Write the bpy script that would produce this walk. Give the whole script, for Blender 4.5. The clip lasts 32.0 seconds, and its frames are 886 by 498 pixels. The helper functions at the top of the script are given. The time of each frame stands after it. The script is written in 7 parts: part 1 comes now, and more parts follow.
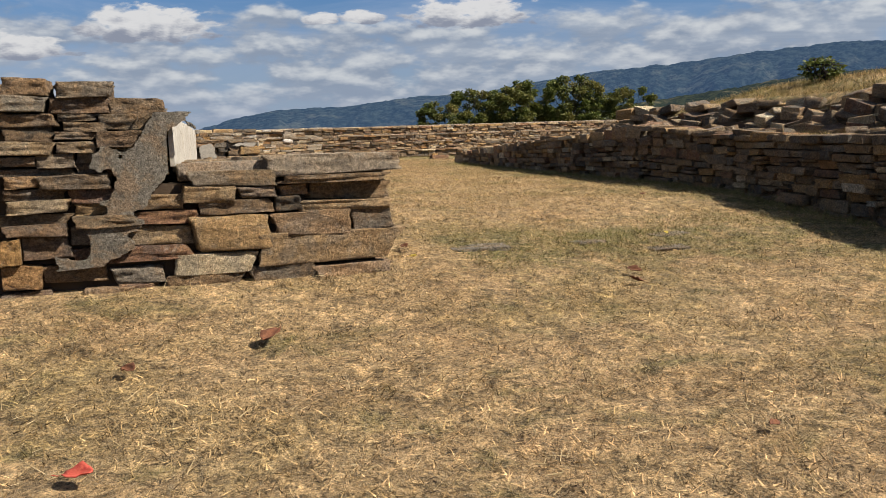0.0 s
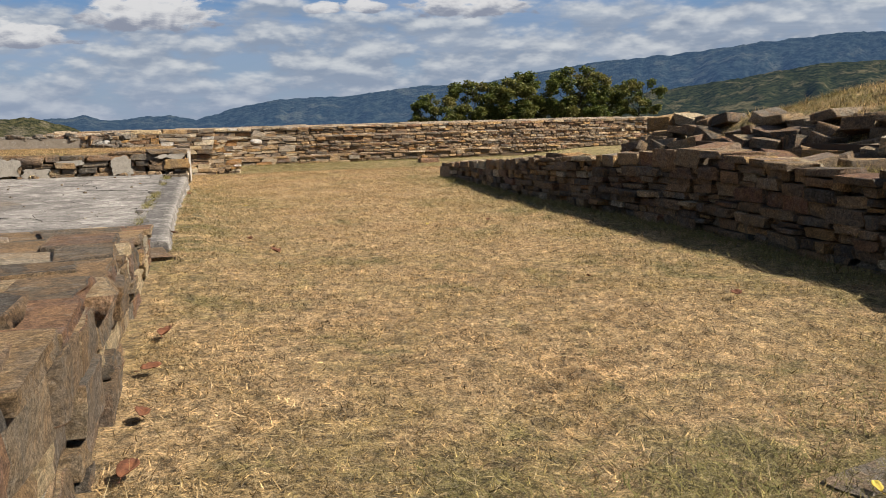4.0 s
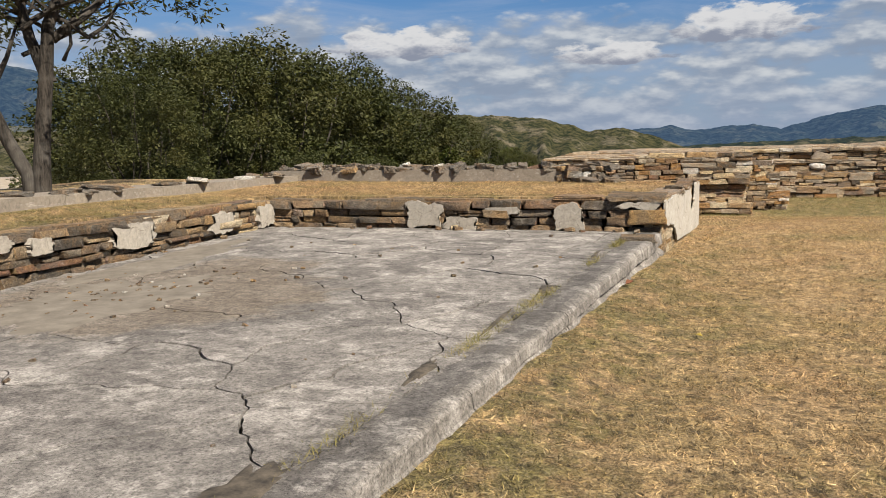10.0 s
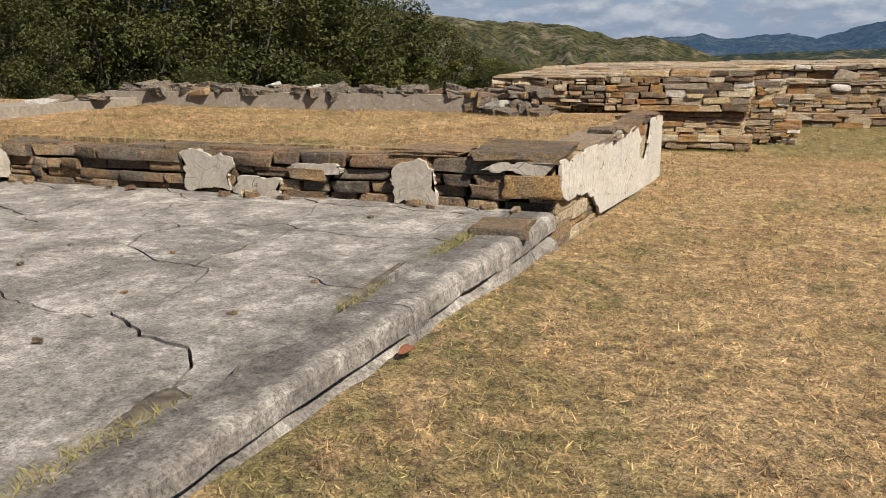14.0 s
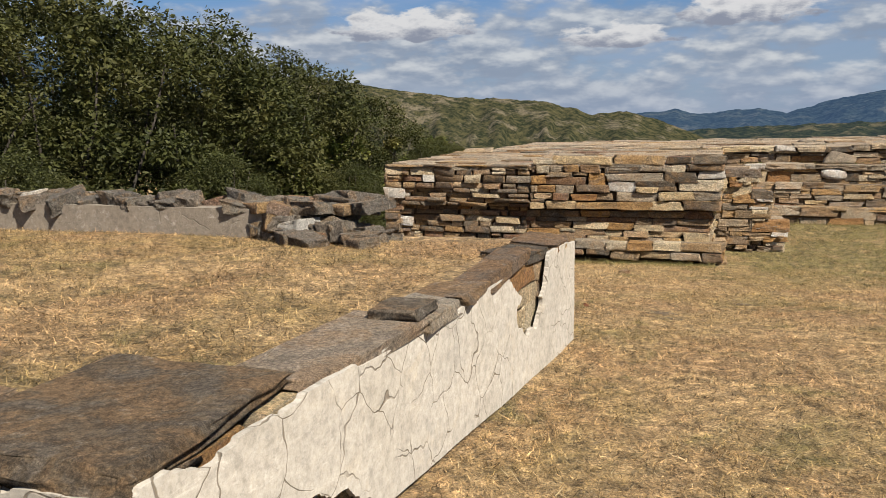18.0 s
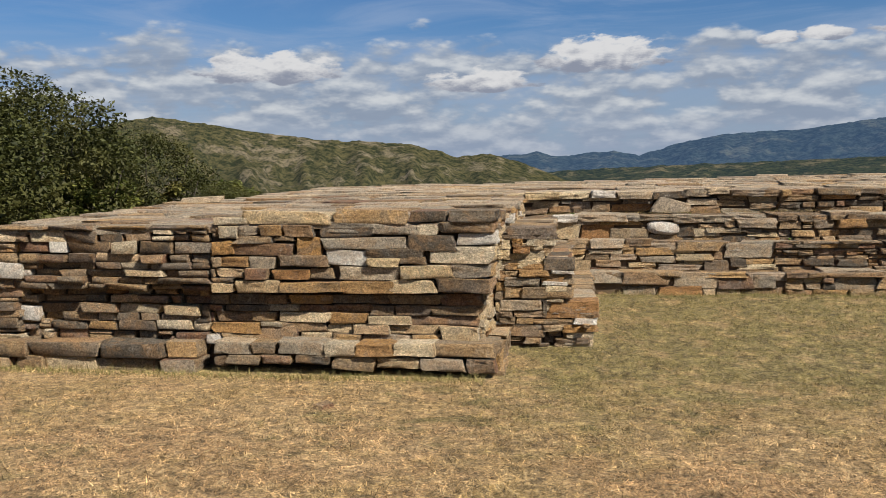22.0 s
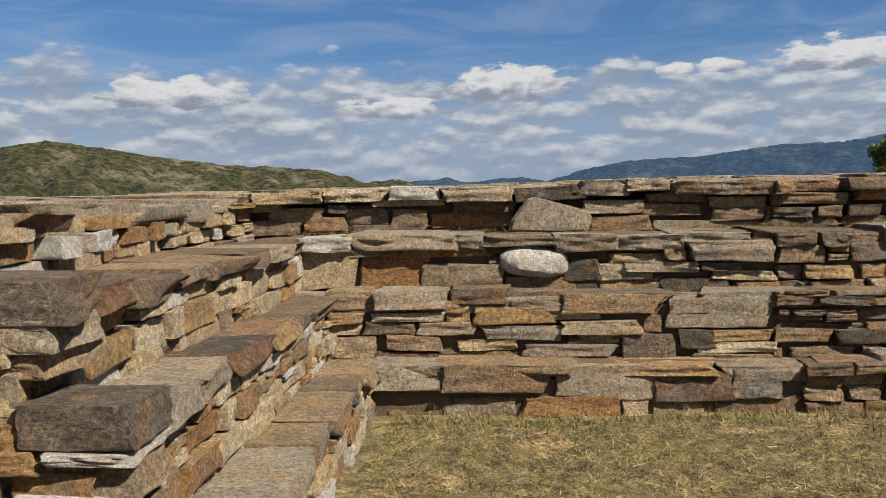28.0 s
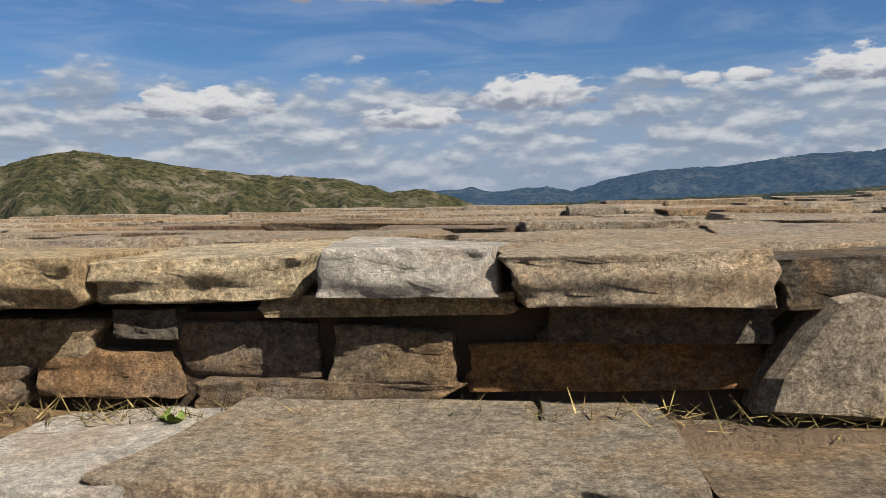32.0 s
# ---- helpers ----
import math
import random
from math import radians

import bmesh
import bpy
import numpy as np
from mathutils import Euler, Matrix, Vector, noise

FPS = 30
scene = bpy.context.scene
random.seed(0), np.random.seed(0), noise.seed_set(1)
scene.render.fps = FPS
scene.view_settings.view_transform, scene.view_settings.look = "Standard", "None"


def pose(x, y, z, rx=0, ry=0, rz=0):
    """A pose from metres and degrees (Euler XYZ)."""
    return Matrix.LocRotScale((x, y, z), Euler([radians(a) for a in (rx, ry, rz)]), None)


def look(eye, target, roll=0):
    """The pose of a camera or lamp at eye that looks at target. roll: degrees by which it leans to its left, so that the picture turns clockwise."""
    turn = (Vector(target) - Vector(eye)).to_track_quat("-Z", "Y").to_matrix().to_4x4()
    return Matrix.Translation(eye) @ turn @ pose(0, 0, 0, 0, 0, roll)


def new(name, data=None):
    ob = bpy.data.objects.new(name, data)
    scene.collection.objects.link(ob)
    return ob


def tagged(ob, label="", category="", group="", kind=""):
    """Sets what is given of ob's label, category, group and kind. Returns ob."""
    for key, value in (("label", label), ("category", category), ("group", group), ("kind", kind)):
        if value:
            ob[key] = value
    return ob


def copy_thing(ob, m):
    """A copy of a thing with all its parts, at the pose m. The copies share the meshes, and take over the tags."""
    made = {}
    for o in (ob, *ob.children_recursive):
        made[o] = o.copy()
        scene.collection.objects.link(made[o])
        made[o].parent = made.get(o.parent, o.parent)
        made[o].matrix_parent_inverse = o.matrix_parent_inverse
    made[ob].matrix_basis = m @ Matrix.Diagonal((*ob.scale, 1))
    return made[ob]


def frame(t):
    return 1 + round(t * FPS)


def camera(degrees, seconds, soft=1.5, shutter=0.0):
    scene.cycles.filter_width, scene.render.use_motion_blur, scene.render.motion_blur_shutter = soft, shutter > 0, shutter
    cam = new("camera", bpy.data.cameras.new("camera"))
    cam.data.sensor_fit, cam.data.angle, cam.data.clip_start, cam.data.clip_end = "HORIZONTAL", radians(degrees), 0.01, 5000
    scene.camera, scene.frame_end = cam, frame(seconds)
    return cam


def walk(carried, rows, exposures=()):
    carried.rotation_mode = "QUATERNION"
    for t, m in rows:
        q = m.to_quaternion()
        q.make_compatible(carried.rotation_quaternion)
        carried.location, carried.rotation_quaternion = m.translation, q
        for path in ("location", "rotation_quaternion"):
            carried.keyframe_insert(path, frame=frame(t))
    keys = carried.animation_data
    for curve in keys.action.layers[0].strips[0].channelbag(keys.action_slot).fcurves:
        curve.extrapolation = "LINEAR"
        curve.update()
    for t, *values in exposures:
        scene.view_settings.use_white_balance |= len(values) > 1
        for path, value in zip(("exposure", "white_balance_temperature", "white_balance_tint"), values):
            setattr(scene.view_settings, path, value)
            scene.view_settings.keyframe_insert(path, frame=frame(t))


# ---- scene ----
cam = camera(55.9, 32.0, soft=0.8)
METRES, EYE, TILT, LEAN, TURN = 37.0, 0.78, -7.6, 1.2, -20.0
ROWS = [
    (0.0, 0.0, 0.0, 0.0, 0.0, 0.0, -0.0),
    (0.5, 0.0013, 0.0168, 0.0038, -0.49, 0.54, 0.05),
    (1.0, 0.0025, 0.0324, 0.0078, -0.68, 0.3, 0.08),
    (1.5, 0.0054, 0.0465, 0.0113, -0.78, 0.19, 0.02),
    (2.0, 0.0065, 0.0608, 0.0139, -0.71, 0.08, -0.03),
    (2.5, 0.0112, 0.0742, 0.0157, -0.65, -0.09, -0.04),
    (3.0, 0.0133, 0.0877, 0.0192, -0.51, -0.32, -0.12),
    (3.5, 0.0125, 0.103, 0.0237, -0.23, -0.49, -0.17),
    (5.5, 0.0141, 0.1629, 0.0373, 1.12, -1.27, -0.37),
    (6.0, 0.0162, 0.1743, 0.043, 1.49, -1.44, -0.41),
    (6.5, 0.0207, 0.1868, 0.0454, 1.83, -1.75, -0.47),
    (7.0, 0.02, 0.2007, 0.047, 2.15, -2.06, -0.47),
    (7.5, 0.0193, 0.2177, 0.0486, 2.41, -2.27, -0.46),
    (8.0, 0.0146, 0.2339, 0.0513, 2.78, -2.02, -0.54),
    (8.5, 0.0091, 0.2483, 0.0534, 6.72, 0.32, -1.09),
    (9.0, 0.0058, 0.2641, 0.0564, 18.43, 0.15, -2.69),
    (9.5, -0.0021, 0.2778, 0.0572, 28.89, -0.72, -3.99),
    (10.0, -0.0069, 0.2906, 0.0587, 38.0, -1.78, -4.73),
    (10.5, -0.012, 0.305, 0.0606, 45.08, -2.9, -5.4),
    (11.0, -0.0169, 0.3181, 0.0627, 51.54, -5.94, -5.82),
    (11.5, -0.0187, 0.3333, 0.0655, 55.92, -8.5, -6.03),
    (12.0, -0.0204, 0.3479, 0.0676, 57.77, -9.14, -6.21),
    (12.5, -0.0207, 0.3651, 0.069, 55.64, -9.14, -6.34),
    (13.0, -0.024, 0.3799, 0.0715, 50.34, -8.74, -6.3),
    (13.5, -0.0282, 0.3956, 0.0742, 45.53, -8.46, -5.92),
    (14.0, -0.0317, 0.4124, 0.0769, 39.58, -8.12, -5.51),
    (14.5, -0.0392, 0.4275, 0.0784, 36.96, -5.44, -5.16),
    (15.0, -0.0449, 0.4417, 0.0804, 36.79, -2.1, -5.05),
    (15.5, -0.0512, 0.4561, 0.0822, 37.02, -2.17, -5.08),
    (17.5, -0.0694, 0.5194, 0.0923, 37.8, -2.79, -5.1),
    (18.0, -0.0749, 0.5332, 0.0942, 38.24, -2.97, -5.06),
    (18.5, -0.0765, 0.5493, 0.0966, 38.7, -2.68, -5.03),
    (19.0, -0.0794, 0.5651, 0.098, 38.68, -2.77, -5.02),
    (19.5, -0.0791, 0.5806, 0.0996, 36.95, -2.51, -4.94),
    (20.0, -0.0806, 0.5983, 0.1016, 35.11, -2.15, -4.65),
    (20.5, -0.0826, 0.6163, 0.1029, 32.19, -1.2, -4.27),
    (21.0, -0.0887, 0.6332, 0.1052, 29.66, -0.79, -4.09),
    (21.5, -0.0945, 0.6488, 0.1069, 28.71, -0.32, -3.98),
    (22.0, -0.099, 0.6643, 0.1099, 29.31, 0.61, -3.97),
    (22.5, -0.1053, 0.6785, 0.1116, 29.81, 0.71, -3.98),
    (23.0, -0.1104, 0.6934, 0.114, 30.08, 1.53, -4.04),
    (23.5, -0.1152, 0.7083, 0.1155, 27.84, 3.12, -3.88),
    (24.0, -0.1176, 0.7226, 0.1171, 25.95, 3.43, -3.69),
    (24.5, -0.1198, 0.7359, 0.119, 25.33, 3.59, -3.57),
    (25.0, -0.1206, 0.7502, 0.1208, 25.42, 3.57, -3.58),
    (25.5, -0.1217, 0.7669, 0.1206, 25.44, 3.83, -3.54),
    (26.0, -0.1239, 0.7832, 0.1199, 23.42, 3.7, -3.27),
    (26.5, -0.1261, 0.798, 0.1211, 23.49, 3.36, -3.21),
    (28.5, -0.1441, 0.8586, 0.1228, 23.21, 2.67, -3.22),
    (29.0, -0.1486, 0.8738, 0.1248, 23.31, 2.61, -3.25),
    (29.5, -0.1544, 0.8882, 0.1266, 23.19, 2.51, -3.27),
    (30.0, -0.1604, 0.9021, 0.1296, 23.4, 2.27, -3.31),
    (30.5, -0.1664, 0.9141, 0.1318, 23.5, 2.32, -3.31),
    (31.0, -0.1718, 0.9274, 0.1337, 24.08, 2.89, -3.36),
    (31.5, -0.1795, 0.9383, 0.1351, 24.45, 3.18, -3.36),
    (32.0, -0.1877, 0.9473, 0.1385, 24.92, 3.31, -3.47),
]
EXPOSURES = [(0.0, 1.05), (32.0, 1.05)]
walk(cam, [(t, pose(0, 0, EYE, TILT, LEAN, TURN) @ pose(METRES * x, METRES * y, METRES * z, 90 + pitch, roll, yaw)) for t, x, y, z, yaw, pitch, roll in ROWS], EXPOSURES)

# ---- world and sun ----
SUN_EL, SUN_AZ = radians(46), radians(122)   # azimuth clockwise from +y
world = bpy.data.worlds.new("world")
scene.world = world
world.use_nodes = True
wt = world.node_tree
wt.nodes.clear()


def wn(kind, **vals):
    n = wt.nodes.new(kind)
    for k, v in vals.items():
        n.inputs[k].default_value = v
    return n


def wmath(op, a, b=None, c=None, clamp=False):
    n = wt.nodes.new("ShaderNodeMath")
    n.operation, n.use_clamp = op, clamp
    for i, v in enumerate((a, b, c)):
        if v is None:
            continue
        if isinstance(v, (int, float)):
            n.inputs[i].default_value = v
        else:
            wt.links.new(v, n.inputs[i])
    return n.outputs[0]


def wmix(fac, a, b):
    n = wt.nodes.new("ShaderNodeMix")
    n.data_type = "RGBA"
    for sock, v in ((n.inputs[0], fac), (n.inputs[6], a), (n.inputs[7], b)):
        if isinstance(v, (tuple, float, int)):
            sock.default_value = (*v, 1) if isinstance(v, tuple) else v
        else:
            wt.links.new(v, sock)
    return n.outputs[2]


def wramp(x, lo, hi):
    n = wt.nodes.new("ShaderNodeMapRange")
    n.interpolation_type = "SMOOTHSTEP"
    wt.links.new(x, n.inputs[0])
    n.inputs[1].default_value, n.inputs[2].default_value = lo, hi
    return n.outputs[0]


sky = wt.nodes.new("ShaderNodeTexSky")
sky.sky_type, sky.sun_disc = "NISHITA", False
sky.sun_elevation, sky.sun_rotation = SUN_EL, SUN_AZ
sky.air_density, sky.dust_density, sky.ozone_density = 1.0, 0.6, 2.0
coord = wt.nodes.new("ShaderNodeTexCoord")
sep = wt.nodes.new("ShaderNodeSeparateXYZ")
wt.links.new(coord.outputs["Generated"], sep.inputs[0])
dx, dy, dz = sep.outputs
az = wmath("MULTIPLY", wmath("ARCTAN2", dx, dy), 57.2958)
el = wmath("MULTIPLY", wmath("ARCSINE", dz), 57.2958)
zc = wmath("ADD", wmath("MAXIMUM", dz, 0.0), 0.045)
px, py = wmath("DIVIDE", dx, zc), wmath("DIVIDE", dy, zc)


def wvec(x, y, z=0.0):
    n = wt.nodes.new("ShaderNodeCombineXYZ")
    for i, v in enumerate((x, y, z)):
        if isinstance(v, (int, float)):
            n.inputs[i].default_value = v
        else:
            wt.links.new(v, n.inputs[i])
    return n.outputs[0]


def wnoise(vec, scale, detail=6.0, rough=0.55, warp=0.0):
    n = wn("ShaderNodeTexNoise", Scale=scale, Detail=detail, Roughness=rough, Distortion=warp)
    wt.links.new(vec, n.inputs["Vector"])
    return n.outputs["Fac"]


# heaped clouds over the plain, open blue above them, grey undersides overhead
ae = wvec(wmath("MULTIPLY", az, 0.115), wmath("MULTIPLY", el, 0.28), 0.0)
ae_up = wvec(wmath("MULTIPLY", az, 0.115), wmath("MULTIPLY", wmath("ADD", el, 0.55), 0.28), 0.0)


def puffs(vec):
    """Billows: soft cells on a broad field."""
    n = wt.nodes.new("ShaderNodeTexVoronoi")
    n.feature = "SMOOTH_F1"
    n.inputs["Scale"].default_value, n.inputs["Smoothness"].default_value, n.inputs["Detail"].default_value = 2.7, 0.35, 3.0
    wt.links.new(vec, n.inputs["Vector"])
    return wmath("ADD", wnoise(vec, 1.35, 9.0, 0.55), wmath("MULTIPLY", wmath("SUBTRACT", 0.5, n.outputs["Distance"]), 0.28))


d0, d1 = puffs(ae), puffs(ae_up)
fine = wnoise(ae, 9.0, 6.0, 0.6)
cover = wmath("ADD", wmath("SUBTRACT", 1.0, wramp(el, 6.5, 10.5)), wmath("MULTIPLY", wramp(el, 12.0, 15.5), 0.75))
thresh = wmath("SUBTRACT", 0.64, wmath("MULTIPLY", cover, 0.42))
body = wramp(wmath("SUBTRACT", d0, thresh), -0.06, 0.16)
lit = wramp(wmath("ADD", wmath("SUBTRACT", d0, d1), wmath("MULTIPLY", wmath("SUBTRACT", fine, 0.5), 0.1)), -0.1, 0.24)
veil = wramp(wnoise(wvec(wmath("MULTIPLY", az, 0.05), wmath("MULTIPLY", el, 0.3)), 1.3, 7.0, 0.62, 0.8), 0.4, 0.75)


def cumulus(a, e, w, h):
    """A single heaped cloud with a flat grey base, at azimuth a and elevation e of its middle."""
    u = wmath("DIVIDE", wmath("SUBTRACT", az, a), w)
    v = wmath("DIVIDE", wmath("SUBTRACT", el, e), h)
    lump = wmath("SUBTRACT", wnoise(ae, 4.6, 7.0, 0.55), 0.5)
    flat_base = wmath("MULTIPLY", wmath("MAXIMUM", wmath("MULTIPLY", v, -1.0), 0.0), 1.3)
    r = wmath("ADD", wmath("POWER", wmath("ABSOLUTE", u), 2.0), wmath("POWER", wmath("ADD", wmath("ABSOLUTE", v), flat_base), 2.0))
    r = wmath("ADD", r, wmath("MULTIPLY", lump, 3.4))
    return wmath("SUBTRACT", 1.0, wramp(r, 0.5, 1.05)), wramp(wmath("ADD", v, wmath("ADD", wmath("MULTIPLY", lump, 2.2), wmath("MULTIPLY", wmath("SUBTRACT", fine, 0.5), 1.0))), -0.45, 0.5)


deep = wt.nodes.new("ShaderNodeMix")
deep.data_type, deep.blend_type = "RGBA", "MULTIPLY"
deep.inputs[0].default_value = 1.0
wt.links.new(sky.outputs[0], deep.inputs[6])
deep.inputs[7].default_value = (0.4, 0.62, 0.88, 1)
low_band = wmath("SUBTRACT", 1.0, wramp(el, 5.0, 10.0))
col = wmix(wmath("MULTIPLY", veil, 0.5), deep.outputs[2], (3.6, 4.5, 6.2))
col = wmix(wmath("MULTIPLY", low_band, 0.55), col, (3.5, 4.0, 5.2))
col = wmix(wmath("MULTIPLY", body, 0.9), col, wmix(lit, wmix(veil, (2.7, 3.25, 4.2), (3.9, 4.5, 5.4)), (6.6, 6.8, 7.0)))
for spec in ((1.1, 7.0, 4.6, 1.7), (-7.0, 5.6, 3.6, 1.2), (12.0, 7.7, 1.3, 0.6), (14.8, 7.8, 1.6, 0.7), (22.0, 7.8, 4.5, 1.5), (-7.0, 14.2, 13.0, 2.2), (-21.0, 6.4, 5.0, 1.5), (37.0, 9.6, 7.0, 1.6)):
    m, s = cumulus(*spec)
    col = wmix(m, col, wmix(s, (2.7, 3.0, 3.8), (7.2, 7.2, 7.3)))
haze = wmath("SUBTRACT", 1.0, wramp(el, 0.0, 5.0))
col = wmix(wmath("MULTIPLY", haze, 0.55), col, (3.0, 3.7, 5.1))
bg = wn("ShaderNodeBackground", Strength=0.0465)
wt.links.new(col, bg.inputs[0])
wout = wt.nodes.new("ShaderNodeOutputWorld")
wt.links.new(bg.outputs[0], wout.inputs[0])

sun = new("sun", bpy.data.lights.new("sun", "SUN"))
sun.data.energy, sun.data.angle, sun.data.color = 5.0, radians(0.5), (1.0, 0.915, 0.785)
sun.matrix_world = look((0, 0, 60), (-math.sin(SUN_AZ) * math.cos(SUN_EL), -math.cos(SUN_AZ) * math.cos(SUN_EL), 60 - math.sin(SUN_EL)))

# ---- materials ----
def material(name, rough=0.9):
    m = bpy.data.materials.new(name)
    m.use_nodes = True
    nt = m.node_tree
    b = nt.nodes["Principled BSDF"]
    b.inputs["Roughness"].default_value = rough
    b.inputs["Specular IOR Level"].default_value = 0.25
    return m, nt, b


class Nodes:
    """Short hands for one node tree."""

    def __init__(self, nt):
        self.nt = nt

    def put(self, sock, v):
        if isinstance(v, (int, float)):
            sock.default_value = v
        elif isinstance(v, tuple):
            sock.default_value = (*v, 1) if len(sock.default_value) == 4 and len(v) == 3 else v
        else:
            self.nt.links.new(v, sock)

    def math(self, op, a, b=None, clamp=False):
        n = self.nt.nodes.new("ShaderNodeMath")
        n.operation, n.use_clamp = op, clamp
        self.put(n.inputs[0], a)
        if b is not None:
            self.put(n.inputs[1], b)
        return n.outputs[0]

    def mix(self, fac, a, b, mode="MIX"):
        n = self.nt.nodes.new("ShaderNodeMix")
        n.data_type, n.blend_type = "RGBA", mode
        self.put(n.inputs[0], fac), self.put(n.inputs[6], a), self.put(n.inputs[7], b)
        return n.outputs[2]

    def noise(self, vec, scale, detail=5.0, rough=0.55, warp=0.0):
        n = self.nt.nodes.new("ShaderNodeTexNoise")
        self.put(n.inputs["Vector"], vec)
        for k, v in (("Scale", scale), ("Detail", detail), ("Roughness", rough), ("Distortion", warp)):
            n.inputs[k].default_value = v
        return n.outputs["Fac"]

    def voronoi(self, vec, scale, feature="F1", out="Distance"):
        n = self.nt.nodes.new("ShaderNodeTexVoronoi")
        n.feature = feature
        self.put(n.inputs["Vector"], vec)
        n.inputs["Scale"].default_value = scale
        return n.outputs[out]

    def ramp(self, x, *stops):
        n = self.nt.nodes.new("ShaderNodeValToRGB")
        self.put(n.inputs[0], x)
        e = n.color_ramp.elements
        while len(e) < len(stops):
            e.new(0.5)
        for s, (p, c) in zip(e, stops):
            s.position, s.color = p, (*c, 1) if isinstance(c, tuple) else (c, c, c, 1)
        return n.outputs[0]

    def step(self, x, lo, hi):
        n = self.nt.nodes.new("ShaderNodeMapRange")
        self.put(n.inputs[0], x)
        n.inputs[1].default_value, n.inputs[2].default_value = lo, hi
        return n.outputs[0]

    def place(self):
        return self.nt.nodes.new("ShaderNodeNewGeometry").outputs["Position"]

    def scaled(self, vec, s, shift=None):
        n = self.nt.nodes.new("ShaderNodeVectorMath")
        n.operation = "MULTIPLY"
        self.put(n.inputs[0], vec)
        n.inputs[1].default_value = s
        out = n.outputs[0]
        if shift is not None:
            a = self.nt.nodes.new("ShaderNodeVectorMath")
            a.operation = "ADD"
            self.put(a.inputs[0], out), self.put(a.inputs[1], shift)
            out = a.outputs[0]
        return out

    def rand(self):
        """A number of its own for each piece, whether an object or an island of a joined mesh."""
        o = self.nt.nodes.new("ShaderNodeObjectInfo").outputs["Random"]
        g = self.nt.nodes.new("ShaderNodeNewGeometry").outputs["Random Per Island"]
        return self.math("FRACT", self.math("ADD", o, self.math("MULTIPLY", g, 0.9973)))

    def bump(self, h, strength, dist, b):
        n = self.nt.nodes.new("ShaderNodeBump")
        n.inputs["Strength"].default_value, n.inputs["Distance"].default_value = strength, dist
        self.put(n.inputs["Height"], h)
        self.nt.links.new(n.outputs[0], b.inputs["Normal"])


def stone_material(name, *tones, lichen=0.5, layered=1.0, grit=1.0):
    """Split schist: one tone a piece, layers along the bed, coarse grain, grey crust and pale lichen."""
    m, nt, b = material(name, 0.88)
    k = Nodes(nt)
    r = k.rand()
    n = len(tones)
    base = k.ramp(r, *[((i + 0.5) / n, c) for i, c in enumerate(tones)])
    pos = k.place()
    off = nt.nodes.new("ShaderNodeCombineXYZ")
    for i, f in enumerate((29.6, 72.8, 42.4)):
        nt.links.new(k.math("MULTIPLY", r, f), off.inputs[i])
    p1 = k.scaled(pos, (0.8, 0.8, 0.8), off.outputs[0])
    bed = k.scaled(pos, (4.8, 4.8, 13.6), off.outputs[0])
    layers = k.noise(bed, 1.6, 8.0, 0.7, 0.6)
    grain = k.noise(p1, 62.0, 9.0, 0.8)
    sand = k.noise(p1, 210.0, 4.0, 0.8)
    blot = k.noise(p1, 5.0, 8.0, 0.7, 0.5)
    crust = k.noise(p1, 9.0, 10.0, 0.78, 0.7)
    # rusty and grey weathering in broad patches
    c = k.mix(k.math("MULTIPLY", k.step(blot, 0.5, 0.57), 0.6), base, k.mix(0.6, base, (0.32, 0.184, 0.08)))
    c = k.mix(k.math("MULTIPLY", k.step(blot, 0.48, 0.42), 0.6), c, k.mix(0.6, c, (0.16, 0.148, 0.132)))
    c = k.mix(k.math("MULTIPLY", k.step(crust, 0.54, 0.6), 0.45 * lichen), c, (0.052, 0.0464, 0.04))
    c = k.mix(k.math("MULTIPLY", k.step(crust, 0.44, 0.37), 0.6 * lichen), c, (0.336, 0.304, 0.256))
    c = k.mix(0.9 * layered, c, k.ramp(layers, (0.36, 1.15), (0.5, 1.05), (0.56, 0.68), (0.63, 1.0)), "MULTIPLY")
    c = k.mix(grit, c, k.ramp(grain, (0.41, 0.58), (0.475, 0.93), (0.525, 1.1), (0.6, 1.55)), "MULTIPLY")
    c = k.mix(0.55 * grit, c, k.ramp(sand, (0.42, 0.5), (0.5, 1.0), (0.58, 1.6)), "MULTIPLY")
    nt.links.new(c, b.inputs["Base Color"])
    h = k.math("ADD", k.math("MULTIPLY", layers, 0.8 * layered), k.math("ADD", k.math("MULTIPLY", grain, 1.3), k.math("MULTIPLY", crust, 0.7)))
    k.bump(h, 1.0, 0.06, b)
    return m


SCHIST = stone_material("schist", (0.181, 0.128, 0.0809), (0.362, 0.247, 0.131), (0.155, 0.132, 0.104), (0.307, 0.188, 0.0962), (0.227, 0.172, 0.115), (0.418, 0.308, 0.181), (0.227, 0.115, 0.0654), (0.272, 0.23, 0.174), (0.454, 0.29, 0.131), (0.199, 0.142, 0.0886))
DARK = stone_material("dark_schist", (0.117, 0.095, 0.0713), (0.084, 0.0673, 0.0499), (0.2, 0.143, 0.0856), (0.126, 0.103, 0.0784), (0.252, 0.167, 0.0926), (0.16, 0.103, 0.0642), (0.185, 0.15, 0.11), (0.193, 0.103, 0.0606), lichen=0.7)
BUFF = stone_material("buff_stone", (0.553, 0.426, 0.252), (0.465, 0.36, 0.222), (0.619, 0.513, 0.343), (0.508, 0.372, 0.202), (0.42, 0.36, 0.262), (0.619, 0.513, 0.363), (0.465, 0.327, 0.193), lichen=0.25, layered=0.6)
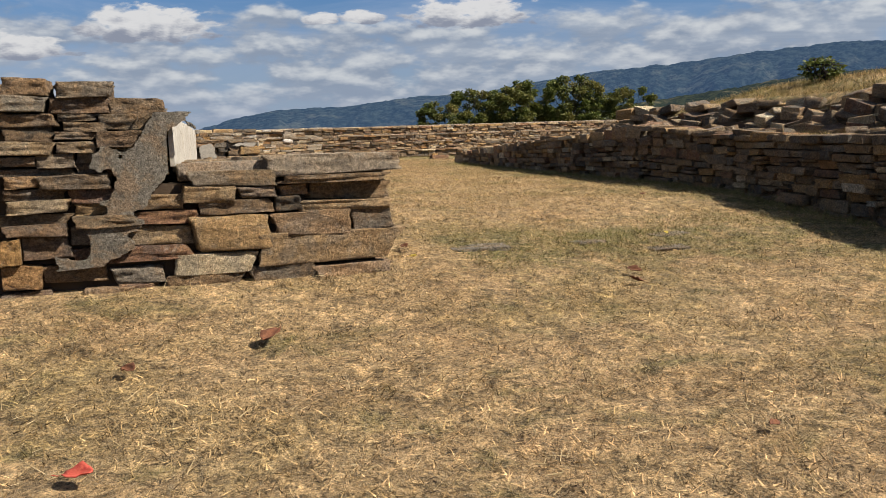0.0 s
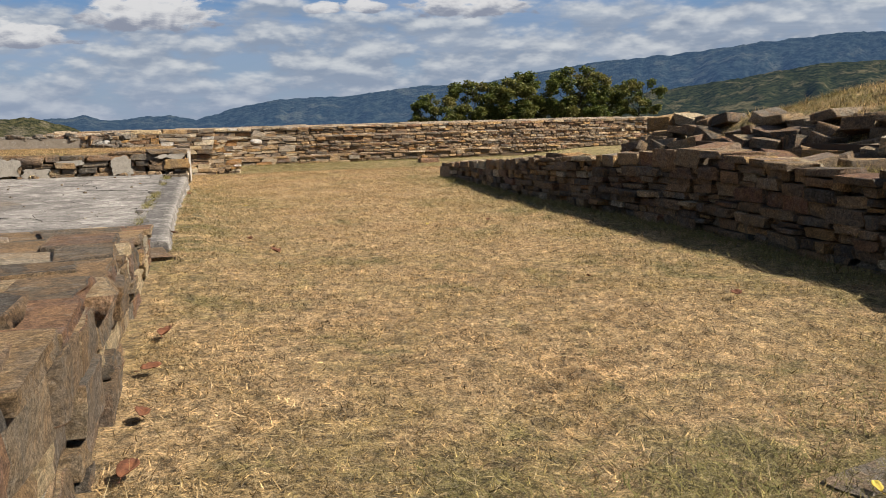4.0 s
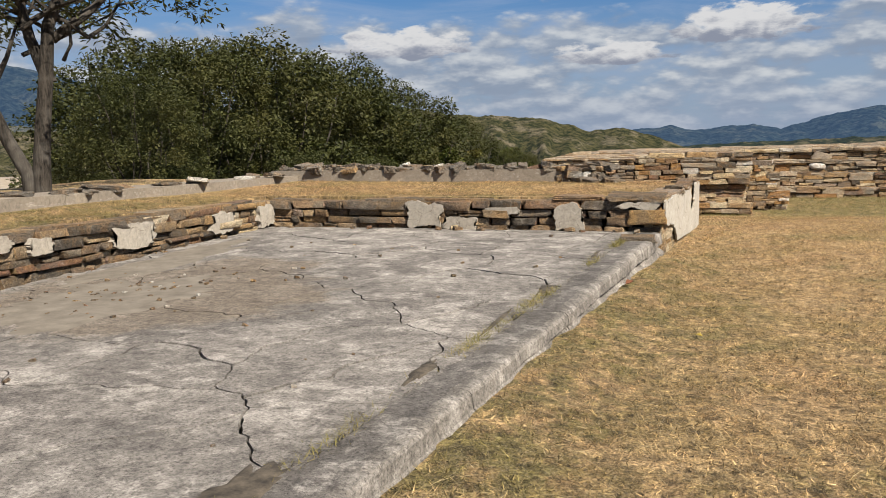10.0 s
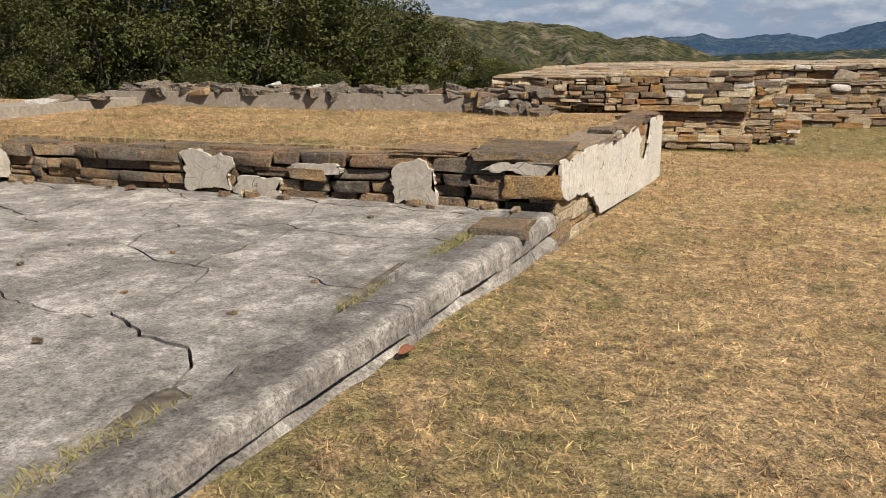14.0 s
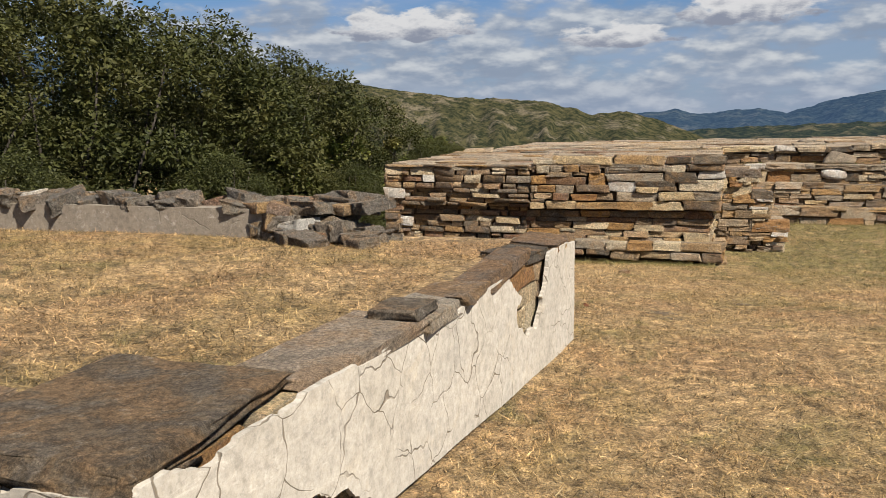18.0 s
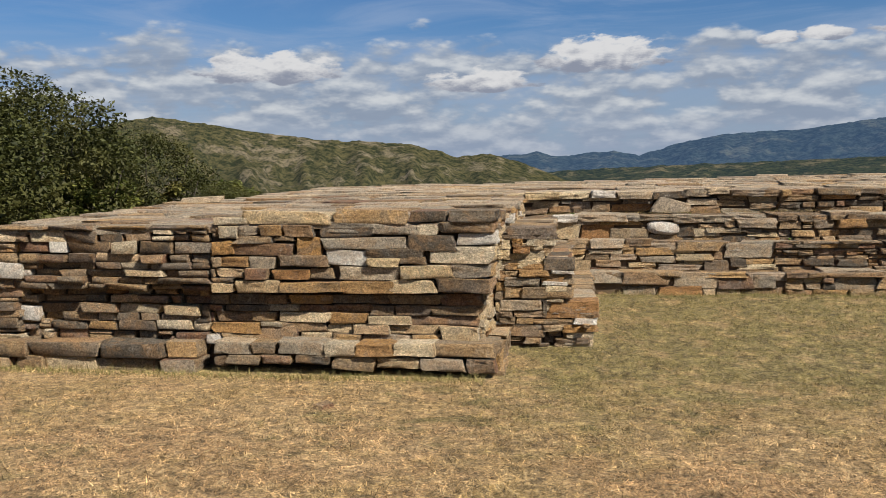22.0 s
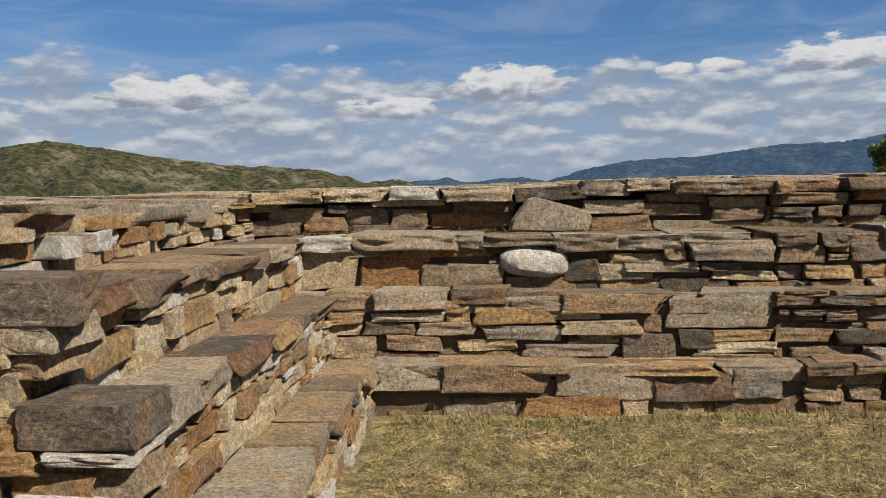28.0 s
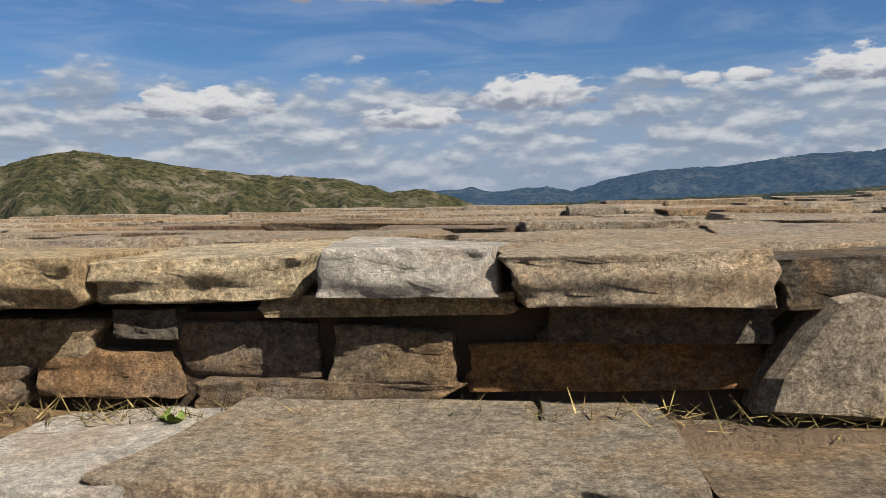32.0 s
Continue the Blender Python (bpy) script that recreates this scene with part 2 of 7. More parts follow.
TOPSLAB = stone_material("paving_slab", (0.401, 0.322, 0.235), (0.334, 0.284, 0.219), (0.467, 0.372, 0.26), (0.277, 0.243, 0.192), (0.424, 0.334, 0.23), (0.322, 0.253, 0.188), lichen=0.75, layered=0.3)
ORANGE = stone_material("ochre_stone", (0.367, 0.205, 0.0726), (0.415, 0.266, 0.117), (0.319, 0.165, 0.0653), lichen=0.45)
RUBBLE = stone_material("lichened_rubble", (0.191, 0.168, 0.135), (0.132, 0.115, 0.0957), (0.251, 0.211, 0.165), (0.165, 0.135, 0.106), lichen=1.0, layered=0.3)
QUARTZ = stone_material("quartz", (0.653, 0.623, 0.573), (0.593, 0.563, 0.504), (0.632, 0.582, 0.514), lichen=0.22, layered=0.2, grit=0.7)


def core_material(name, dark, light):
    m, nt, b = material(name, 1.0)
    k = Nodes(nt)
    p = k.place()
    n1, n2 = k.noise(p, 4.0, 6.0), k.noise(p, 60.0, 5.0, 0.7)
    c = k.mix(n1, dark, light)
    c = k.mix(k.math("MULTIPLY", n2, 0.6), c, (0.08, 0.06, 0.045))
    nt.links.new(c, b.inputs["Base Color"])
    k.bump(k.math("ADD", n2, n1), 0.8, 0.03, b)
    return m


def grass_material(name, blades=False):
    m, nt, b = material(name, 0.9)
    k = Nodes(nt)
    p = k.place()
    xyz = nt.nodes.new("ShaderNodeSeparateXYZ")
    nt.links.new(p, xyz.inputs[0])
    x, y, z = xyz.outputs
    big = k.noise(p, 0.5, 6.0, 0.65, 0.5)
    mid = k.noise(p, 2.2, 6.0, 0.7, 0.6)
    lump = k.noise(k.scaled(p, (1.0, 1.0, 0.2)), 9.0, 9.0, 0.8, 0.6)
    olive = (0.112, 0.1, 0.032)
    straw = k.mix(k.step(mid, 0.32, 0.68), (0.249, 0.162, 0.0727), (0.376, 0.259, 0.134))
    c = k.mix(k.math("MULTIPLY", k.step(big, 0.49, 0.6), 0.5), straw, (0.201, 0.15, 0.0546))
    # bare reddish-brown soil trodden through the turf
    trod = k.math("MULTIPLY", k.step(k.noise(p, 0.8, 7.0, 0.68, 0.3), 0.47, 0.6), k.math("ADD", 0.28, k.math("MULTIPLY", k.math("MULTIPLY", k.step(y, 19.0, 24.0), k.step(y, 32.0, 29.0)), 0.27)))
    c = k.mix(trod, c, (0.261, 0.154, 0.0764))
    # greener strips: beside the curb, along the shaded wall, on the near bank and in the far corner
    line = k.math("ADD", k.math("MULTIPLY", k.math("SUBTRACT", y, 10.3), 0.0705), 2.05)
    off = k.math("SUBTRACT", x, line)
    strip = k.math("MULTIPLY", k.step(off, 1.7, 0.2), k.math("MULTIPLY", k.step(y, 9.0, 12.0), k.step(y, 23.0, 19.0)))
    wallside = k.math("MULTIPLY", k.step(k.math("SUBTRACT", k.math("ADD", k.math("MULTIPLY", y, 0.13), 6.0), x), 2.0, 0.4), k.step(y, 26.0, 22.0))
    bank = k.math("MULTIPLY", k.math("MULTIPLY", k.step(y, 4.6, 5.6), k.step(y, 7.6, 6.6)), k.step(x, 1.9, 2.8))
    corner = k.math("MULTIPLY", k.step(y, 29.5, 33.0), k.step(x, 2.5, 5.0))
    wet = k.math("MAXIMUM", k.math("MAXIMUM", strip, wallside), k.math("MAXIMUM", bank, corner))
    where = k.math("ADD", k.step(k.noise(p, 1.3, 7.0, 0.72, 0.8), 0.54, 0.66), k.math("MULTIPLY", wet, k.step(k.noise(p, 2.6, 7.0, 0.75, 0.5), 0.42, 0.55)), True)
    where = k.math("ADD", where, k.math("MULTIPLY", corner, 0.4), True)
    c = k.mix(k.math("MULTIPLY", where, 0.8), c, olive)
    c = k.mix(0.9, c, k.ramp(lump, (0.41, 0.36), (0.47, 0.86), (0.53, 1.1), (0.6, 1.85)), "MULTIPLY")
    if blades:
        r = k.rand()
        c = k.mix(1.0, c, k.ramp(r, (0.0, 0.28), (0.3, 0.62), (0.62, 1.15), (0.86, 1.7), (1.0, 2.0)), "MULTIPLY")
        tr = nt.nodes.new("ShaderNodeBsdfTranslucent")
        nt.links.new(c, tr.inputs[0])
        mx = nt.nodes.new("ShaderNodeMixShader")
        mx.inputs[0].default_value = 0.25
        nt.links.new(b.outputs[0], mx.inputs[1]), nt.links.new(tr.outputs[0], mx.inputs[2])
        nt.links.new(mx.outputs[0], nt.nodes["Material Output"].inputs[0])
    else:
        fine = k.noise(k.scaled(p, (1.0, 1.0, 0.3)), 30.0, 7.0, 0.8, 1.5)
        lay_a = k.noise(k.scaled(p, (1.0, 0.35, 1.0)), 60.0, 5.0, 0.78, 2.5)
        lay_b = k.noise(k.scaled(p, (0.35, 1.0, 1.0)), 66.0, 5.0, 0.78, 2.5)
        # random tone; the dark end also paints shade between the straws
        c = k.mix(1.0, c, k.ramp(fine, (0.41, 0.32), (0.48, 0.88), (0.53, 1.1), (0.61, 1.7)), "MULTIPLY")
        c = k.mix(k.math("MULTIPLY", k.math("MAXIMUM", k.step(lay_a, 0.55, 0.61), k.step(lay_b, 0.55, 0.61)), 0.75), c, k.mix(0.35, c, (0.72, 0.592, 0.4)))
        k.bump(k.math("ADD", fine, k.math("MULTIPLY", lay_a, 0.8)), 1.0, 0.03, b)
        # green country further down
        far = k.step(z, -1.6, -4.5)
        c = k.mix(far, c, k.mix(k.noise(p, 0.02, 8.0, 0.7), (0.0208, 0.0272, 0.0108), (0.084, 0.072, 0.0344)))
    nt.links.new(c, b.inputs["Base Color"])
    return m


def plaster_material(name, light, dark, cracks=3.0, stain=0.6):
    m, nt, b = material(name, 0.9)
    k = Nodes(nt)
    p = k.place()
    n1 = k.noise(p, 1.6, 7.0, 0.65, 0.5)
    n2 = k.noise(p, 7.0, 7.0, 0.72, 0.5)
    n3 = k.noise(p, 55.0, 5.0, 0.7)
    c = k.mix(k.math("ADD", k.math("ADD", k.math("MULTIPLY", k.step(n1, 0.36, 0.62), 0.42), k.math("MULTIPLY", k.step(n2, 0.3, 0.7), 0.23)), k.math("MULTIPLY", k.step(k.noise(p, 30.0, 8.0, 0.8), 0.38, 0.62), 0.42)), dark, light)
    c = k.mix(k.math("MULTIPLY", k.step(k.noise(p, 0.55, 6.0, 0.7, 0.8), 0.48, 0.6), stain * 0.6), c, k.mix(0.55, c, (0.15, 0.13, 0.11)))
    c = k.mix(k.math("MULTIPLY", k.step(k.noise(k.scaled(p, (1.0, 0.35, 1.0)), 11.0, 7.0, 0.8, 1.0), 0.56, 0.68), 0.4), c, (0.62, 0.58, 0.52))
    c = k.mix(k.math("MULTIPLY", k.step(n1, 0.5, 0.72), stain), c, k.mix(0.7, c, (0.12, 0.115, 0.105)))
    c = k.mix(k.math("MULTIPLY", k.step(k.noise(p, 3.2, 6.0, 0.7, 0.7), 0.56, 0.7), 0.35), c, (0.42, 0.35, 0.25))
    c = k.mix(k.math("MULTIPLY", k.step(n3, 0.52, 0.78), 0.45), c, k.mix(0.6, c, (0.1, 0.09, 0.08)))
    c = k.mix(0.8, c, k.ramp(k.noise(p, 18.0, 9.0, 0.8), (0.36, 0.66), (0.5, 1.0), (0.64, 1.2)), "MULTIPLY")
    h = k.math("ADD", k.math("MULTIPLY", n2, 0.6), k.math("MULTIPLY", n3, 0.5))
    if cracks:
        wob = nt.nodes.new("ShaderNodeVectorMath")
        wob.operation = "ADD"
        nt.links.new(p, wob.inputs[0])
        nz = nt.nodes.new("ShaderNodeTexNoise")
        nz.inputs["Scale"].default_value = 5.0
        nt.links.new(p, nz.inputs["Vector"])
        nt.links.new(k.scaled(nz.outputs["Color"], (0.16, 0.16, 0.16)), wob.inputs[1])
        d = k.voronoi(wob.outputs[0], cracks, "DISTANCE_TO_EDGE")
        line = k.math("MULTIPLY", k.step(d, 0.012, 0.005), k.step(k.noise(p, 1.9, 3.0), 0.42, 0.5))
        c = k.mix(line, c, (0.16, 0.135, 0.105))
        h = k.math("SUBTRACT", h, k.math("MULTIPLY", line, 1.2))
    nt.links.new(c, b.inputs["Base Color"])
    k.bump(h, 0.5, 0.012, b)
    return m


def worn_plaster(name, base, stain):
    """Old lime plaster: pale bloom, grey damp stains with edges, a dark-stained strip along the curb, pits."""
    m, nt, b = material(name, 0.92)
    k = Nodes(nt)
    p = k.place()
    xyz = nt.nodes.new("ShaderNodeSeparateXYZ")
    nt.links.new(p, xyz.inputs[0])
    x, y, z = xyz.outputs
    broad = k.noise(p, 0.7, 9.0, 0.66, 0.3)
    blot = k.noise(p, 2.8, 10.0, 0.72, 0.25)
    small = k.noise(p, 12.0, 10.0, 0.8, 0.5)
    pits = k.noise(p, 60.0, 7.0, 0.82)
    r = nt.nodes.new("ShaderNodeObjectInfo").outputs["Random"]
    c = k.mix(1.0, base, k.ramp(r, (0.0, 0.86), (1.0, 1.1)), "MULTIPLY")
    c = k.mix(k.math("MULTIPLY", k.step(broad, 0.51, 0.57), 0.5 * stain, True), c, (0.0967, 0.0856, 0.0781))
    c = k.mix(k.math("MULTIPLY", k.step(blot, 0.53, 0.6), 0.5 * stain, True), c, (0.0856, 0.0774, 0.0714))
    c = k.mix(k.math("MULTIPLY", k.step(blot, 0.48, 0.41), 0.5), c, (0.372, 0.344, 0.312))
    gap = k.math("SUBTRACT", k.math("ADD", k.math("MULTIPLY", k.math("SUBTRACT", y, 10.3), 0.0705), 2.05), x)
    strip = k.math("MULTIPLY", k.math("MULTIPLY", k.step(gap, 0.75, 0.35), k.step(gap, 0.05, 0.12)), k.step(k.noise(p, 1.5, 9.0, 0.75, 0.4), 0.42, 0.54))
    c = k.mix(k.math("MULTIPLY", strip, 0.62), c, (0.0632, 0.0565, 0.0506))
    # a film of brown silt that has dried in the hollow
    hx, hy = k.math("MULTIPLY", k.math("ADD", x, 1.15), 0.6), k.math("MULTIPLY", k.math("SUBTRACT", y, 16.6), 0.5)
    hollow = k.math("ADD", k.math("ADD", k.math("MULTIPLY", hx, hx), k.math("MULTIPLY", hy, hy)), k.math("MULTIPLY", k.math("SUBTRACT", broad, 0.5), 3.2))
    c = k.mix(k.math("MULTIPLY", k.step(hollow, 0.9, 0.6), 0.75), c, (0.126, 0.1, 0.0744))
    c = k.mix(k.math("MULTIPLY", k.step(k.math("ABSOLUTE", k.math("SUBTRACT", hollow, 0.95)), 0.22, 0.0), 0.4), c, (0.0744, 0.067, 0.0595))
    c = k.mix(0.9, c, k.ramp(small, (0.36, 0.42), (0.47, 0.9), (0.54, 1.1), (0.64, 1.6)), "MULTIPLY")
    c = k.mix(0.9, c, k.ramp(pits, (0.4, 0.35), (0.47, 0.95), (0.54, 1.08), (0.62, 1.5)), "MULTIPLY")
    nt.links.new(c, b.inputs["Base Color"])
    k.bump(k.math("ADD", k.math("MULTIPLY", small, 0.9), k.math("MULTIPLY", pits, 0.8)), 0.8, 0.014, b)
    return m


def leaf_material(name, a, bcol, c2):
    m, nt, b = material(name, 0.65)
    k = Nodes(nt)
    r = k.rand()
    p = k.place()
    c = k.mix(r, a, bcol)
    c = k.mix(k.math("MULTIPLY", k.step(k.noise(p, 0.45, 4.0), 0.45, 0.68), 0.7), c, c2)
    nt.links.new(c, b.inputs["Base Color"])
    tr = nt.nodes.new("ShaderNodeBsdfTranslucent")
    nt.links.new(c, tr.inputs[0])
    mx = nt.nodes.new("ShaderNodeMixShader")
    mx.inputs[0].default_value = 0.3
    nt.links.new(b.outputs[0], mx.inputs[1]), nt.links.new(tr.outputs[0], mx.inputs[2])
    nt.links.new(mx.outputs[0], nt.nodes["Material Output"].inputs[0])
    return m


def bark_material():
    m, nt, b = material("bark", 0.95)
    k = Nodes(nt)
    p = k.place()
    n = k.noise(k.scaled(p, (1.0, 1.0, 0.22)), 16.0, 6.0, 0.7, 0.5)
    n2 = k.noise(p, 2.0, 4.0)
    c = k.mix(k.step(n, 0.4, 0.6), (0.012, 0.01, 0.008), (0.05, 0.042, 0.034))
    c = k.mix(k.math("MULTIPLY", k.step(n2, 0.5, 0.7), 0.6), c, (0.11, 0.1, 0.088))
    nt.links.new(c, b.inputs["Base Color"])
    k.bump(n, 1.0, 0.04, b)
    return m


def hill_material(name, a, bcol, pale, glow, scale, amount, veilc):
    """Wooded hills with clearings and single trees; the glow paints haze, the lit air in front of them."""
    m, nt, b = material(name, 1.0)
    k = Nodes(nt)
    p = k.place()
    n1 = k.noise(p, scale, 9.0, 0.72, 0.3)
    n2 = k.noise(p, scale * 5, 8.0, 0.75)
    c = k.mix(k.step(n2, 0.42, 0.58), a, bcol)
    c = k.mix(k.math("MULTIPLY", k.step(n1, 0.52, 0.62), amount), c, pale)
    trees = k.voronoi(p, scale * 11)
    c = k.mix(k.math("MULTIPLY", k.step(trees, 0.55, 0.25), k.math("MULTIPLY", k.step(n2, 0.6, 0.42), 0.9)), c, a)
    nt.links.new(c, b.inputs["Base Color"])
    b.inputs["Specular IOR Level"].default_value = 0.0
    # haze painted as faint bluish emission; the hills themselves give no light
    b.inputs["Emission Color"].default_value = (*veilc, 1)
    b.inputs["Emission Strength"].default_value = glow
    k.bump(k.math("ADD", n1, k.math("MULTIPLY", n2, 0.6)), 1.0, 0.16 / scale, b)
    return m


def plain_noise(name, a, bcol, scale, rough=0.85, bump=0.4):
    m, nt, b = material(name, rough)
    k = Nodes(nt)
    n = k.noise(k.place(), scale, 6.0, 0.65)
    nt.links.new(k.mix(k.step(n, 0.3, 0.7), a, bcol), b.inputs["Base Color"])
    k.bump(n, bump, 0.01, b)
    return m


# mortar kept darker than brown earth: crevice shade is put into its colour
CORE = core_material("shaded_earth_mortar", (0.034, 0.024, 0.016), (0.1, 0.066, 0.04))
EARTH = core_material("dry_brown_earth", (0.09, 0.062, 0.038), (0.17, 0.118, 0.072))
GRASS = grass_material("dry_lawn")
BLADES = grass_material("dry_grass_blades", True)
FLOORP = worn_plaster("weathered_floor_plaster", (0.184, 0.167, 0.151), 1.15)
PATCHP = plaster_material("flaking_plaster", (0.365, 0.334, 0.286), (0.219, 0.189, 0.152), 5.0, 0.4)
WHITEP = plaster_material("cream_plaster", (0.424, 0.396, 0.352), (0.296, 0.268, 0.224), 3.6, 0.45)
GREYP = plaster_material("grey_plaster", (0.243, 0.206, 0.164), (0.146, 0.122, 0.0976), 2.0, 0.6)
CURBP = worn_plaster("worn_curb_plaster", (0.132, 0.12, 0.11), 1.1)
CURBFACE = worn_plaster("bare_lime_edge", (0.183, 0.165, 0.146), 0.9)
SOIL = plain_noise("dry_soil", (0.0608, 0.0456, 0.0304), (0.122, 0.088, 0.0547), 18.0)
BLACKEARTH = plain_noise("dark_crumbled_earth", (0.02, 0.017, 0.014), (0.1, 0.082, 0.062), 14.0)
DIRT = plain_noise("brown_dirt", (0.103, 0.088, 0.0699), (0.182, 0.159, 0.13), 5.0)
LEAF = leaf_material("feathery_leaves", (0.0158, 0.0202, 0.00528), (0.0598, 0.0669, 0.0176), (0.0748, 0.0704, 0.0194))
BUSHLEAF = leaf_material("broad_leaves", (0.0438, 0.0632, 0.0122), (0.122, 0.136, 0.0292), (0.194, 0.155, 0.0486))
STRAW = leaf_material("pale_straw", (0.26, 0.19, 0.09), (0.5, 0.4, 0.235), (0.42, 0.31, 0.16))
BARK = bark_material()
DEADLEAF = plain_noise("dead_leaf", (0.0547, 0.0213, 0.0122), (0.17, 0.0669, 0.0304), 40.0)
REDLEAF = plain_noise("red_leaf", (0.334, 0.0426, 0.0304), (0.426, 0.0976, 0.0608), 40.0)
YELLOWLEAF = plain_noise("yellow_leaf", (0.365, 0.255, 0.0365), (0.426, 0.334, 0.073), 40.0)


# ---- builders ----
def link(name, mesh, mat=None, parent=None, label=""):
    ob = new(name, mesh)
    if mat is not None and not mesh.materials:
        mesh.materials.append(mat)
    if parent is not None:
        ob.parent = parent
    if label:
        ob["label"] = label
    return ob


def part(name, bm, mat, parent, label="", smooth=False):
    me = bpy.data.meshes.new(name)
    bm.normal_update()
    bm.to_mesh(me)
    bm.free()
    if smooth:
        me.polygons.foreach_set("use_smooth", [True] * len(me.polygons))
    return link(name, me, mat, parent, label)


def empty(name, loc, label, category, kind="", group=""):
    ob = new(name)
    ob.location = loc
    ob.empty_display_size = 0.1
    bpy.context.view_layer.update()
    return tagged(ob, label, category, group, kind)


def rounded(coords, r):
    """Points and faces of a box of half size 1, its edges rounded by r."""
    n = len(coords)
    index, pts, faces = {}, [], []

    def vid(p):
        if p not in index:
            index[p] = len(pts)
            pts.append(p)
        return index[p]
    for axis in range(3):
        for side in (-1, 1):
            for i in range(n - 1):
                for j in range(n - 1):
                    quad = []
                    for a, c in ((i, j), (i + 1, j), (i + 1, j + 1), (i, j + 1)):
                        p = [0, 0, 0]
                        p[axis], p[(axis + 1) % 3], p[(axis + 2) % 3] = side, coords[a], coords[c]
                        quad.append(vid(tuple(p)))
                    faces.append(quad if side > 0 else quad[::-1])
    v = np.array(pts, float)
    inner = np.clip(v, -(1 - r), 1 - r)
    d = v - inner
    ln = np.linalg.norm(d, axis=1, keepdims=True)
    return inner + d / np.maximum(ln, 1e-6) * np.minimum(ln, r), faces


LOW = rounded((-1, -0.9, 0.9, 1), 0.1)
HIGH = rounded((-1, -0.93, -0.5, 0.1, 0.6, 0.93, 1), 0.08)
FINE = rounded((-1, -0.95, -0.8, -0.55, -0.3, -0.05, 0.2, 0.45, 0.7, 0.88, 0.96, 1), 0.06)
OVAL = rounded((-1, -0.8, -0.45, 0.0, 0.45, 0.8, 1), 0.85)
rng = np.random.default_rng(7)


def stone_mesh(name, shape, wild, rough, mat):
    v, faces = shape
    corner = rng.uniform(-wild, wild, (2, 2, 2, 3)) * (0.9, 0.4, 0.8)
    t = (v + 1) / 2
    off = np.zeros_like(v)
    for a in (0, 1):
        for b in (0, 1):
            for c in (0, 1):
                w = (t[:, 0] if a else 1 - t[:, 0]) * (t[:, 1] if b else 1 - t[:, 1]) * (t[:, 2] if c else 1 - t[:, 2])
                off += w[:, None] * corner[a, b, c]
    seed = rng.uniform(0, 50, 3)
    p = v + off
    p += np.array([noise.noise_vector(Vector(q * 1.4 + seed)) for q in v]) * rough
    if shape is HIGH:
        p += np.array([noise.noise_vector(Vector(q * (3.4, 3.4, 2.2) + seed)) for q in v]) * rough * 0.55
    if shape is FINE:
        p += np.array([noise.noise_vector(Vector(q * (3.0, 3.0, 2.0) + seed)) * 0.6 + noise.noise_vector(Vector(q * (8.0, 8.0, 4.5) + seed)) * 0.36 + noise.noise_vector(Vector(q * (17.0, 17.0, 8.0) + seed)) * 0.18 for q in v]) * rough
    me = bpy.data.meshes.new(name)
    me.from_pydata(p * 0.5, [], faces)
    me.polygons.foreach_set("use_smooth", [True] * len(faces))
    me.set_sharp_from_angle(angle=radians(24))
    me.materials.append(mat)
    return me


STONES = {}


def stone_pool(mat, high):
    """high: False, True, or 2 for the finest, seen from close by."""
    key = (mat.name, int(high))
    if key not in STONES:
        lumpy = mat.name == "lichened_rubble"
        STONES[key] = [stone_mesh("stone", FINE, 0.4, 0.15, mat) if lumpy else stone_mesh("stone", FINE if high == 2 else HIGH if high else LOW, 0.2, 0.075 if high == 2 else 0.1 if high else 0.12, mat) for _ in range(8 if high == 2 else 14 if high else 10)]
    return STONES[key]


class Masonry:
    """The stones of one wall: collected first, then linked; past the limit the furthest from the walk are joined."""

    def __init__(self, parent, name="stone"):
        self.parent, self.name, self.items = parent, name, []

    def add(self, mat, loc, size, yaw=0.0, jitter=0.02, high=False, tilt=0.0):
        pool = stone_pool(mat, high)
        rot = Euler((rng.normal(0, jitter), rng.normal(0, jitter) + tilt, yaw + rng.normal(0, jitter)))
        m = Matrix.LocRotScale(Vector(loc), rot, Vector(size))
        self.items.append((pool[int(rng.integers(len(pool)))], m))

    def finish(self, limit=300, key=None):
        items = sorted(self.items, key=key) if key else self.items
        for me, m in items[:limit]:
            ob = new(self.name, me)
            ob.parent = self.parent
            ob.matrix_parent_inverse = self.parent.matrix_world.inverted()
            ob.matrix_basis = m
        rest = items[limit:]
        if rest:
            vs, fs, mats, ids, base = [], [], [], [], 0
            for me, m in rest:
                co = np.empty(len(me.vertices) * 3)
                me.vertices.foreach_get("co", co)
                mm = np.array(m)
                vs.append(co.reshape(-1, 3) @ mm[:3, :3].T + mm[:3, 3])
                mat = me.materials[0]
                if mat not in mats:
                    mats.append(mat)
                for poly in me.polygons:
                    fs.append([base + i for i in poly.vertices])
                    ids.append(mats.index(mat))
                base += len(me.vertices)
            me = bpy.data.meshes.new("far_stones")
            me.from_pydata(np.concatenate(vs), [], fs)
            for mat in mats:
                me.materials.append(mat)
            me.polygons.foreach_set("material_index", ids)
            ob = link("far_stones", me, None, self.parent)
            ob.matrix_parent_inverse = self.parent.matrix_world.inverted()
            ob["kind"] = "stuff"


def pick(mats):
    names, weights = zip(*mats)
    w = np.array(weights, float)
    return names[int(rng.choice(len(names), p=w / w.sum()))]


WARM = ((SCHIST, 10), (BUFF, 2.3), (ORANGE, 1.0), (DARK, 4.8), (QUARTZ, 0.25))
COOL = ((SCHIST, 10), (DARK, 4), (BUFF, 1.0), (ORANGE, 0.9))


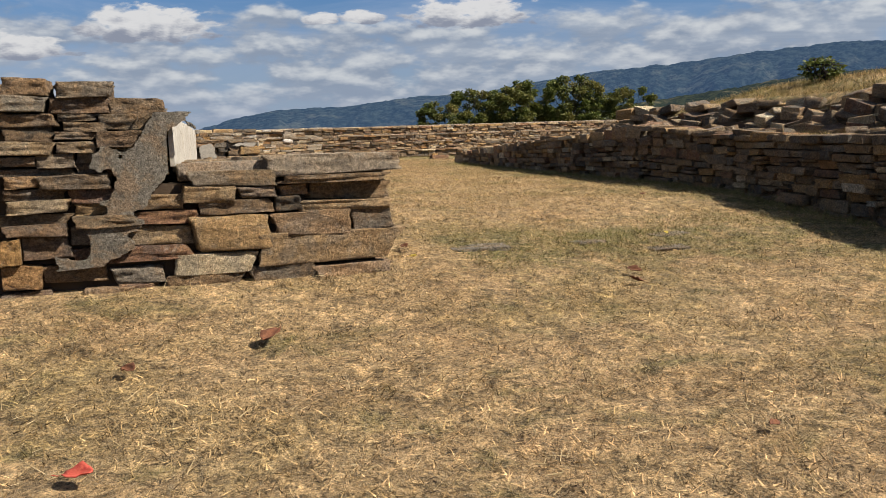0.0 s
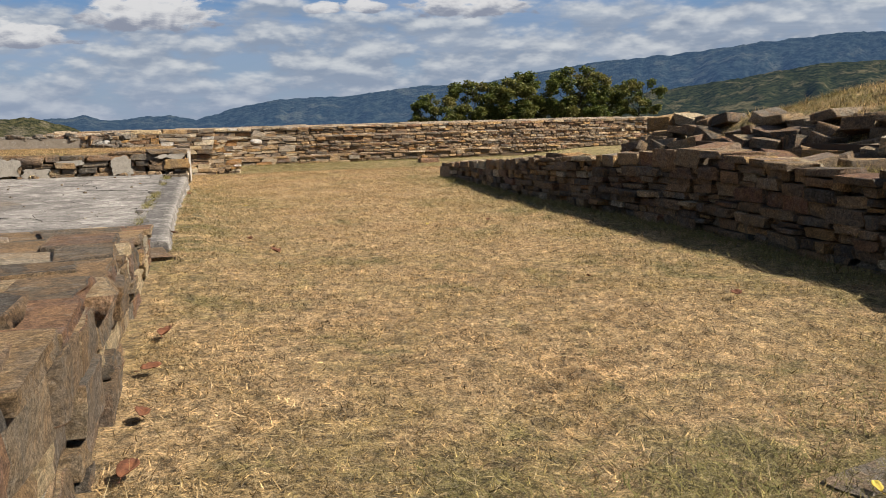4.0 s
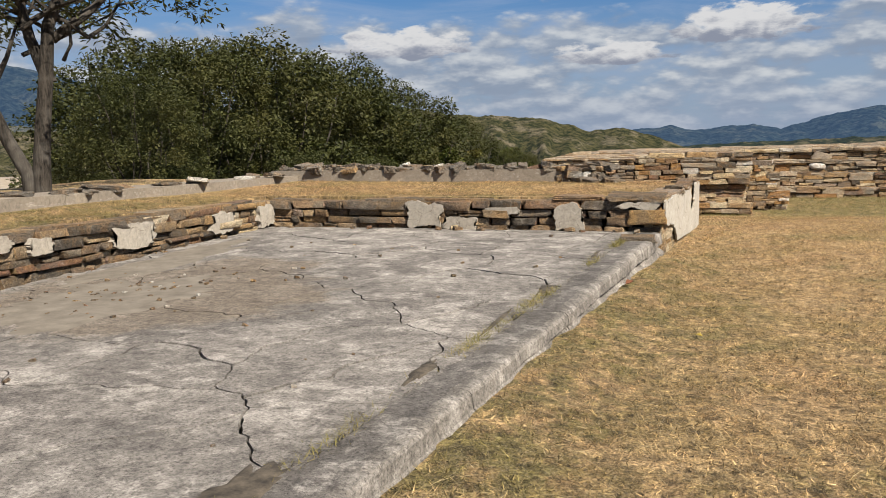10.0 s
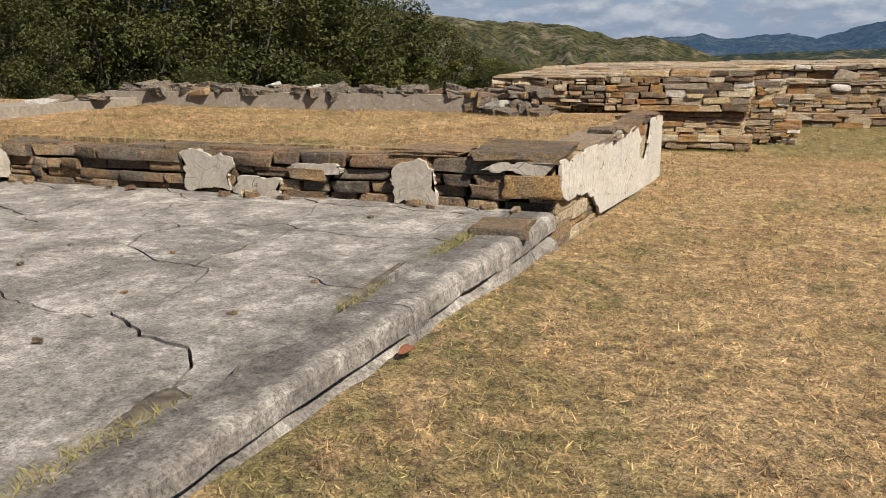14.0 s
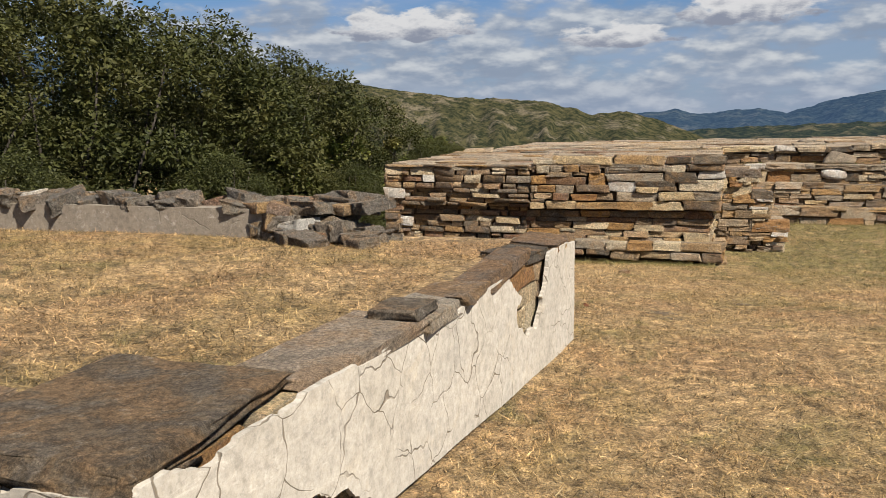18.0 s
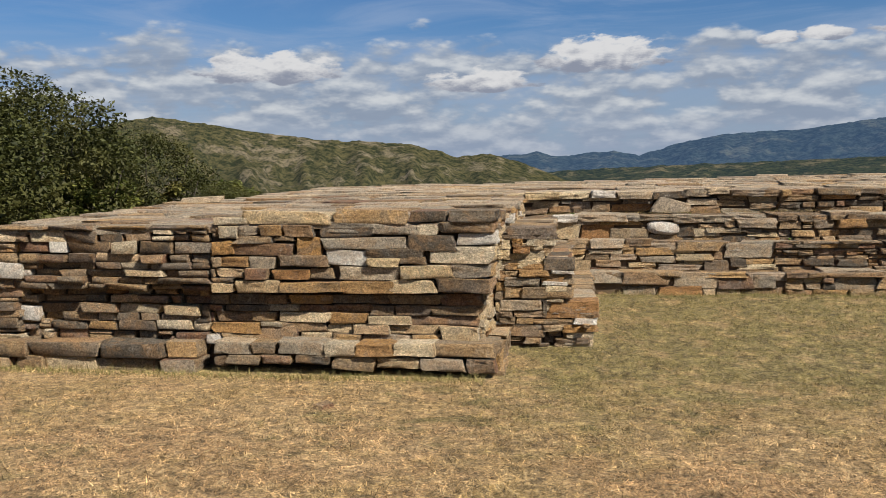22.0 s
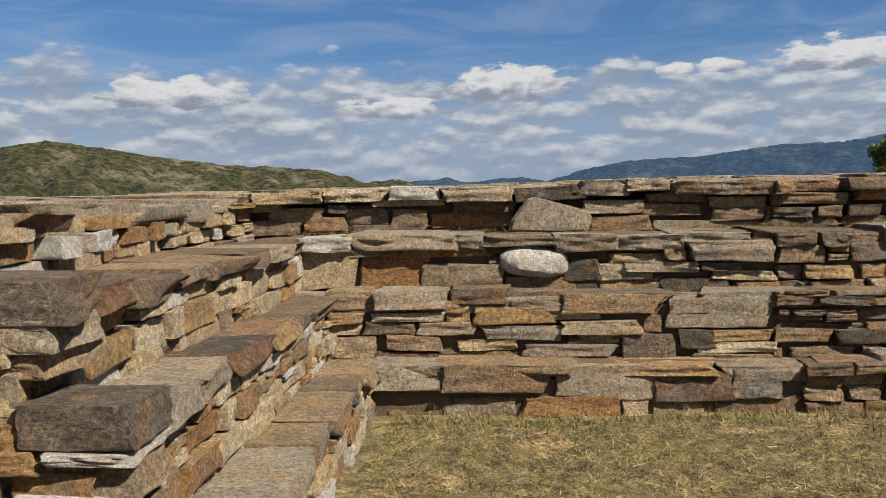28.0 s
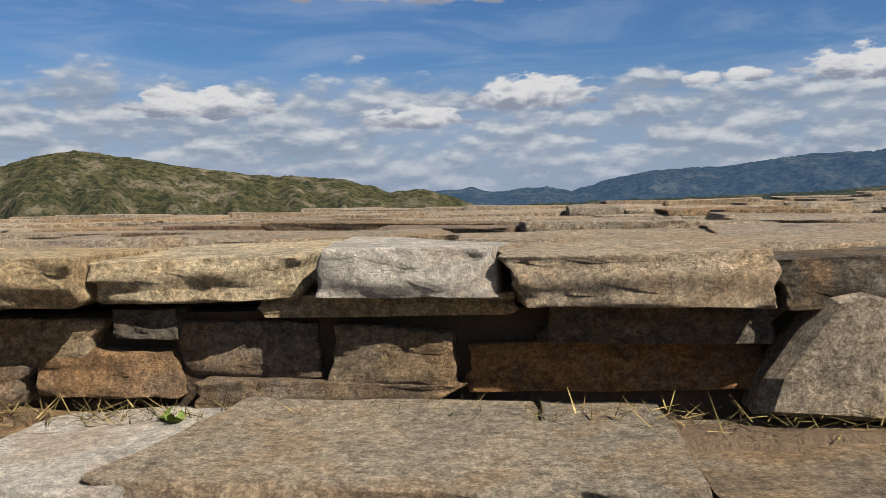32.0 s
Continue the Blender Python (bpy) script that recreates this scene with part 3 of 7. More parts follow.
def lay(mas, p0, p1, z0, z1, mats=WARM, high=0.1, length=0.34, depth=0.24, out=0.0, rough=0.024, near=None, cap=None, tight=0.0135):
    """Courses of stones on the face from p0 to p1 (plan), its outside on the right of that way.
    z0, z1: (at p0, at p1) foot and head. near: a test of the place for finer meshes. cap: length and overhang of the top course."""
    a, b = Vector(p0), Vector(p1)
    run = b - a
    total = run.length
    d = run / total
    nrm = Vector((d.y, -d.x))
    yaw = math.atan2(d.y, d.x)
    rise = min(z1[0] - z0[0], z1[1] - z0[1])
    rows, u = [], 0.0
    while u < 1.0:
        h = high * rng.uniform(0.66, 1.4) / max(rise, 0.05)
        if u + h > 0.93:
            h = 1.0 - u
        rows.append((u, min(u + h, 1.0)))
        u += h
    wob = rng.uniform(0, 100)
    for i, (ua, ub) in enumerate(rows):
        top = i == len(rows) - 1
        s = -rng.uniform(0, 0.15)
        while s < total:
            L = length * rng.uniform(0.45, 1.7) * (cap[0] if top and cap else 1.0)
            e = min(s + L, total)
            s0 = max(s, 0.0)
            if total - e < 0.1:
                e = total
            mid, w = (s0 + e) / 2, e - s0
            f = mid / total
            lo, hi = z0[0] + (z0[1] - z0[0]) * f, z1[0] + (z1[1] - z1[0]) * f
            za, zb = lo + (hi - lo) * ua, lo + (hi - lo) * ub
            wave = 0.022 * noise.noise(Vector((mid * 0.9 + wob, ua * 3, 0)))
            if i:
                za += wave
            if not top:
                zb += wave
            pieces = [(za, zb)]
            if zb - za > high * 1.05 and w < length * 1.1 and rng.random() < 0.5 and not top:
                k = za + (zb - za) * rng.uniform(0.35, 0.65)
                pieces = [(za, k), (k, zb)]
            for pa, pb in pieces:
                o = out + rng.normal(0, rough) + (cap[1] if top and cap else 0.0)
                dep = depth * rng.uniform(0.9, 1.25)
                c = a + d * mid + nrm * (o - dep / 2)
                hh = pb - pa
                mas.add(pick(mats), (c.x, c.y, (pa + pb) / 2), (max(w - tight * rng.uniform(0.3, 3.5), 0.05), dep, max(hh - tight * rng.uniform(0.1, 1.5), 0.03) * 1.06), yaw, 0.016, near(c) if near else False)
            s = e + (0 if e < total else 1)


def set_stones(mas, courses, face, depth, high, rough=0.012):
    """Single facing stones (middle x, middle z, width, height, material) with their fronts at y = face."""
    for course in courses:
        for x, z, w, h, mat in course:
            d = depth * rng.uniform(0.92, 1.12)
            mas.add(mat, (x, face + rng.normal(0, rough) + d / 2, z), (w, d, h * 1.03), 0.0, 0.012, high)


def pave(mas, corners, zf, mats=((TOPSLAB, 1),), size=(0.5, 0.34), thick=0.07, near=None, proud=0.012):
    """Flat slabs in uneven rows over a rectangle of the plan (x0, y0, x1, y1), their tops at zf(x, y)."""
    x0, y0, x1, y1 = corners
    y = y0
    while y < y1 - 0.06:
        w = min(size[1] * rng.uniform(0.6, 1.4), y1 - y)
        if y1 - y - w < 0.14:
            w = y1 - y
        x = x0 - rng.uniform(0, 0.2)
        while x < x1 - 0.04:
            L = size[0] * rng.uniform(0.5, 1.6)
            e = min(x + L, x1)
            if x1 - e < 0.14:
                e = x1
            s = max(x, x0)
            cx, cy = (s + e) / 2, y + w / 2
            t = thick * rng.uniform(0.8, 1.3)
            mas.add(pick(mats), (cx, cy, zf(cx, cy) - t / 2 + rng.normal(0, proud)), (e - s + 0.012, w + 0.012, t), rng.normal(0, 0.03), 0.012, near(Vector((cx, cy))) if near else False)
            x = e
        y += w


def slab(points, z0, z1):
    """A closed prism over the plan's points; z0 and z1 may be functions of x, y."""
    bm = bmesh.new()
    f0 = z0 if callable(z0) else (lambda x, y: z0)
    f1 = z1 if callable(z1) else (lambda x, y: z1)
    lo = [bm.verts.new((x, y, f0(x, y))) for x, y in points]
    hi = [bm.verts.new((x, y, f1(x, y))) for x, y in points]
    n = len(points)
    for i in range(n):
        bm.faces.new((lo[i], lo[(i + 1) % n], hi[(i + 1) % n], hi[i]))
    bm.faces.new(hi)
    bm.faces.new(lo[::-1])
    bmesh.ops.triangulate(bm, faces=[f for f in bm.faces if len(f.verts) > 4])
    bmesh.ops.recalc_face_normals(bm, faces=bm.faces)
    return bm


def lerp(x, *pts):
    return float(np.interp(x, [p[0] for p in pts], [p[1] for p in pts]))


def world_of(ob):
    m = ob.matrix_basis.copy()
    return world_of(ob.parent) @ ob.matrix_parent_inverse @ m if ob.parent else m


def adopt(child, parent):
    """Child keeps its place in the world."""
    child.parent = parent
    child.matrix_parent_inverse = world_of(parent).inverted()
    return child


# ---- ground ----
def smooth(x, a, b):
    t = min(max((x - a) / (b - a), 0.0), 1.0)
    return t * t * (3 - 2 * t)


def right_wall_x(y):
    return lerp(y, (2, 5.6), (6, 6.62), (8.8, 7.15), (11.5, 7.55), (14, 7.72), (16.8, 7.92), (22.2, 8.7), (26, 9.3))


def right_wall_top(y):
    return lerp(y, (5.6, 0.72), (9, 0.74), (11.1, 0.78), (11.4, 0.92), (13, 0.82), (16, 0.69), (22.2, 0.38))


def ground_z(x, y):
    z = lerp(y, (-8, -0.95), (0, -0.52), (4.3, -0.27), (5.3, -0.13), (6.2, -0.02), (8, 0.02), (22, 0.04), (26, 0.03), (28, -0.02), (32.3, -0.34), (34, -0.23), (36.3, -0.15), (60, -0.2))
    z += lerp(x, (4, 0.0), (9, 0.06), (17, 0.1), (20, 0.38), (26, 0.46)) * smooth(y, 22, 34)
    # a shallow bank across the lawn's near end
    z -= 0.1 * smooth(x, 2.0, 4.0) * smooth(y, 4.5, 6.0) * (1 - smooth(y, 6.4 + 0.2 * x, 7.3 + 0.2 * x))
    # raised ground behind the right-hand wall, with a mound
    if y < 26 and x > right_wall_x(y):
        w = smooth(x - right_wall_x(y), 0.1, 0.42)
        up = lerp(y, (4, 0.62), (11.4, 0.72), (13, 0.68), (16, 0.55), (19, 0.34), (22.2, 0.22), (25, 0.08))
        z = z * (1 - w) + max(up, z) * w
        off = x - right_wall_x(y)
        z += (0.62 * smooth(off, 1.5, 2.4) + 0.42 * smooth(off, 2.4, 5.0)) * (1 - smooth(y, 14.0, 16.6)) * (1 - 0.5 * smooth(x, 14, 20))
    # turf banked up along the room's curb
    z += 0.085 * smooth(y, 9.6, 10.6) * (1 - smooth(y, 20.6, 22.0)) * (1 - smooth(abs(x - 2.35 - 0.06 * (y - 15.6)), 0.15, 0.9))
    z += 0.018 * noise.noise(Vector((x * 0.7, y * 0.7, 3))) + 0.01 * noise.noise(Vector((x * 2.3, y * 2.3, 9)))
    # the hilltop falls away
    d = 0.0
    if y > 26.6 and x < -1.6:
        d = min(-1.6 - x, y - 26.6, 12) * 1.1 * (1 - smooth(-x, 20, 30))
    z -= 0.032 * min(max(-6 - x, 0.0), 60)
    d = max(d, min(y - 46, (x + 30) * 0.7), y - 75, x - 30, -45 - y, -70 - x)
    if d > 0:
        z -= 0.42 * d if d < 12 else 5.0 + (d - 12) * 0.2
    return max(z, -130.0)


def axis(a, b, step, reach):
    mid = list(np.arange(a, b + step / 2, step))
    lo, hi, s = [], [], step
    x = a
    while x > -reach:
        s *= 1.22
        x -= s
        lo.append(x)
    s, x = step, b
    while x < reach:
        s *= 1.22
        x += s
        hi.append(x)
    return np.array(lo[::-1] + mid + hi)


def sheet(name, xs, ys, zf, mat):
    nx, ny = len(xs), len(ys)
    vs = [(x, y, zf(x, y)) for y in ys for x in xs]
    fs = [(j * nx + i, j * nx + i + 1, (j + 1) * nx + i + 1, (j + 1) * nx + i) for j in range(ny - 1) for i in range(nx - 1)]
    me = bpy.data.meshes.new(name)
    me.from_pydata(vs, [], fs)
    me.polygons.foreach_set("use_smooth", [True] * len(fs))
    return link(name, me, mat)


lawn = tagged(sheet("ground", axis(-6.0, 14.0, 0.2, 4600), axis(-4.0, 38.0, 0.2, 4600), ground_z, GRASS), "dry straw-coloured mown lawn on a hilltop", "lawn", kind="structure")


def core(parent, points, z0, z1, mat=CORE, name="core"):
    ob = part(name, slab(points, z0, z1), mat, None)
    return adopt(ob, parent)


# ---- the long stepped wall that closes the lawn ----
def wall_top(x, y=37.3):
    return 1.235 + 0.0125 * (x - 4) + 0.014 * (y - 37.3)


NEAR_END = lambda c: 2 if 3.8 < c.x < 8.2 and c.y > 36 else (2.5 < c.x < 11 and c.y > 32)
north = empty("wall_north", (14, 37, -0.1), "long stepped dry-stone wall of brown and grey schist", "wall", "structure")
core(north, ((4.0, 36.4), (20.0, 36.4), (20.0, 36.64), (4.0, 36.64)), -0.6, 0.1, EARTH)
core(north, ((4.0, 36.65), (25.5, 36.65), (25.5, 36.9), (4.0, 36.9)), -0.6, 0.52, EARTH)
core(north, ((4.0, 36.91), (25.5, 36.91), (25.5, 37.36), (4.0, 37.36)), -0.6, 0.88, EARTH)
core(north, ((-0.9, 37.37), (25.5, 37.37), (25.5, 44.0), (-0.9, 44.0)), -1.5, lambda x, y: wall_top(x, y) - 0.1)
mas = Masonry(north)
gz = lambda x, y: ground_z(x, y) - 0.05
lay(mas, (5.1, 36.38), (7.75, 36.38), (gz(5.1, 36.2), gz(7.7, 36.2)), (-0.01, 0.0), WARM, 0.14, 0.4, 0.26, near=NEAR_END)
lay(mas, (7.75, 36.35), (20.1, 36.35), (gz(7.7, 36.2), gz(20, 36.2)), (0.2, 0.4), COOL, 0.1, 0.32, 0.26, near=NEAR_END, cap=(1.5, 0.04))
lay(mas, (7.66, 36.6), (25.6, 36.6), (0.16, 0.32), (0.59, 0.76), COOL, 0.075, 0.27, 0.26, near=NEAR_END, cap=(1.2, 0.015))
lay(mas, (7.75, 36.85), (25.6, 36.85), (0.55, 0.73), (0.94, 1.1), COOL, 0.09, 0.28, 0.3, near=NEAR_END, cap=(1.5, 0.03))
lay(mas, (7.85, 37.3), (25.6, 37.3), (0.91, 1.0), (wall_top(7.85), wall_top(25.6)), COOL, 0.085, 0.31, 0.3, near=NEAR_END, cap=(1.35, 0.03))
lay(mas, (25.6, 36.6), (25.6, 44.0), (0.2, -0.6), (1.5, 1.5), WARM, 0.1, 0.4)
pave(mas, (5.1, 36.37, 20.1, 36.66), lambda x, y: 0.17 + 0.0153 * (x - 5.1), ((SCHIST, 1), (TOPSLAB, 1)), (0.55, 0.5), 0.08, NEAR_END)
pave(mas, (4.9, 36.62, 25.6, 36.9), lambda x, y: 0.56 + 0.0096 * (x - 4.8), ((SCHIST, 1), (TOPSLAB, 1)), (0.45, 0.5), 0.08, NEAR_END)
pave(mas, (7.1, 36.88, 25.6, 37.36), lambda x, y: 0.93 + 0.0081 * (x - 4.5), ((SCHIST, 1), (TOPSLAB, 1.5)), (0.6, 0.42), 0.09, NEAR_END)
pave(mas, (-0.9, 37.5, 25.5, 44.0), wall_top, ((TOPSLAB, 5), (SCHIST, 1)), (0.65, 0.42), 0.1, lambda c: c.x < 9 and c.x > 2 and c.y < 40, 0.014)
# the stretch beside the steps: middle x, middle z, width, height of each facing stone
CAPS = ((4.08, 1.2, 0.24, 0.1, BUFF), (4.45, 1.225, 0.5, 0.09, BUFF), (4.96, 1.23, 0.46, 0.09, BUFF), (5.38, 1.235, 0.36, 0.1, QUARTZ), (5.83, 1.225, 0.54, 0.1, TOPSLAB), (6.32, 1.215, 0.45, 0.09, DARK), (6.71, 1.245, 0.35, 0.1, TOPSLAB))
COURSE = ((5.31, 1.165, 0.52, 0.04, BUFF), (4.3, 1.15, 0.26, 0.07, BUFF), (4.5, 1.09, 0.42, 0.09, SCHIST), (4.82, 1.13, 0.14, 0.06, DARK), (5.03, 1.07, 0.32, 0.12, SCHIST), (5.34, 1.06, 0.25, 0.11, SCHIST), (5.79, 1.04, 0.55, 0.1, ORANGE), (5.87, 1.13, 0.44, 0.075, DARK), (6.8, 1.12, 0.42, 0.1, TOPSLAB), (6.84, 1.0, 0.42, 0.1, SCHIST), (4.74, 1.02, 0.3, 0.1, SCHIST), (4.3, 1.0, 0.5, 0.1, SCHIST), (5.2, 0.97, 0.5, 0.07, SCHIST))
LEDGE = ((4.82, 0.9, 0.38, 0.09, QUARTZ), (5.33, 0.915, 0.66, 0.1, TOPSLAB), (5.76, 0.915, 0.24, 0.09, TOPSLAB), (6.13, 0.905, 0.52, 0.07, SCHIST), (6.53, 0.89, 0.37, 0.11, TOPSLAB), (6.92, 0.89, 0.44, 0.1, TOPSLAB))
BAND = ((4.53, 0.74, 0.2, 0.34, BUFF), (4.83, 0.735, 0.4, 0.23, BUFF), (5.26, 0.705, 0.44, 0.23, ORANGE), (5.75, 0.685, 0.54, 0.15, SCHIST), (5.62, 0.84, 0.56, 0.05, ORANGE), (5.13, 0.845, 0.34, 0.05, SCHIST), (6.26, 0.62, 0.45, 0.1, SCHIST), (6.82, 0.7, 0.36, 0.1, BUFF), (6.84, 0.6, 0.42, 0.11, SCHIST), (6.9, 0.79, 0.4, 0.06, BUFF), (6.52, 0.72, 0.22, 0.14, DARK), (6.0, 0.79, 0.22, 0.05, DARK), (6.5, 0.61, 0.22, 0.08, DARK))
for stones, face, dep in ((CAPS, 37.27, 0.4), (COURSE, 37.32, 0.26), (LEDGE, 36.83, 0.52), (BAND, 36.86, 0.26)):
    for x, z, w, h, mat in stones:
        dd = dep * rng.uniform(0.95, 1.1)
        mas.add(mat, (x, face + dd / 2 + rng.normal(0, 0.012), z), (w, dd, h * 1.08), 0.0, 0.012, 2)
NORTH_CAPS = (
    ((7.04, 1.269, 0.30, 0.087, BUFF), (7.41, 1.234, 0.44, 0.081, TOPSLAB), (7.79, 1.228, 0.28, 0.092, SCHIST)),
)
NORTH_COURSE = (
    ((7.22, 1.177, 0.41, 0.072, SCHIST), (7.63, 1.143, 0.38, 0.071, BUFF), (7.20, 1.090, 0.40, 0.086, SCHIST), (7.63, 1.055, 0.39, 0.083, SCHIST), (7.43, 0.953, 0.70, 0.139, TOPSLAB), (7.91, 1.046, 0.15, 0.104, ORANGE), (7.89, 0.928, 0.18, 0.110, ORANGE)),
)
NORTH_LEDGE = (
    ((7.10, 0.840, 0.13, 0.133, SCHIST), (7.46, 0.837, 0.58, 0.132, TOPSLAB)),
)
NORTH_BAND = (
    ((7.01, 0.733, 0.47, 0.063, BUFF), (7.40, 0.732, 0.27, 0.057, DARK), (7.54, 0.670, 0.46, 0.055, BUFF), (7.25, 0.582, 0.44, 0.145, DARK), (7.63, 0.569, 0.29, 0.107, ORANGE)),
)
NORTH_MIDDLE = (
    ((5.02, 0.553, 0.29, 0.126, SCHIST), (5.41, 0.557, 0.47, 0.125, TOPSLAB), (5.84, 0.577, 0.36, 0.096, DARK), (6.21, 0.547, 0.35, 0.114, SCHIST), (6.68, 0.523, 0.58, 0.125, SCHIST), (7.32, 0.468, 0.66, 0.178, TOPSLAB)),
    ((4.98, 0.442, 0.24, 0.073, SCHIST), (4.97, 0.369, 0.23, 0.059, BUFF), (5.40, 0.452, 0.46, 0.056, BUFF), (5.27, 0.377, 0.32, 0.080, SCHIST), (5.71, 0.465, 0.15, 0.101, SCHIST), (6.06, 0.454, 0.48, 0.100, ORANGE), (6.47, 0.453, 0.32, 0.052, BUFF), (6.59, 0.377, 0.56, 0.081, BUFF), (6.93, 0.394, 0.11, 0.113, SCHIST)),
    ((5.01, 0.253, 0.34, 0.137, SCHIST), (5.44, 0.281, 0.34, 0.097, SCHIST), (5.63, 0.375, 0.39, 0.077, TOPSLAB), (6.11, 0.350, 0.54, 0.089, TOPSLAB), (5.88, 0.268, 0.37, 0.065, BUFF), (6.43, 0.303, 0.07, 0.057, DARK), (6.60, 0.301, 0.26, 0.052, BUFF), (6.91, 0.244, 0.32, 0.185, SCHIST), (7.19, 0.307, 0.21, 0.106, DARK), (7.48, 0.321, 0.36, 0.070, SCHIST)),
    ((5.39, 0.176, 0.42, 0.098, DARK), (5.84, 0.187, 0.47, 0.082, SCHIST), (6.39, 0.234, 0.59, 0.072, TOPSLAB), (6.30, 0.153, 0.42, 0.080, SCHIST), (6.63, 0.147, 0.23, 0.084, DARK), (7.42, 0.249, 0.48, 0.059, BUFF), (7.42, 0.169, 0.48, 0.087, SCHIST), (6.99, 0.109, 0.31, 0.067, SCHIST)),
)
NORTH_BASE = (
    ((5.40, 0.113, 0.46, 0.164, TOPSLAB), (5.96, 0.096, 0.63, 0.167, SCHIST), (6.58, 0.081, 0.58, 0.192, TOPSLAB), (7.11, 0.064, 0.44, 0.168, DARK), (7.48, 0.069, 0.29, 0.172, SCHIST)),
)
for rows, face, dep in ((NORTH_CAPS, 37.27, 0.4), (NORTH_COURSE, 37.32, 0.26), (NORTH_LEDGE, 36.83, 0.5), (NORTH_BAND, 36.86, 0.26), (NORTH_MIDDLE, 36.6, 0.26), (NORTH_BASE, 36.35, 0.34)):
    set_stones(mas, rows, face, dep, 2)
oval = new("stone", stone_mesh("stone", OVAL, 0.14, 0.07, QUARTZ))
oval.matrix_basis = Matrix.LocRotScale(Vector((6.2, 36.9, 0.77)), Euler((0, 0.08, 0)), Vector((0.47, 0.22, 0.21)))
adopt(oval, north)
# the big leaning wedge in the upper face
wedge = bmesh.new()
ring = ((-0.3, -0.11), (-0.28, -0.04), (-0.17, 0.12), (-0.12, 0.135), (0.1, 0.07), (0.27, 0.02), (0.29, -0.03), (0.26, -0.12), (0.05, -0.13))
ins = [wedge.verts.new((x * 0.9, -0.13 + 0.012 * math.sin(9 * x), z * 0.88)) for x, z in ring]
mids = [wedge.verts.new((x, -0.1, z)) for x, z in ring]
outs = [wedge.verts.new((x * 0.97, 0.14, z * 0.97)) for x, z in ring]
for i in range(len(ring)):
    j = (i + 1) % len(ring)
    wedge.faces.new((ins[i], ins[j], mids[j], mids[i]))
    wedge.faces.new((mids[i], mids[j], outs[j], outs[i]))
wedge.faces.new(ins), wedge.faces.new(outs[::-1])
bmesh.ops.recalc_face_normals(wedge, faces=wedge.faces)
wob_ = part("stone", wedge, TOPSLAB, None)
wob_.location = (6.34, 37.38, 1.07)
adopt(wob_, north)
pave(mas, (4.2, 37.05, 7.2, 37.34), lambda x, y: 0.925, ((TOPSLAB, 2), (SCHIST, 1)), (0.5, 0.4), 0.08, NEAR_END)
mas.finish(460, key=lambda it: abs(it[1].translation.x - 6.5) + 0.9 * abs(it[1].translation.y - 36.5))

# ---- the square platform with its overhanging band ----
NEAR_PLAT = lambda c: c.x > 2.0
plat = empty("stone_platform", (1.6, 35, -0.3), "low square dry-stone platform with a recessed band and plinth", "platform", "structure")


def plat_top(x, y):
    return 1.13 + 0.019 * (y - 32.4) + 0.004 * (x - 1)


core(plat, ((-0.9, 32.49), (4.11, 32.49), (4.11, 37.38), (-0.9, 37.38)), 0.47, lambda x, y: plat_top(x, y) - 0.08)
core(plat, ((-0.8, 32.6), (4.0, 32.6), (4.0, 37.3), (-0.8, 37.3)), -0.7, 0.48)
mas = Masonry(plat)
lay(mas, (-1.15, 32.28), (1.3, 32.28), (-0.4, -0.4), (-0.06, -0.05), WARM, 0.13, 0.44, 0.3, near=NEAR_PLAT, cap=(1.3, 0.02))
lay(mas, (-0.9, 32.52), (1.36, 32.52), (-0.08, -0.07), (0.46, 0.46), WARM, 0.09, 0.31, 0.24, near=NEAR_PLAT)
lay(mas, (-1.0, 32.4), (1.42, 32.4), (0.46, 0.46), (1.12, 1.13), WARM, 0.088, 0.3, 0.26, near=NEAR_PLAT, cap=(1.4, 0.02))
lay(mas, (4.32, 32.4), (4.32, 33.55), (-0.4, -0.38), (-0.05, -0.04), WARM, 0.13, 0.4, 0.3, near=NEAR_PLAT)
# paler mix on the east side, adding sunlit brightness through stone colour
lay(mas, (4.13, 32.6), (4.13, 33.6), (-0.07, -0.06), (0.47, 0.48), ((BUFF, 8), (ORANGE, 1), (SCHIST, 1)), 0.09, 0.28, 0.24, near=NEAR_PLAT)
lay(mas, (4.2, 32.5), (4.2, 37.35), (0.46, 0.52), (1.1, 1.2), ((BUFF, 8), (ORANGE, 2), (SCHIST, 1), (QUARTZ, 1)), 0.085, 0.26, 0.26, near=NEAR_PLAT, cap=(1.4, 0.015))
lay(mas, (-1.0, 37.3), (-1.0, 32.4), (-0.6, -0.4), (1.2, 1.12), WARM, 0.11, 0.4, 0.26)
pave(mas, (-1.0, 32.42, 4.2, 37.45), plat_top, ((TOPSLAB, 6), (SCHIST, 1), (DARK, 0.7)), (0.6, 0.4), 0.08, lambda c: c.x > 2.5 and c.y < 35, 0.01)
mas.add(TOPSLAB, (-0.55, 36.4, plat_top(-0.5, 36.4) + 0.04), (0.55, 0.3, 0.09), 0.2)
mas.add(QUARTZ, (-0.83, 32.48, 0.66), (0.32, 0.24, 0.16), 0.0, 0.01)
mas.add(QUARTZ, (-0.73, 32.6, 0.2), (0.3, 0.24, 0.15), 0.0, 0.01)
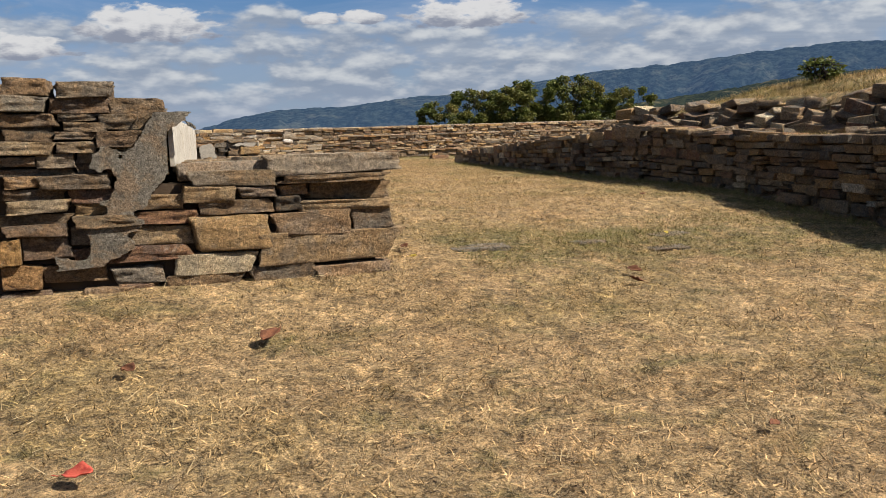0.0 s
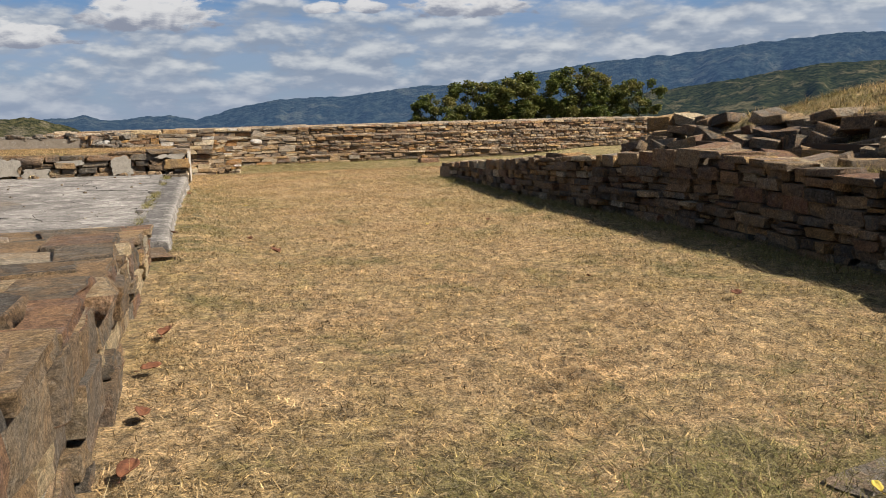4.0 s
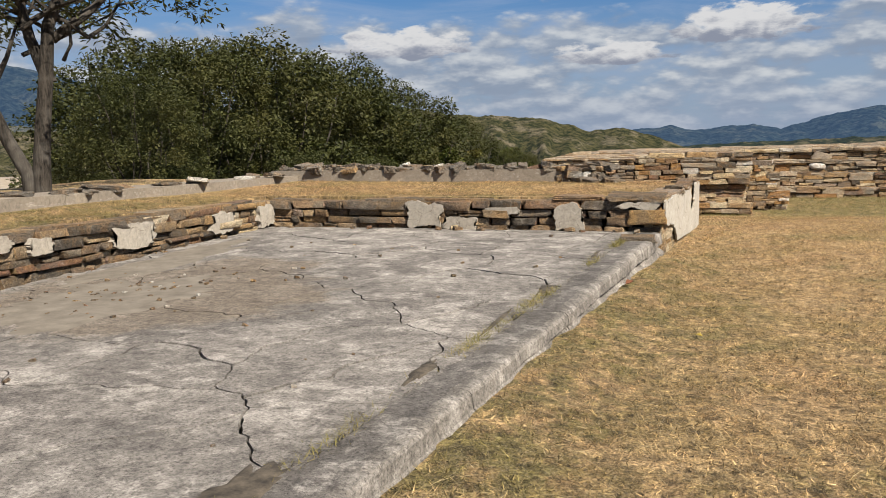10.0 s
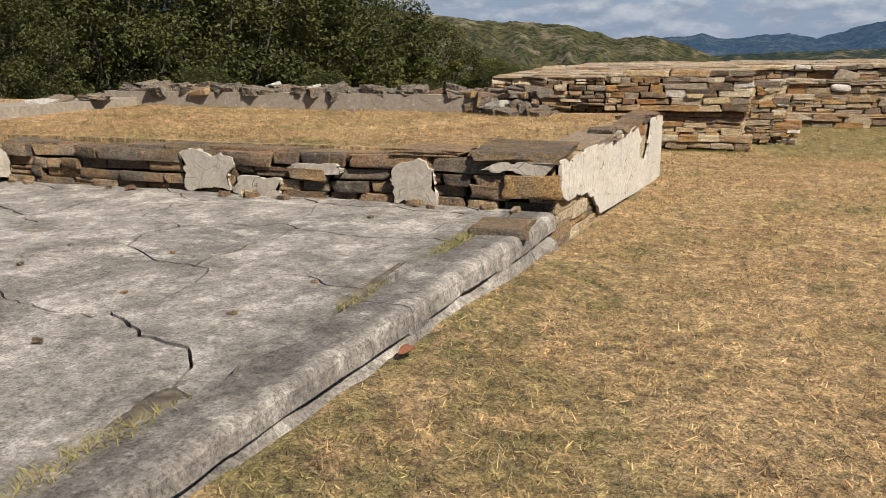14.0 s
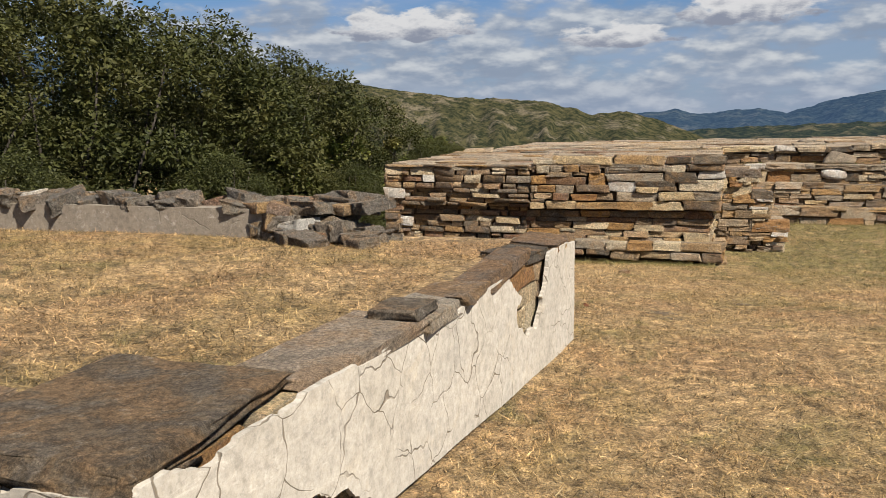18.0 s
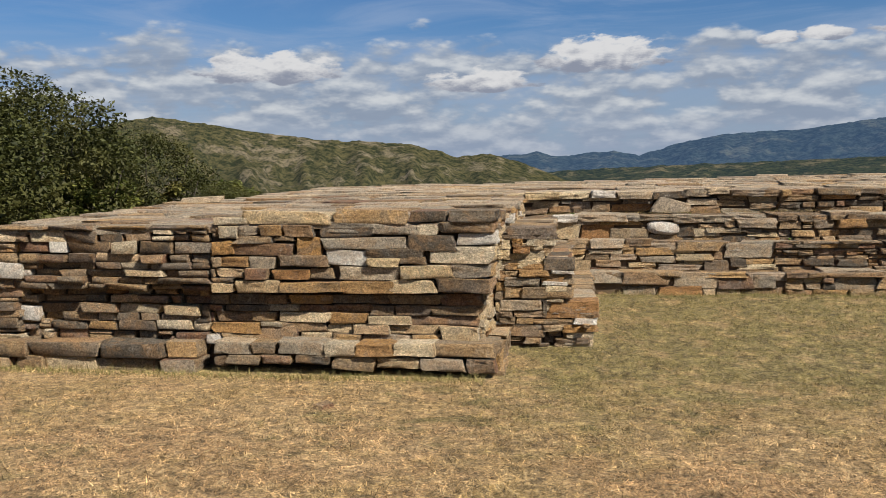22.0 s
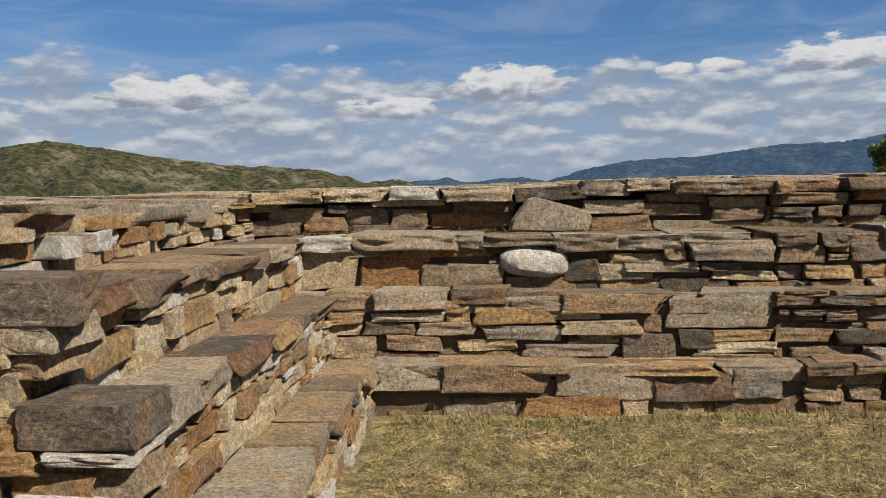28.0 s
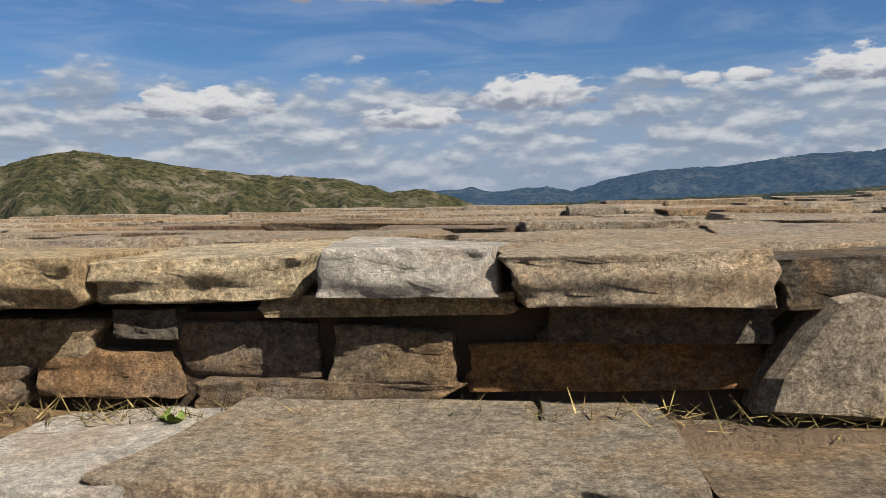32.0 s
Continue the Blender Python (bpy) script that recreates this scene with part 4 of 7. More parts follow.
# the facing stones of the front, course by course: middle x, middle z, width, height
PLAT_UPPER = (
    ((1.64, 1.158, 0.37, 0.067, BUFF), (2.24, 1.183, 0.83, 0.119, BUFF), (3.07, 1.199, 0.74, 0.130, SCHIST), (3.63, 1.196, 0.36, 0.106, DARK), (4.04, 1.199, 0.44, 0.110, DARK)),
    ((1.48, 1.052, 0.06, 0.094, DARK), (1.62, 1.051, 0.19, 0.121, BUFF), (1.83, 1.068, 0.21, 0.101, SCHIST), (2.06, 1.065, 0.22, 0.106, ORANGE), (2.35, 1.065, 0.30, 0.106, SCHIST), (2.81, 1.050, 0.53, 0.092, DARK), (3.30, 1.079, 0.38, 0.099, TOPSLAB), (3.61, 1.072, 0.21, 0.085, BUFF), (4.00, 1.091, 0.52, 0.097, SCHIST)),
    ((1.89, 0.975, 0.38, 0.075, SCHIST), (2.20, 0.988, 0.21, 0.048, SCHIST), (3.03, 0.944, 0.81, 0.110, TOPSLAB), (3.66, 0.940, 0.44, 0.142, DARK), (4.08, 0.980, 0.35, 0.118, QUARTZ)),
    ((1.56, 0.890, 0.22, 0.132, ORANGE), (1.98, 0.877, 0.58, 0.110, DARK), (2.45, 0.911, 0.28, 0.175, ORANGE), (2.82, 0.797, 0.39, 0.150, QUARTZ), (3.31, 0.845, 0.53, 0.083, DARK), (3.92, 0.832, 0.63, 0.147, BUFF)),
    ((1.49, 0.755, 0.10, 0.105, SCHIST), (1.68, 0.759, 0.26, 0.100, ORANGE), (1.95, 0.753, 0.29, 0.113, TOPSLAB), (2.35, 0.768, 0.48, 0.101, SCHIST), (3.18, 0.762, 0.30, 0.081, BUFF), (3.46, 0.776, 0.25, 0.065, SCHIST), (4.05, 0.683, 0.38, 0.142, SCHIST)),
    ((1.45, 0.644, 0.03, 0.089, SCHIST), (1.62, 0.648, 0.29, 0.084, BUFF), (1.90, 0.636, 0.25, 0.110, SCHIST), (2.24, 0.630, 0.38, 0.093, ORANGE), (2.56, 0.639, 0.25, 0.106, SCHIST), (3.03, 0.650, 0.65, 0.121, TOPSLAB), (3.61, 0.670, 0.48, 0.122, BUFF)),
    ((1.54, 0.571, 0.21, 0.046, SCHIST), (1.53, 0.496, 0.21, 0.090, BUFF), (1.89, 0.512, 0.47, 0.116, BUFF), (2.46, 0.509, 0.62, 0.099, ORANGE), (3.01, 0.515, 0.47, 0.111, ORANGE), (3.47, 0.523, 0.42, 0.118, BUFF), (3.96, 0.534, 0.55, 0.135, SCHIST)),
)
PLAT_LOWER = (
    ((1.45, 0.362, 0.22, 0.097, SCHIST), (1.76, 0.370, 0.39, 0.105, DARK), (2.07, 0.372, 0.21, 0.091, SCHIST), (2.40, 0.376, 0.44, 0.090, ORANGE), (2.91, 0.383, 0.56, 0.087, DARK), (3.46, 0.383, 0.51, 0.096, SCHIST), (3.93, 0.386, 0.41, 0.101, DARK)),
    ((1.41, 0.269, 0.15, 0.061, SCHIST), (1.74, 0.279, 0.47, 0.061, DARK), (2.13, 0.285, 0.30, 0.063, BUFF), (2.45, 0.283, 0.33, 0.068, DARK), (2.83, 0.289, 0.41, 0.071, DARK), (3.15, 0.272, 0.22, 0.097, SCHIST), (3.44, 0.276, 0.35, 0.097, DARK), (3.87, 0.277, 0.47, 0.093, SCHIST)),
    ((1.36, 0.182, 0.04, 0.100, SCHIST), (1.58, 0.186, 0.38, 0.103, SCHIST), (1.91, 0.191, 0.27, 0.091, SCHIST), (2.32, 0.196, 0.54, 0.093, BUFF), (2.80, 0.190, 0.39, 0.111, ORANGE), (3.21, 0.178, 0.40, 0.081, BUFF), (3.76, 0.179, 0.69, 0.085, SCHIST)),
    ((1.60, 0.073, 0.55, 0.109, ORANGE), (2.00, 0.119, 0.24, 0.044, BUFF), (2.34, 0.094, 0.43, 0.093, SCHIST), (2.70, 0.081, 0.28, 0.087, BUFF), (3.03, 0.084, 0.34, 0.092, BUFF), (3.46, 0.083, 0.50, 0.086, SCHIST), (3.91, 0.039, 0.38, 0.176, BUFF)),
    ((1.38, -0.041, 0.12, 0.090, QUARTZ), (1.65, -0.034, 0.39, 0.089, SCHIST), (2.07, 0.010, 0.41, 0.166, SCHIST), (2.44, -0.014, 0.32, 0.104, BUFF), (2.77, -0.017, 0.30, 0.096, SCHIST), (3.03, -0.018, 0.20, 0.090, SCHIST), (3.28, -0.016, 0.28, 0.095, TOPSLAB), (3.57, -0.011, 0.27, 0.094, SCHIST)),
)
PLAT_PLINTH = (
    ((1.67, -0.086, 0.37, 0.126, TOPSLAB), (1.99, -0.079, 0.24, 0.112, SCHIST), (2.37, -0.072, 0.50, 0.130, TOPSLAB), (2.77, -0.081, 0.29, 0.121, BUFF), (3.12, -0.071, 0.38, 0.115, ORANGE), (3.50, -0.066, 0.37, 0.119, BUFF), (3.99, -0.068, 0.60, 0.133, SCHIST)),
    ((1.54, -0.214, 0.13, 0.102, DARK), (1.79, -0.200, 0.35, 0.091, SCHIST), (2.13, -0.182, 0.30, 0.085, SCHIST), (2.49, -0.182, 0.39, 0.079, DARK), (2.91, -0.214, 0.42, 0.131, SCHIST), (3.35, -0.194, 0.44, 0.099, BUFF), (3.78, -0.209, 0.42, 0.108, TOPSLAB), (4.14, -0.208, 0.27, 0.113, DARK)),
)
set_stones(mas, PLAT_UPPER, 32.4, 0.28, True)
set_stones(mas, PLAT_LOWER, 32.52, 0.24, True)
set_stones(mas, PLAT_PLINTH, 32.28, 0.32, True)
mas.finish(560, key=lambda it: it[1].translation.y - 0.3 * it[1].translation.x)

# ---- the steps in the corner ----
stair = empty("stone_stair", (4.7, 35, -0.25), "three worn dry-stone steps beside the platform", "stairs", "structure")
mas = Masonry(stair)
# the front of the steps, course by course: middle x, middle z, width, height
STAIR_FRONT = (
    ((4.54, 0.961, 0.52, 0.110, DARK), (4.39, 0.856, 0.10, 0.084, ORANGE), (4.62, 0.864, 0.33, 0.084, BUFF), (4.43, 0.776, 0.17, 0.066, ORANGE), (4.64, 0.779, 0.24, 0.075, BUFF), (4.49, 0.685, 0.33, 0.092, BUFF)),
    ((4.82, 0.624, 0.30, 0.112, DARK), (4.46, 0.597, 0.39, 0.075, ORANGE), (4.33, 0.516, 0.13, 0.064, SCHIST), (4.57, 0.525, 0.31, 0.059, ORANGE), (4.45, 0.435, 0.37, 0.099, SCHIST), (4.86, 0.538, 0.23, 0.033, QUARTZ), (4.82, 0.465, 0.33, 0.103, SCHIST)),
    ((4.36, 0.315, 0.19, 0.116, SCHIST), (4.72, 0.319, 0.52, 0.123, SCHIST), (4.44, 0.185, 0.44, 0.126, TOPSLAB), (4.97, 0.139, 0.53, 0.172, ORANGE), (4.68, 0.150, 0.04, 0.197, DARK)),
    ((4.27, 0.078, 0.13, 0.062, SCHIST), (4.52, 0.084, 0.33, 0.062, SCHIST), (4.28, 0.011, 0.16, 0.062, SCHIST), (4.46, 0.012, 0.17, 0.062, ORANGE), (4.77, 0.005, 0.41, 0.052, SCHIST), (5.11, 0.016, 0.24, 0.061, QUARTZ), (4.51, -0.058, 0.27, 0.064, SCHIST), (4.76, -0.061, 0.22, 0.064, SCHIST), (5.05, -0.062, 0.34, 0.076, ORANGE), (4.28, -0.061, 0.16, 0.069, DARK)),
)
set_stones(mas, STAIR_FRONT, 33.48, 0.28, 2)
for k in range(8):
    mas.add(pick(((SCHIST, 2), (BUFF, 1))), (4.235, 33.63 + rng.normal(0, 0.008), 0.05 + 0.112 * k), (0.17, 0.26, 0.105), 0.0, 0.012, True)
lay(mas, (4.1, 33.49), (5.17, 33.49), (-0.4, -0.4), (0.0, 0.0), WARM, 0.09, 0.3, 0.26, near=NEAR_END)
for xa, xb, top, foot, back in ((4.1, 4.66, 0.92, -0.2, 37.25), (4.5, 4.9, 0.58, -0.22, 36.85), (4.8, 5.18, 0.17, -0.3, 36.6)):
    core(stair, ((xa, 33.56), (xb - 0.08, 33.56), (xb - 0.08, back + 0.1), (xa, back + 0.1)), -0.6, top - 0.07)
    # pale riser stones carry part of the sun's brightness in their colour
    lay(mas, (xb, 33.48), (xb, back), (max(foot, top - 0.46), max(foot, top - 0.46) + 0.03), (top - 0.075, top - 0.06), ((BUFF, 8), (ORANGE, 2.5), (SCHIST, 1), (QUARTZ, 2)), 0.085, 0.24, 0.24, rough=0.014, near=NEAR_END)
    y = 33.5
    while y < back - 0.1:
        L = min(rng.uniform(0.3, 0.75), back - y)
        mas.add(pick(((TOPSLAB, 2), (SCHIST, 2), (DARK, 1))), ((xa + xb) / 2 + 0.015, y + L / 2, top - 0.028 + rng.normal(0, 0.006)), (xb - xa + 0.04, L - 0.012, 0.085), 0.0, 0.012, True)
        y += L
mas.finish(340)

# ---- right-hand retaining wall in its own shade ----
right = empty("wall_east", (7.6, 13, 0.0), "low dry-stone retaining wall with ragged top and shaded face", "wall", "structure")
mas = Masonry(right)
ys = [22.2, 19.5, 16.8, 14.0, 11.5, 8.8, 6.2, 4.6]
for ya, yb in zip(ys, ys[1:]):
    pa, pb = (right_wall_x(ya), ya), (right_wall_x(yb), yb)
    lay(mas, pa, pb, (ground_z(pa[0] - 0.1, ya) - 0.1, ground_z(pb[0] - 0.1, yb) - 0.1), (right_wall_top(ya), right_wall_top(yb)), COOL, 0.09, 0.32, 0.3, rough=0.035, near=lambda c: c.y < 13, cap=(1.2, 0.03))
    core(right, ((pa[0] + 0.14, ya), (pb[0] + 0.14, yb), (pb[0] + 0.42, yb), (pa[0] + 0.42, ya)), -0.6, lambda x, y: right_wall_top(y) - 0.12)
    n = int((ya - yb) / 0.42)
    for i in range(n):
        y = ya + (yb - ya) * (i + 0.5) / n
        mas.add(pick(COOL), (right_wall_x(y) + 0.3 + rng.normal(0, 0.05), y, right_wall_top(y) - 0.05 + rng.normal(0, 0.03)), (0.42 * rng.uniform(0.7, 1.2), 0.45 * rng.uniform(0.7, 1.3), 0.1), 0.0, 0.06)
lay(mas, (8.7, 22.2), (9.6, 22.6), (0.0, 0.05), (0.38, 0.2), COOL, 0.09, 0.3, 0.3)
mas.finish(420, key=lambda it: abs(it[1].translation.y - 11.0))

rubble = empty("rubble_wall", (9.2, 11, 0.7), "tumbled upper course of dark stones under a grassy mound", "wall", "structure")
mas = Masonry(rubble)
for k in range(4):
    y = 15.7
    while y > 4.5:
        s = rng.uniform(0.18, 0.46)
        x = right_wall_x(y) + 1.45 + 0.22 * k + rng.normal(0, 0.07) - 0.25 * smooth(y, 9, 5)
        zz = 0.74 + 0.15 * k + rng.normal(0, 0.03)
        if rng.random() < 0.92:
            mas.add(pick(COOL), (x, y - s / 2, zz), (rng.uniform(0.25, 0.5), s, rng.uniform(0.1, 0.2)), 0.1, 0.17)
        y -= s * 0.93
for i in range(26):
    y = rng.uniform(4.8, 15.4)
    mas.add(pick(COOL), (right_wall_x(y) + rng.uniform(0.5, 1.4), y, ground_z(right_wall_x(y) + 0.9, y) + 0.04), (rng.uniform(0.2, 0.5), rng.uniform(0.2, 0.45), rng.uniform(0.08, 0.16)), rng.uniform(0, 3), 0.15)
mas.finish(300)
mound = empty("mound_core", (9.9, 10, 0.6), "earth filling behind the tumbled stones", "earth bank", "structure")
core(mound, [(right_wall_x(y) + 1.55, y) for y in (15.3, 12, 9, 6, 3)] + [(right_wall_x(y) + 2.6, y) for y in (3, 6, 9, 12, 15.3)], 0.2, 0.93)

# ---- plaster floor with its curb ----
def curb_x(y):
    return lerp(y, (10.2, 2.03), (11.3, 2.11), (15.6, 2.36), (20.2, 2.75), (21.5, 2.83))


def floor_z(x, y):
    return lerp(y, (10, 0.2), (16, 0.24), (19.5, 0.34), (21.6, 0.37)) + 0.012 * noise.noise(Vector((x * 0.6, y * 0.6, 1)))


floor = empty("floor", (0, 16, 0.1), "cracked grey lime-plaster floor of a roofless room", "floor", "structure")
core(floor, [(-2.8, 10.0), (1.6, 10.0), (1.6, 11.9)] + [(curb_x(y) - 0.05, y) for y in (12, 15.6, 18, 20.2, 21.45)] + [(-2.8, 21.45)], -0.4, lambda x, y: floor_z(x, y) - 0.06, SOIL, "bedding")


def clip(poly, p, n):
    """The part of a convex polygon on the side of p that n points away from."""
    out = []
    for i, a in enumerate(poly):
        b = poly[(i + 1) % len(poly)]
        da, db = (a - p).dot(n), (b - p).dot(n)
        if da <= 0:
            out.append(a)
        if da * db < 0:
            out.append(a + (b - a) * (da / (da - db)))
    return out


seeds = []
r2 = random.Random(5)
for j in range(-1, 12):
    for i in range(-1, 6):
        seeds.append(Vector((-2.5 + i * 1.02 + r2.uniform(-0.5, 0.5), 10.3 + j * 1.02 + r2.uniform(-0.5, 0.5))))


def jag(a, b):
    """Points between two ends, the same either way, that make a crack wander."""
    flip = (a.x, a.y) > (b.x, b.y)
    p, q = (b, a) if flip else (a, b)
    L = (q - p).length
    n = max(1, int(L / 0.06))
    side = Vector((-(q - p).y, (q - p).x)).normalized() if L > 1e-4 else Vector((0, 0))
    pts = []
    for i in range(1, n):
        t = i / n
        c = p + (q - p) * t
        w = math.sin(math.pi * t) ** 0.5
        pts.append(c + side * w * (0.16 * noise.noise(Vector((c.x * 2.1, c.y * 2.1, 5))) + 0.07 * noise.noise(Vector((c.x * 5, c.y * 5, 2))) + 0.03 * noise.noise(Vector((c.x * 13, c.y * 13, 8)))))
    return pts[::-1] if flip else pts


def floor_piece(poly, mat, thick=0.14, gap=0.0078):
    ring = []
    for i, a in enumerate(poly):
        ring.append(a)
        ring += jag(a, poly[(i + 1) % len(poly)])
    c = sum(ring, Vector((0, 0))) / len(ring)
    inset = []
    for i, p in enumerate(ring):
        e = ring[(i + 1) % len(ring)] - ring[i - 1]
        nv = Vector((-e.y, e.x)).normalized() if e.length > 1e-5 else Vector((0, 0))
        if nv.dot(c - p) < 0:
            nv = -nv
        inset.append(p + nv * gap * (0.75 + 0.9 * max(0.0, 0.35 + 1.2 * noise.noise(Vector((p.x * 0.9, p.y * 0.9, 12))) + 0.6 * noise.noise(Vector((p.x * 9, p.y * 9, 4))))))
    ring = inset
    bm = bmesh.new()
    dz = r2.gauss(0, 0.0025)
    hi = [bm.verts.new((p.x, p.y, floor_z(p.x, p.y) + dz)) for p in ring]
    lo = [bm.verts.new((p.x, p.y, floor_z(p.x, p.y) - thick)) for p in ring]
    mid = bm.verts.new((c.x, c.y, floor_z(c.x, c.y) + dz))
    n = len(ring)
    for i in range(n):
        bm.faces.new((hi[i], hi[(i + 1) % n], mid))
        bm.faces.new((lo[i], lo[(i + 1) % n], hi[(i + 1) % n], hi[i]))
    return bm


for s in seeds:
    poly = [Vector((-2.83, 10.05)), Vector((3, 10.05)), Vector((3, 21.47)), Vector((-2.83, 21.47))]
    p0, p1 = Vector((curb_x(10.2) - 0.3, 10.2)), Vector((curb_x(21.5) - 0.33, 21.5))
    dd = (p1 - p0).normalized()  # along the curb
    poly = clip(poly, p0, Vector((dd.y, -dd.x)))
    for o in seeds:
        if o is not s and (o - s).length < 4 and poly:
            poly = clip(poly, (o + s) / 2, (o - s).normalized())
    if len(poly) > 2:
        area = abs(sum(a.x * b.y - b.x * a.y for a, b in zip(poly, poly[1:] + poly[:1]))) / 2
        if area > 0.01:
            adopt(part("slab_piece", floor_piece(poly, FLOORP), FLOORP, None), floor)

curb = empty("curb", (2.4, 16, 0.0), "worn plastered stone curb along the floor's edge", "curb", "structure")
y = 11.95
while y < 21.3:
    L = min(r2.uniform(1.3, 2.6), 21.42 - y)
    bm = bmesh.new()
    nseg, prof = max(3, int(L / 0.04)), ((-0.3, 0.0, -0.03), (-0.3, 1.0, 0.0), (-0.16, 1.0, 0.0), (-0.1, 1.0, 0.001), (-0.06, 1.0, 0.002), (-0.015, 0.97, 0.0), (0.002, 0.88, 0.0), (0.012, 0.6, 0.0), (0.014, 0.52, 0.0), (0.024, 0.46, 0.0), (0.03, 0.3, 0.0), (0.05, -0.6, 0.0))
    rows = []
    drop = r2.choice((0.0, 0.003, 0.006))
    for i in range(nseg + 1):
        yy = y + 0.006 + (L - 0.012) * i / nseg
        x0, zt, zb = curb_x(yy), floor_z(2.2, yy) - drop, 0.02
        wob = 0.04 * noise.noise(Vector((yy * 1.1, 3, 0))) + 0.012 * noise.noise(Vector((yy * 5, 9, 0))) + 0.006 * noise.noise(Vector((yy * 17, 5, 0))) - 0.06 * max(0.0, noise.noise(Vector((yy * 3.1, 17, 0))) - 0.35)
        under = smooth(yy, 15.0, 17.0) * max(0.0, 0.45 + 1.6 * noise.noise(Vector((yy * 2.3, 31, 0))))
        rows.append([bm.verts.new((x0 + dx_ + (wob if k > 1 else 0.25 * wob) - (0.1 * under if k in (8, 9) else 0.0), yy, zb + (zt - zb) * f + dz_ + ((0.003 if k == 1 else 0.008) * noise.noise(Vector((yy * 5, k * 3.1, 2))) if k in (1, 2, 3) else 0))) for k, (dx_, f, dz_) in enumerate(prof)])
    for a, b in zip(rows, rows[1:]):
        for k in range(len(prof) - 1):
            bm.faces.new((a[k], b[k], b[k + 1], a[k + 1]))
    bm.faces.new(rows[0]), bm.faces.new(rows[-1][::-1])
    bmesh.ops.recalc_face_normals(bm, faces=bm.faces)
    bm.faces.ensure_lookup_table()
    for f in bm.faces:
        c = f.calc_center_median()
        if len(f.verts) == 4 and c.x - curb_x(c.y) > -0.1 + 0.05 * noise.noise(Vector((c.y * 9, 2, 0))):
            f.material_index = 1
    block = part("curb_block", bm, CURBP, None)
    block.data.materials.append(CURBFACE)
    adopt(block, curb)
    y += L
mas = Masonry(curb, "edge_slab")
mas.add(DARK, (1.9, 11.65, 0.1), (0.5, 0.55, 0.12), 0.05, 0.02, True)
mas.add(DARK, (curb_x(20.75) - 0.2, 20.75, floor_z(2, 20.75) - 0.005), (0.4, 0.5, 0.07), 0.1, 0.03, True)
mas.finish()

# ---- raised terrace: white plastered side, stone faces to the room ----
def edge_x(y):
    return lerp(y, (21.4, 2.85), (26.2, 3.15))


def terrace_z(x, y):
    return 0.79 + 0.012 * (y - 21.5) * smooth(y, 21, 26) + 0.02 * noise.noise(Vector((x * 0.8, y * 0.8, 4))) + 0.05 * smooth(-x, 3, 6)


terrace = empty("terrace", (0, 23, 0.3), "raised grassy terrace behind the room", "terrace", "structure")


def terrace_sheet(x0, x1, y0, y1, name="turf"):
    xs, ysn = np.linspace(0, 1, 30), np.linspace(y0, y1, 30)
    f0 = x0 if callable(x0) else (lambda y: x0)
    f1 = x1 if callable(x1) else (lambda y: x1)
    bm = bmesh.new()
    grid = [[bm.verts.new((f0(y) + (f1(y) - f0(y)) * u, y, terrace_z(f0(y) + (f1(y) - f0(y)) * u, y))) for u in xs] for y in ysn]
    for a, b in zip(grid, grid[1:]):
        for i in range(len(xs) - 1):
            bm.faces.new((a[i], a[i + 1], b[i + 1], b[i]))
    ring = [grid[0][i] for i in range(len(xs))] + [g[-1] for g in grid[1:]] + grid[-1][-2::-1] + [g[0] for g in grid[-2:0:-1]]
    low_ = [bm.verts.new((v.co.x, v.co.y, -0.8)) for v in ring]
    for i in range(len(ring)):
        j = (i + 1) % len(ring)
        bm.faces.new((ring[j], ring[i], low_[i], low_[j]))
    bmesh.ops.recalc_face_normals(bm, faces=bm.faces)
    return adopt(part(name, bm, GRASS, None, smooth=False), terrace)


terrace_sheet(-3.1, lambda y: edge_x(y) - 0.2, 21.7, 25.95)
terrace_sheet(-9.5, -3.1, 9.0, 25.95)

wwest = empty("wall_west", (2.9, 23.5, 0.1), "low wall faced with cracked cream plaster and slate coping", "wall", "structure")
mas = Masonry(wwest)
lay(mas, (2.85, 21.4), (3.15, 26.2), (0.0, -0.05), (0.76, 0.8), ((BUFF, 6), (ORANGE, 2), (SCHIST, 2)), 0.15, 0.5, 0.22, out=-0.03, rough=0.006, near=lambda c: True)
mas.add(DARK, (2.47, 21.82, 0.805), (0.78, 0.9, 0.07), 0.05, 0.012, 2)
mas.add(SCHIST, (1.75, 21.65, 0.8), (0.6, 0.5, 0.06), 0.0, 0.012, 2)
y = 22.3
while y < 26.05:
    L = min(rng.uniform(0.4, 0.95), 26.15 - y)
    w, h = rng.uniform(0.2, 0.4), rng.uniform(0.045, 0.085)
    mas.add(pick(((DARK, 3), (TOPSLAB, 2), (SCHIST, 1))), (edge_x(y + L / 2) + 0.03 + rng.normal(0, 0.025) - w / 2, y + L / 2, 0.765 + h / 2 + 0.008 * (y - 21.5) + rng.normal(0, 0.008)), (w, L - 0.012, h), 0.06 * rng.normal() - 0.06, 0.03, 2)
    if rng.random() < 0.6:
        mas.add(pick(((DARK, 2), (SCHIST, 2))), (edge_x(y) - 0.1 + rng.normal(0, 0.03), y + rng.uniform(-0.05, 0.1), 0.8 + rng.uniform(0.03, 0.06)), (rng.uniform(0.15, 0.3), rng.uniform(0.15, 0.35), 0.05), rng.normal(0, 0.3), 0.05, True)
    y += L
lay(mas, (3.14, 26.2), (1.2, 26.2), (-0.1, 0.1), (0.82, 0.8), WARM, 0.11, 0.36, 0.3)
mas.finish()


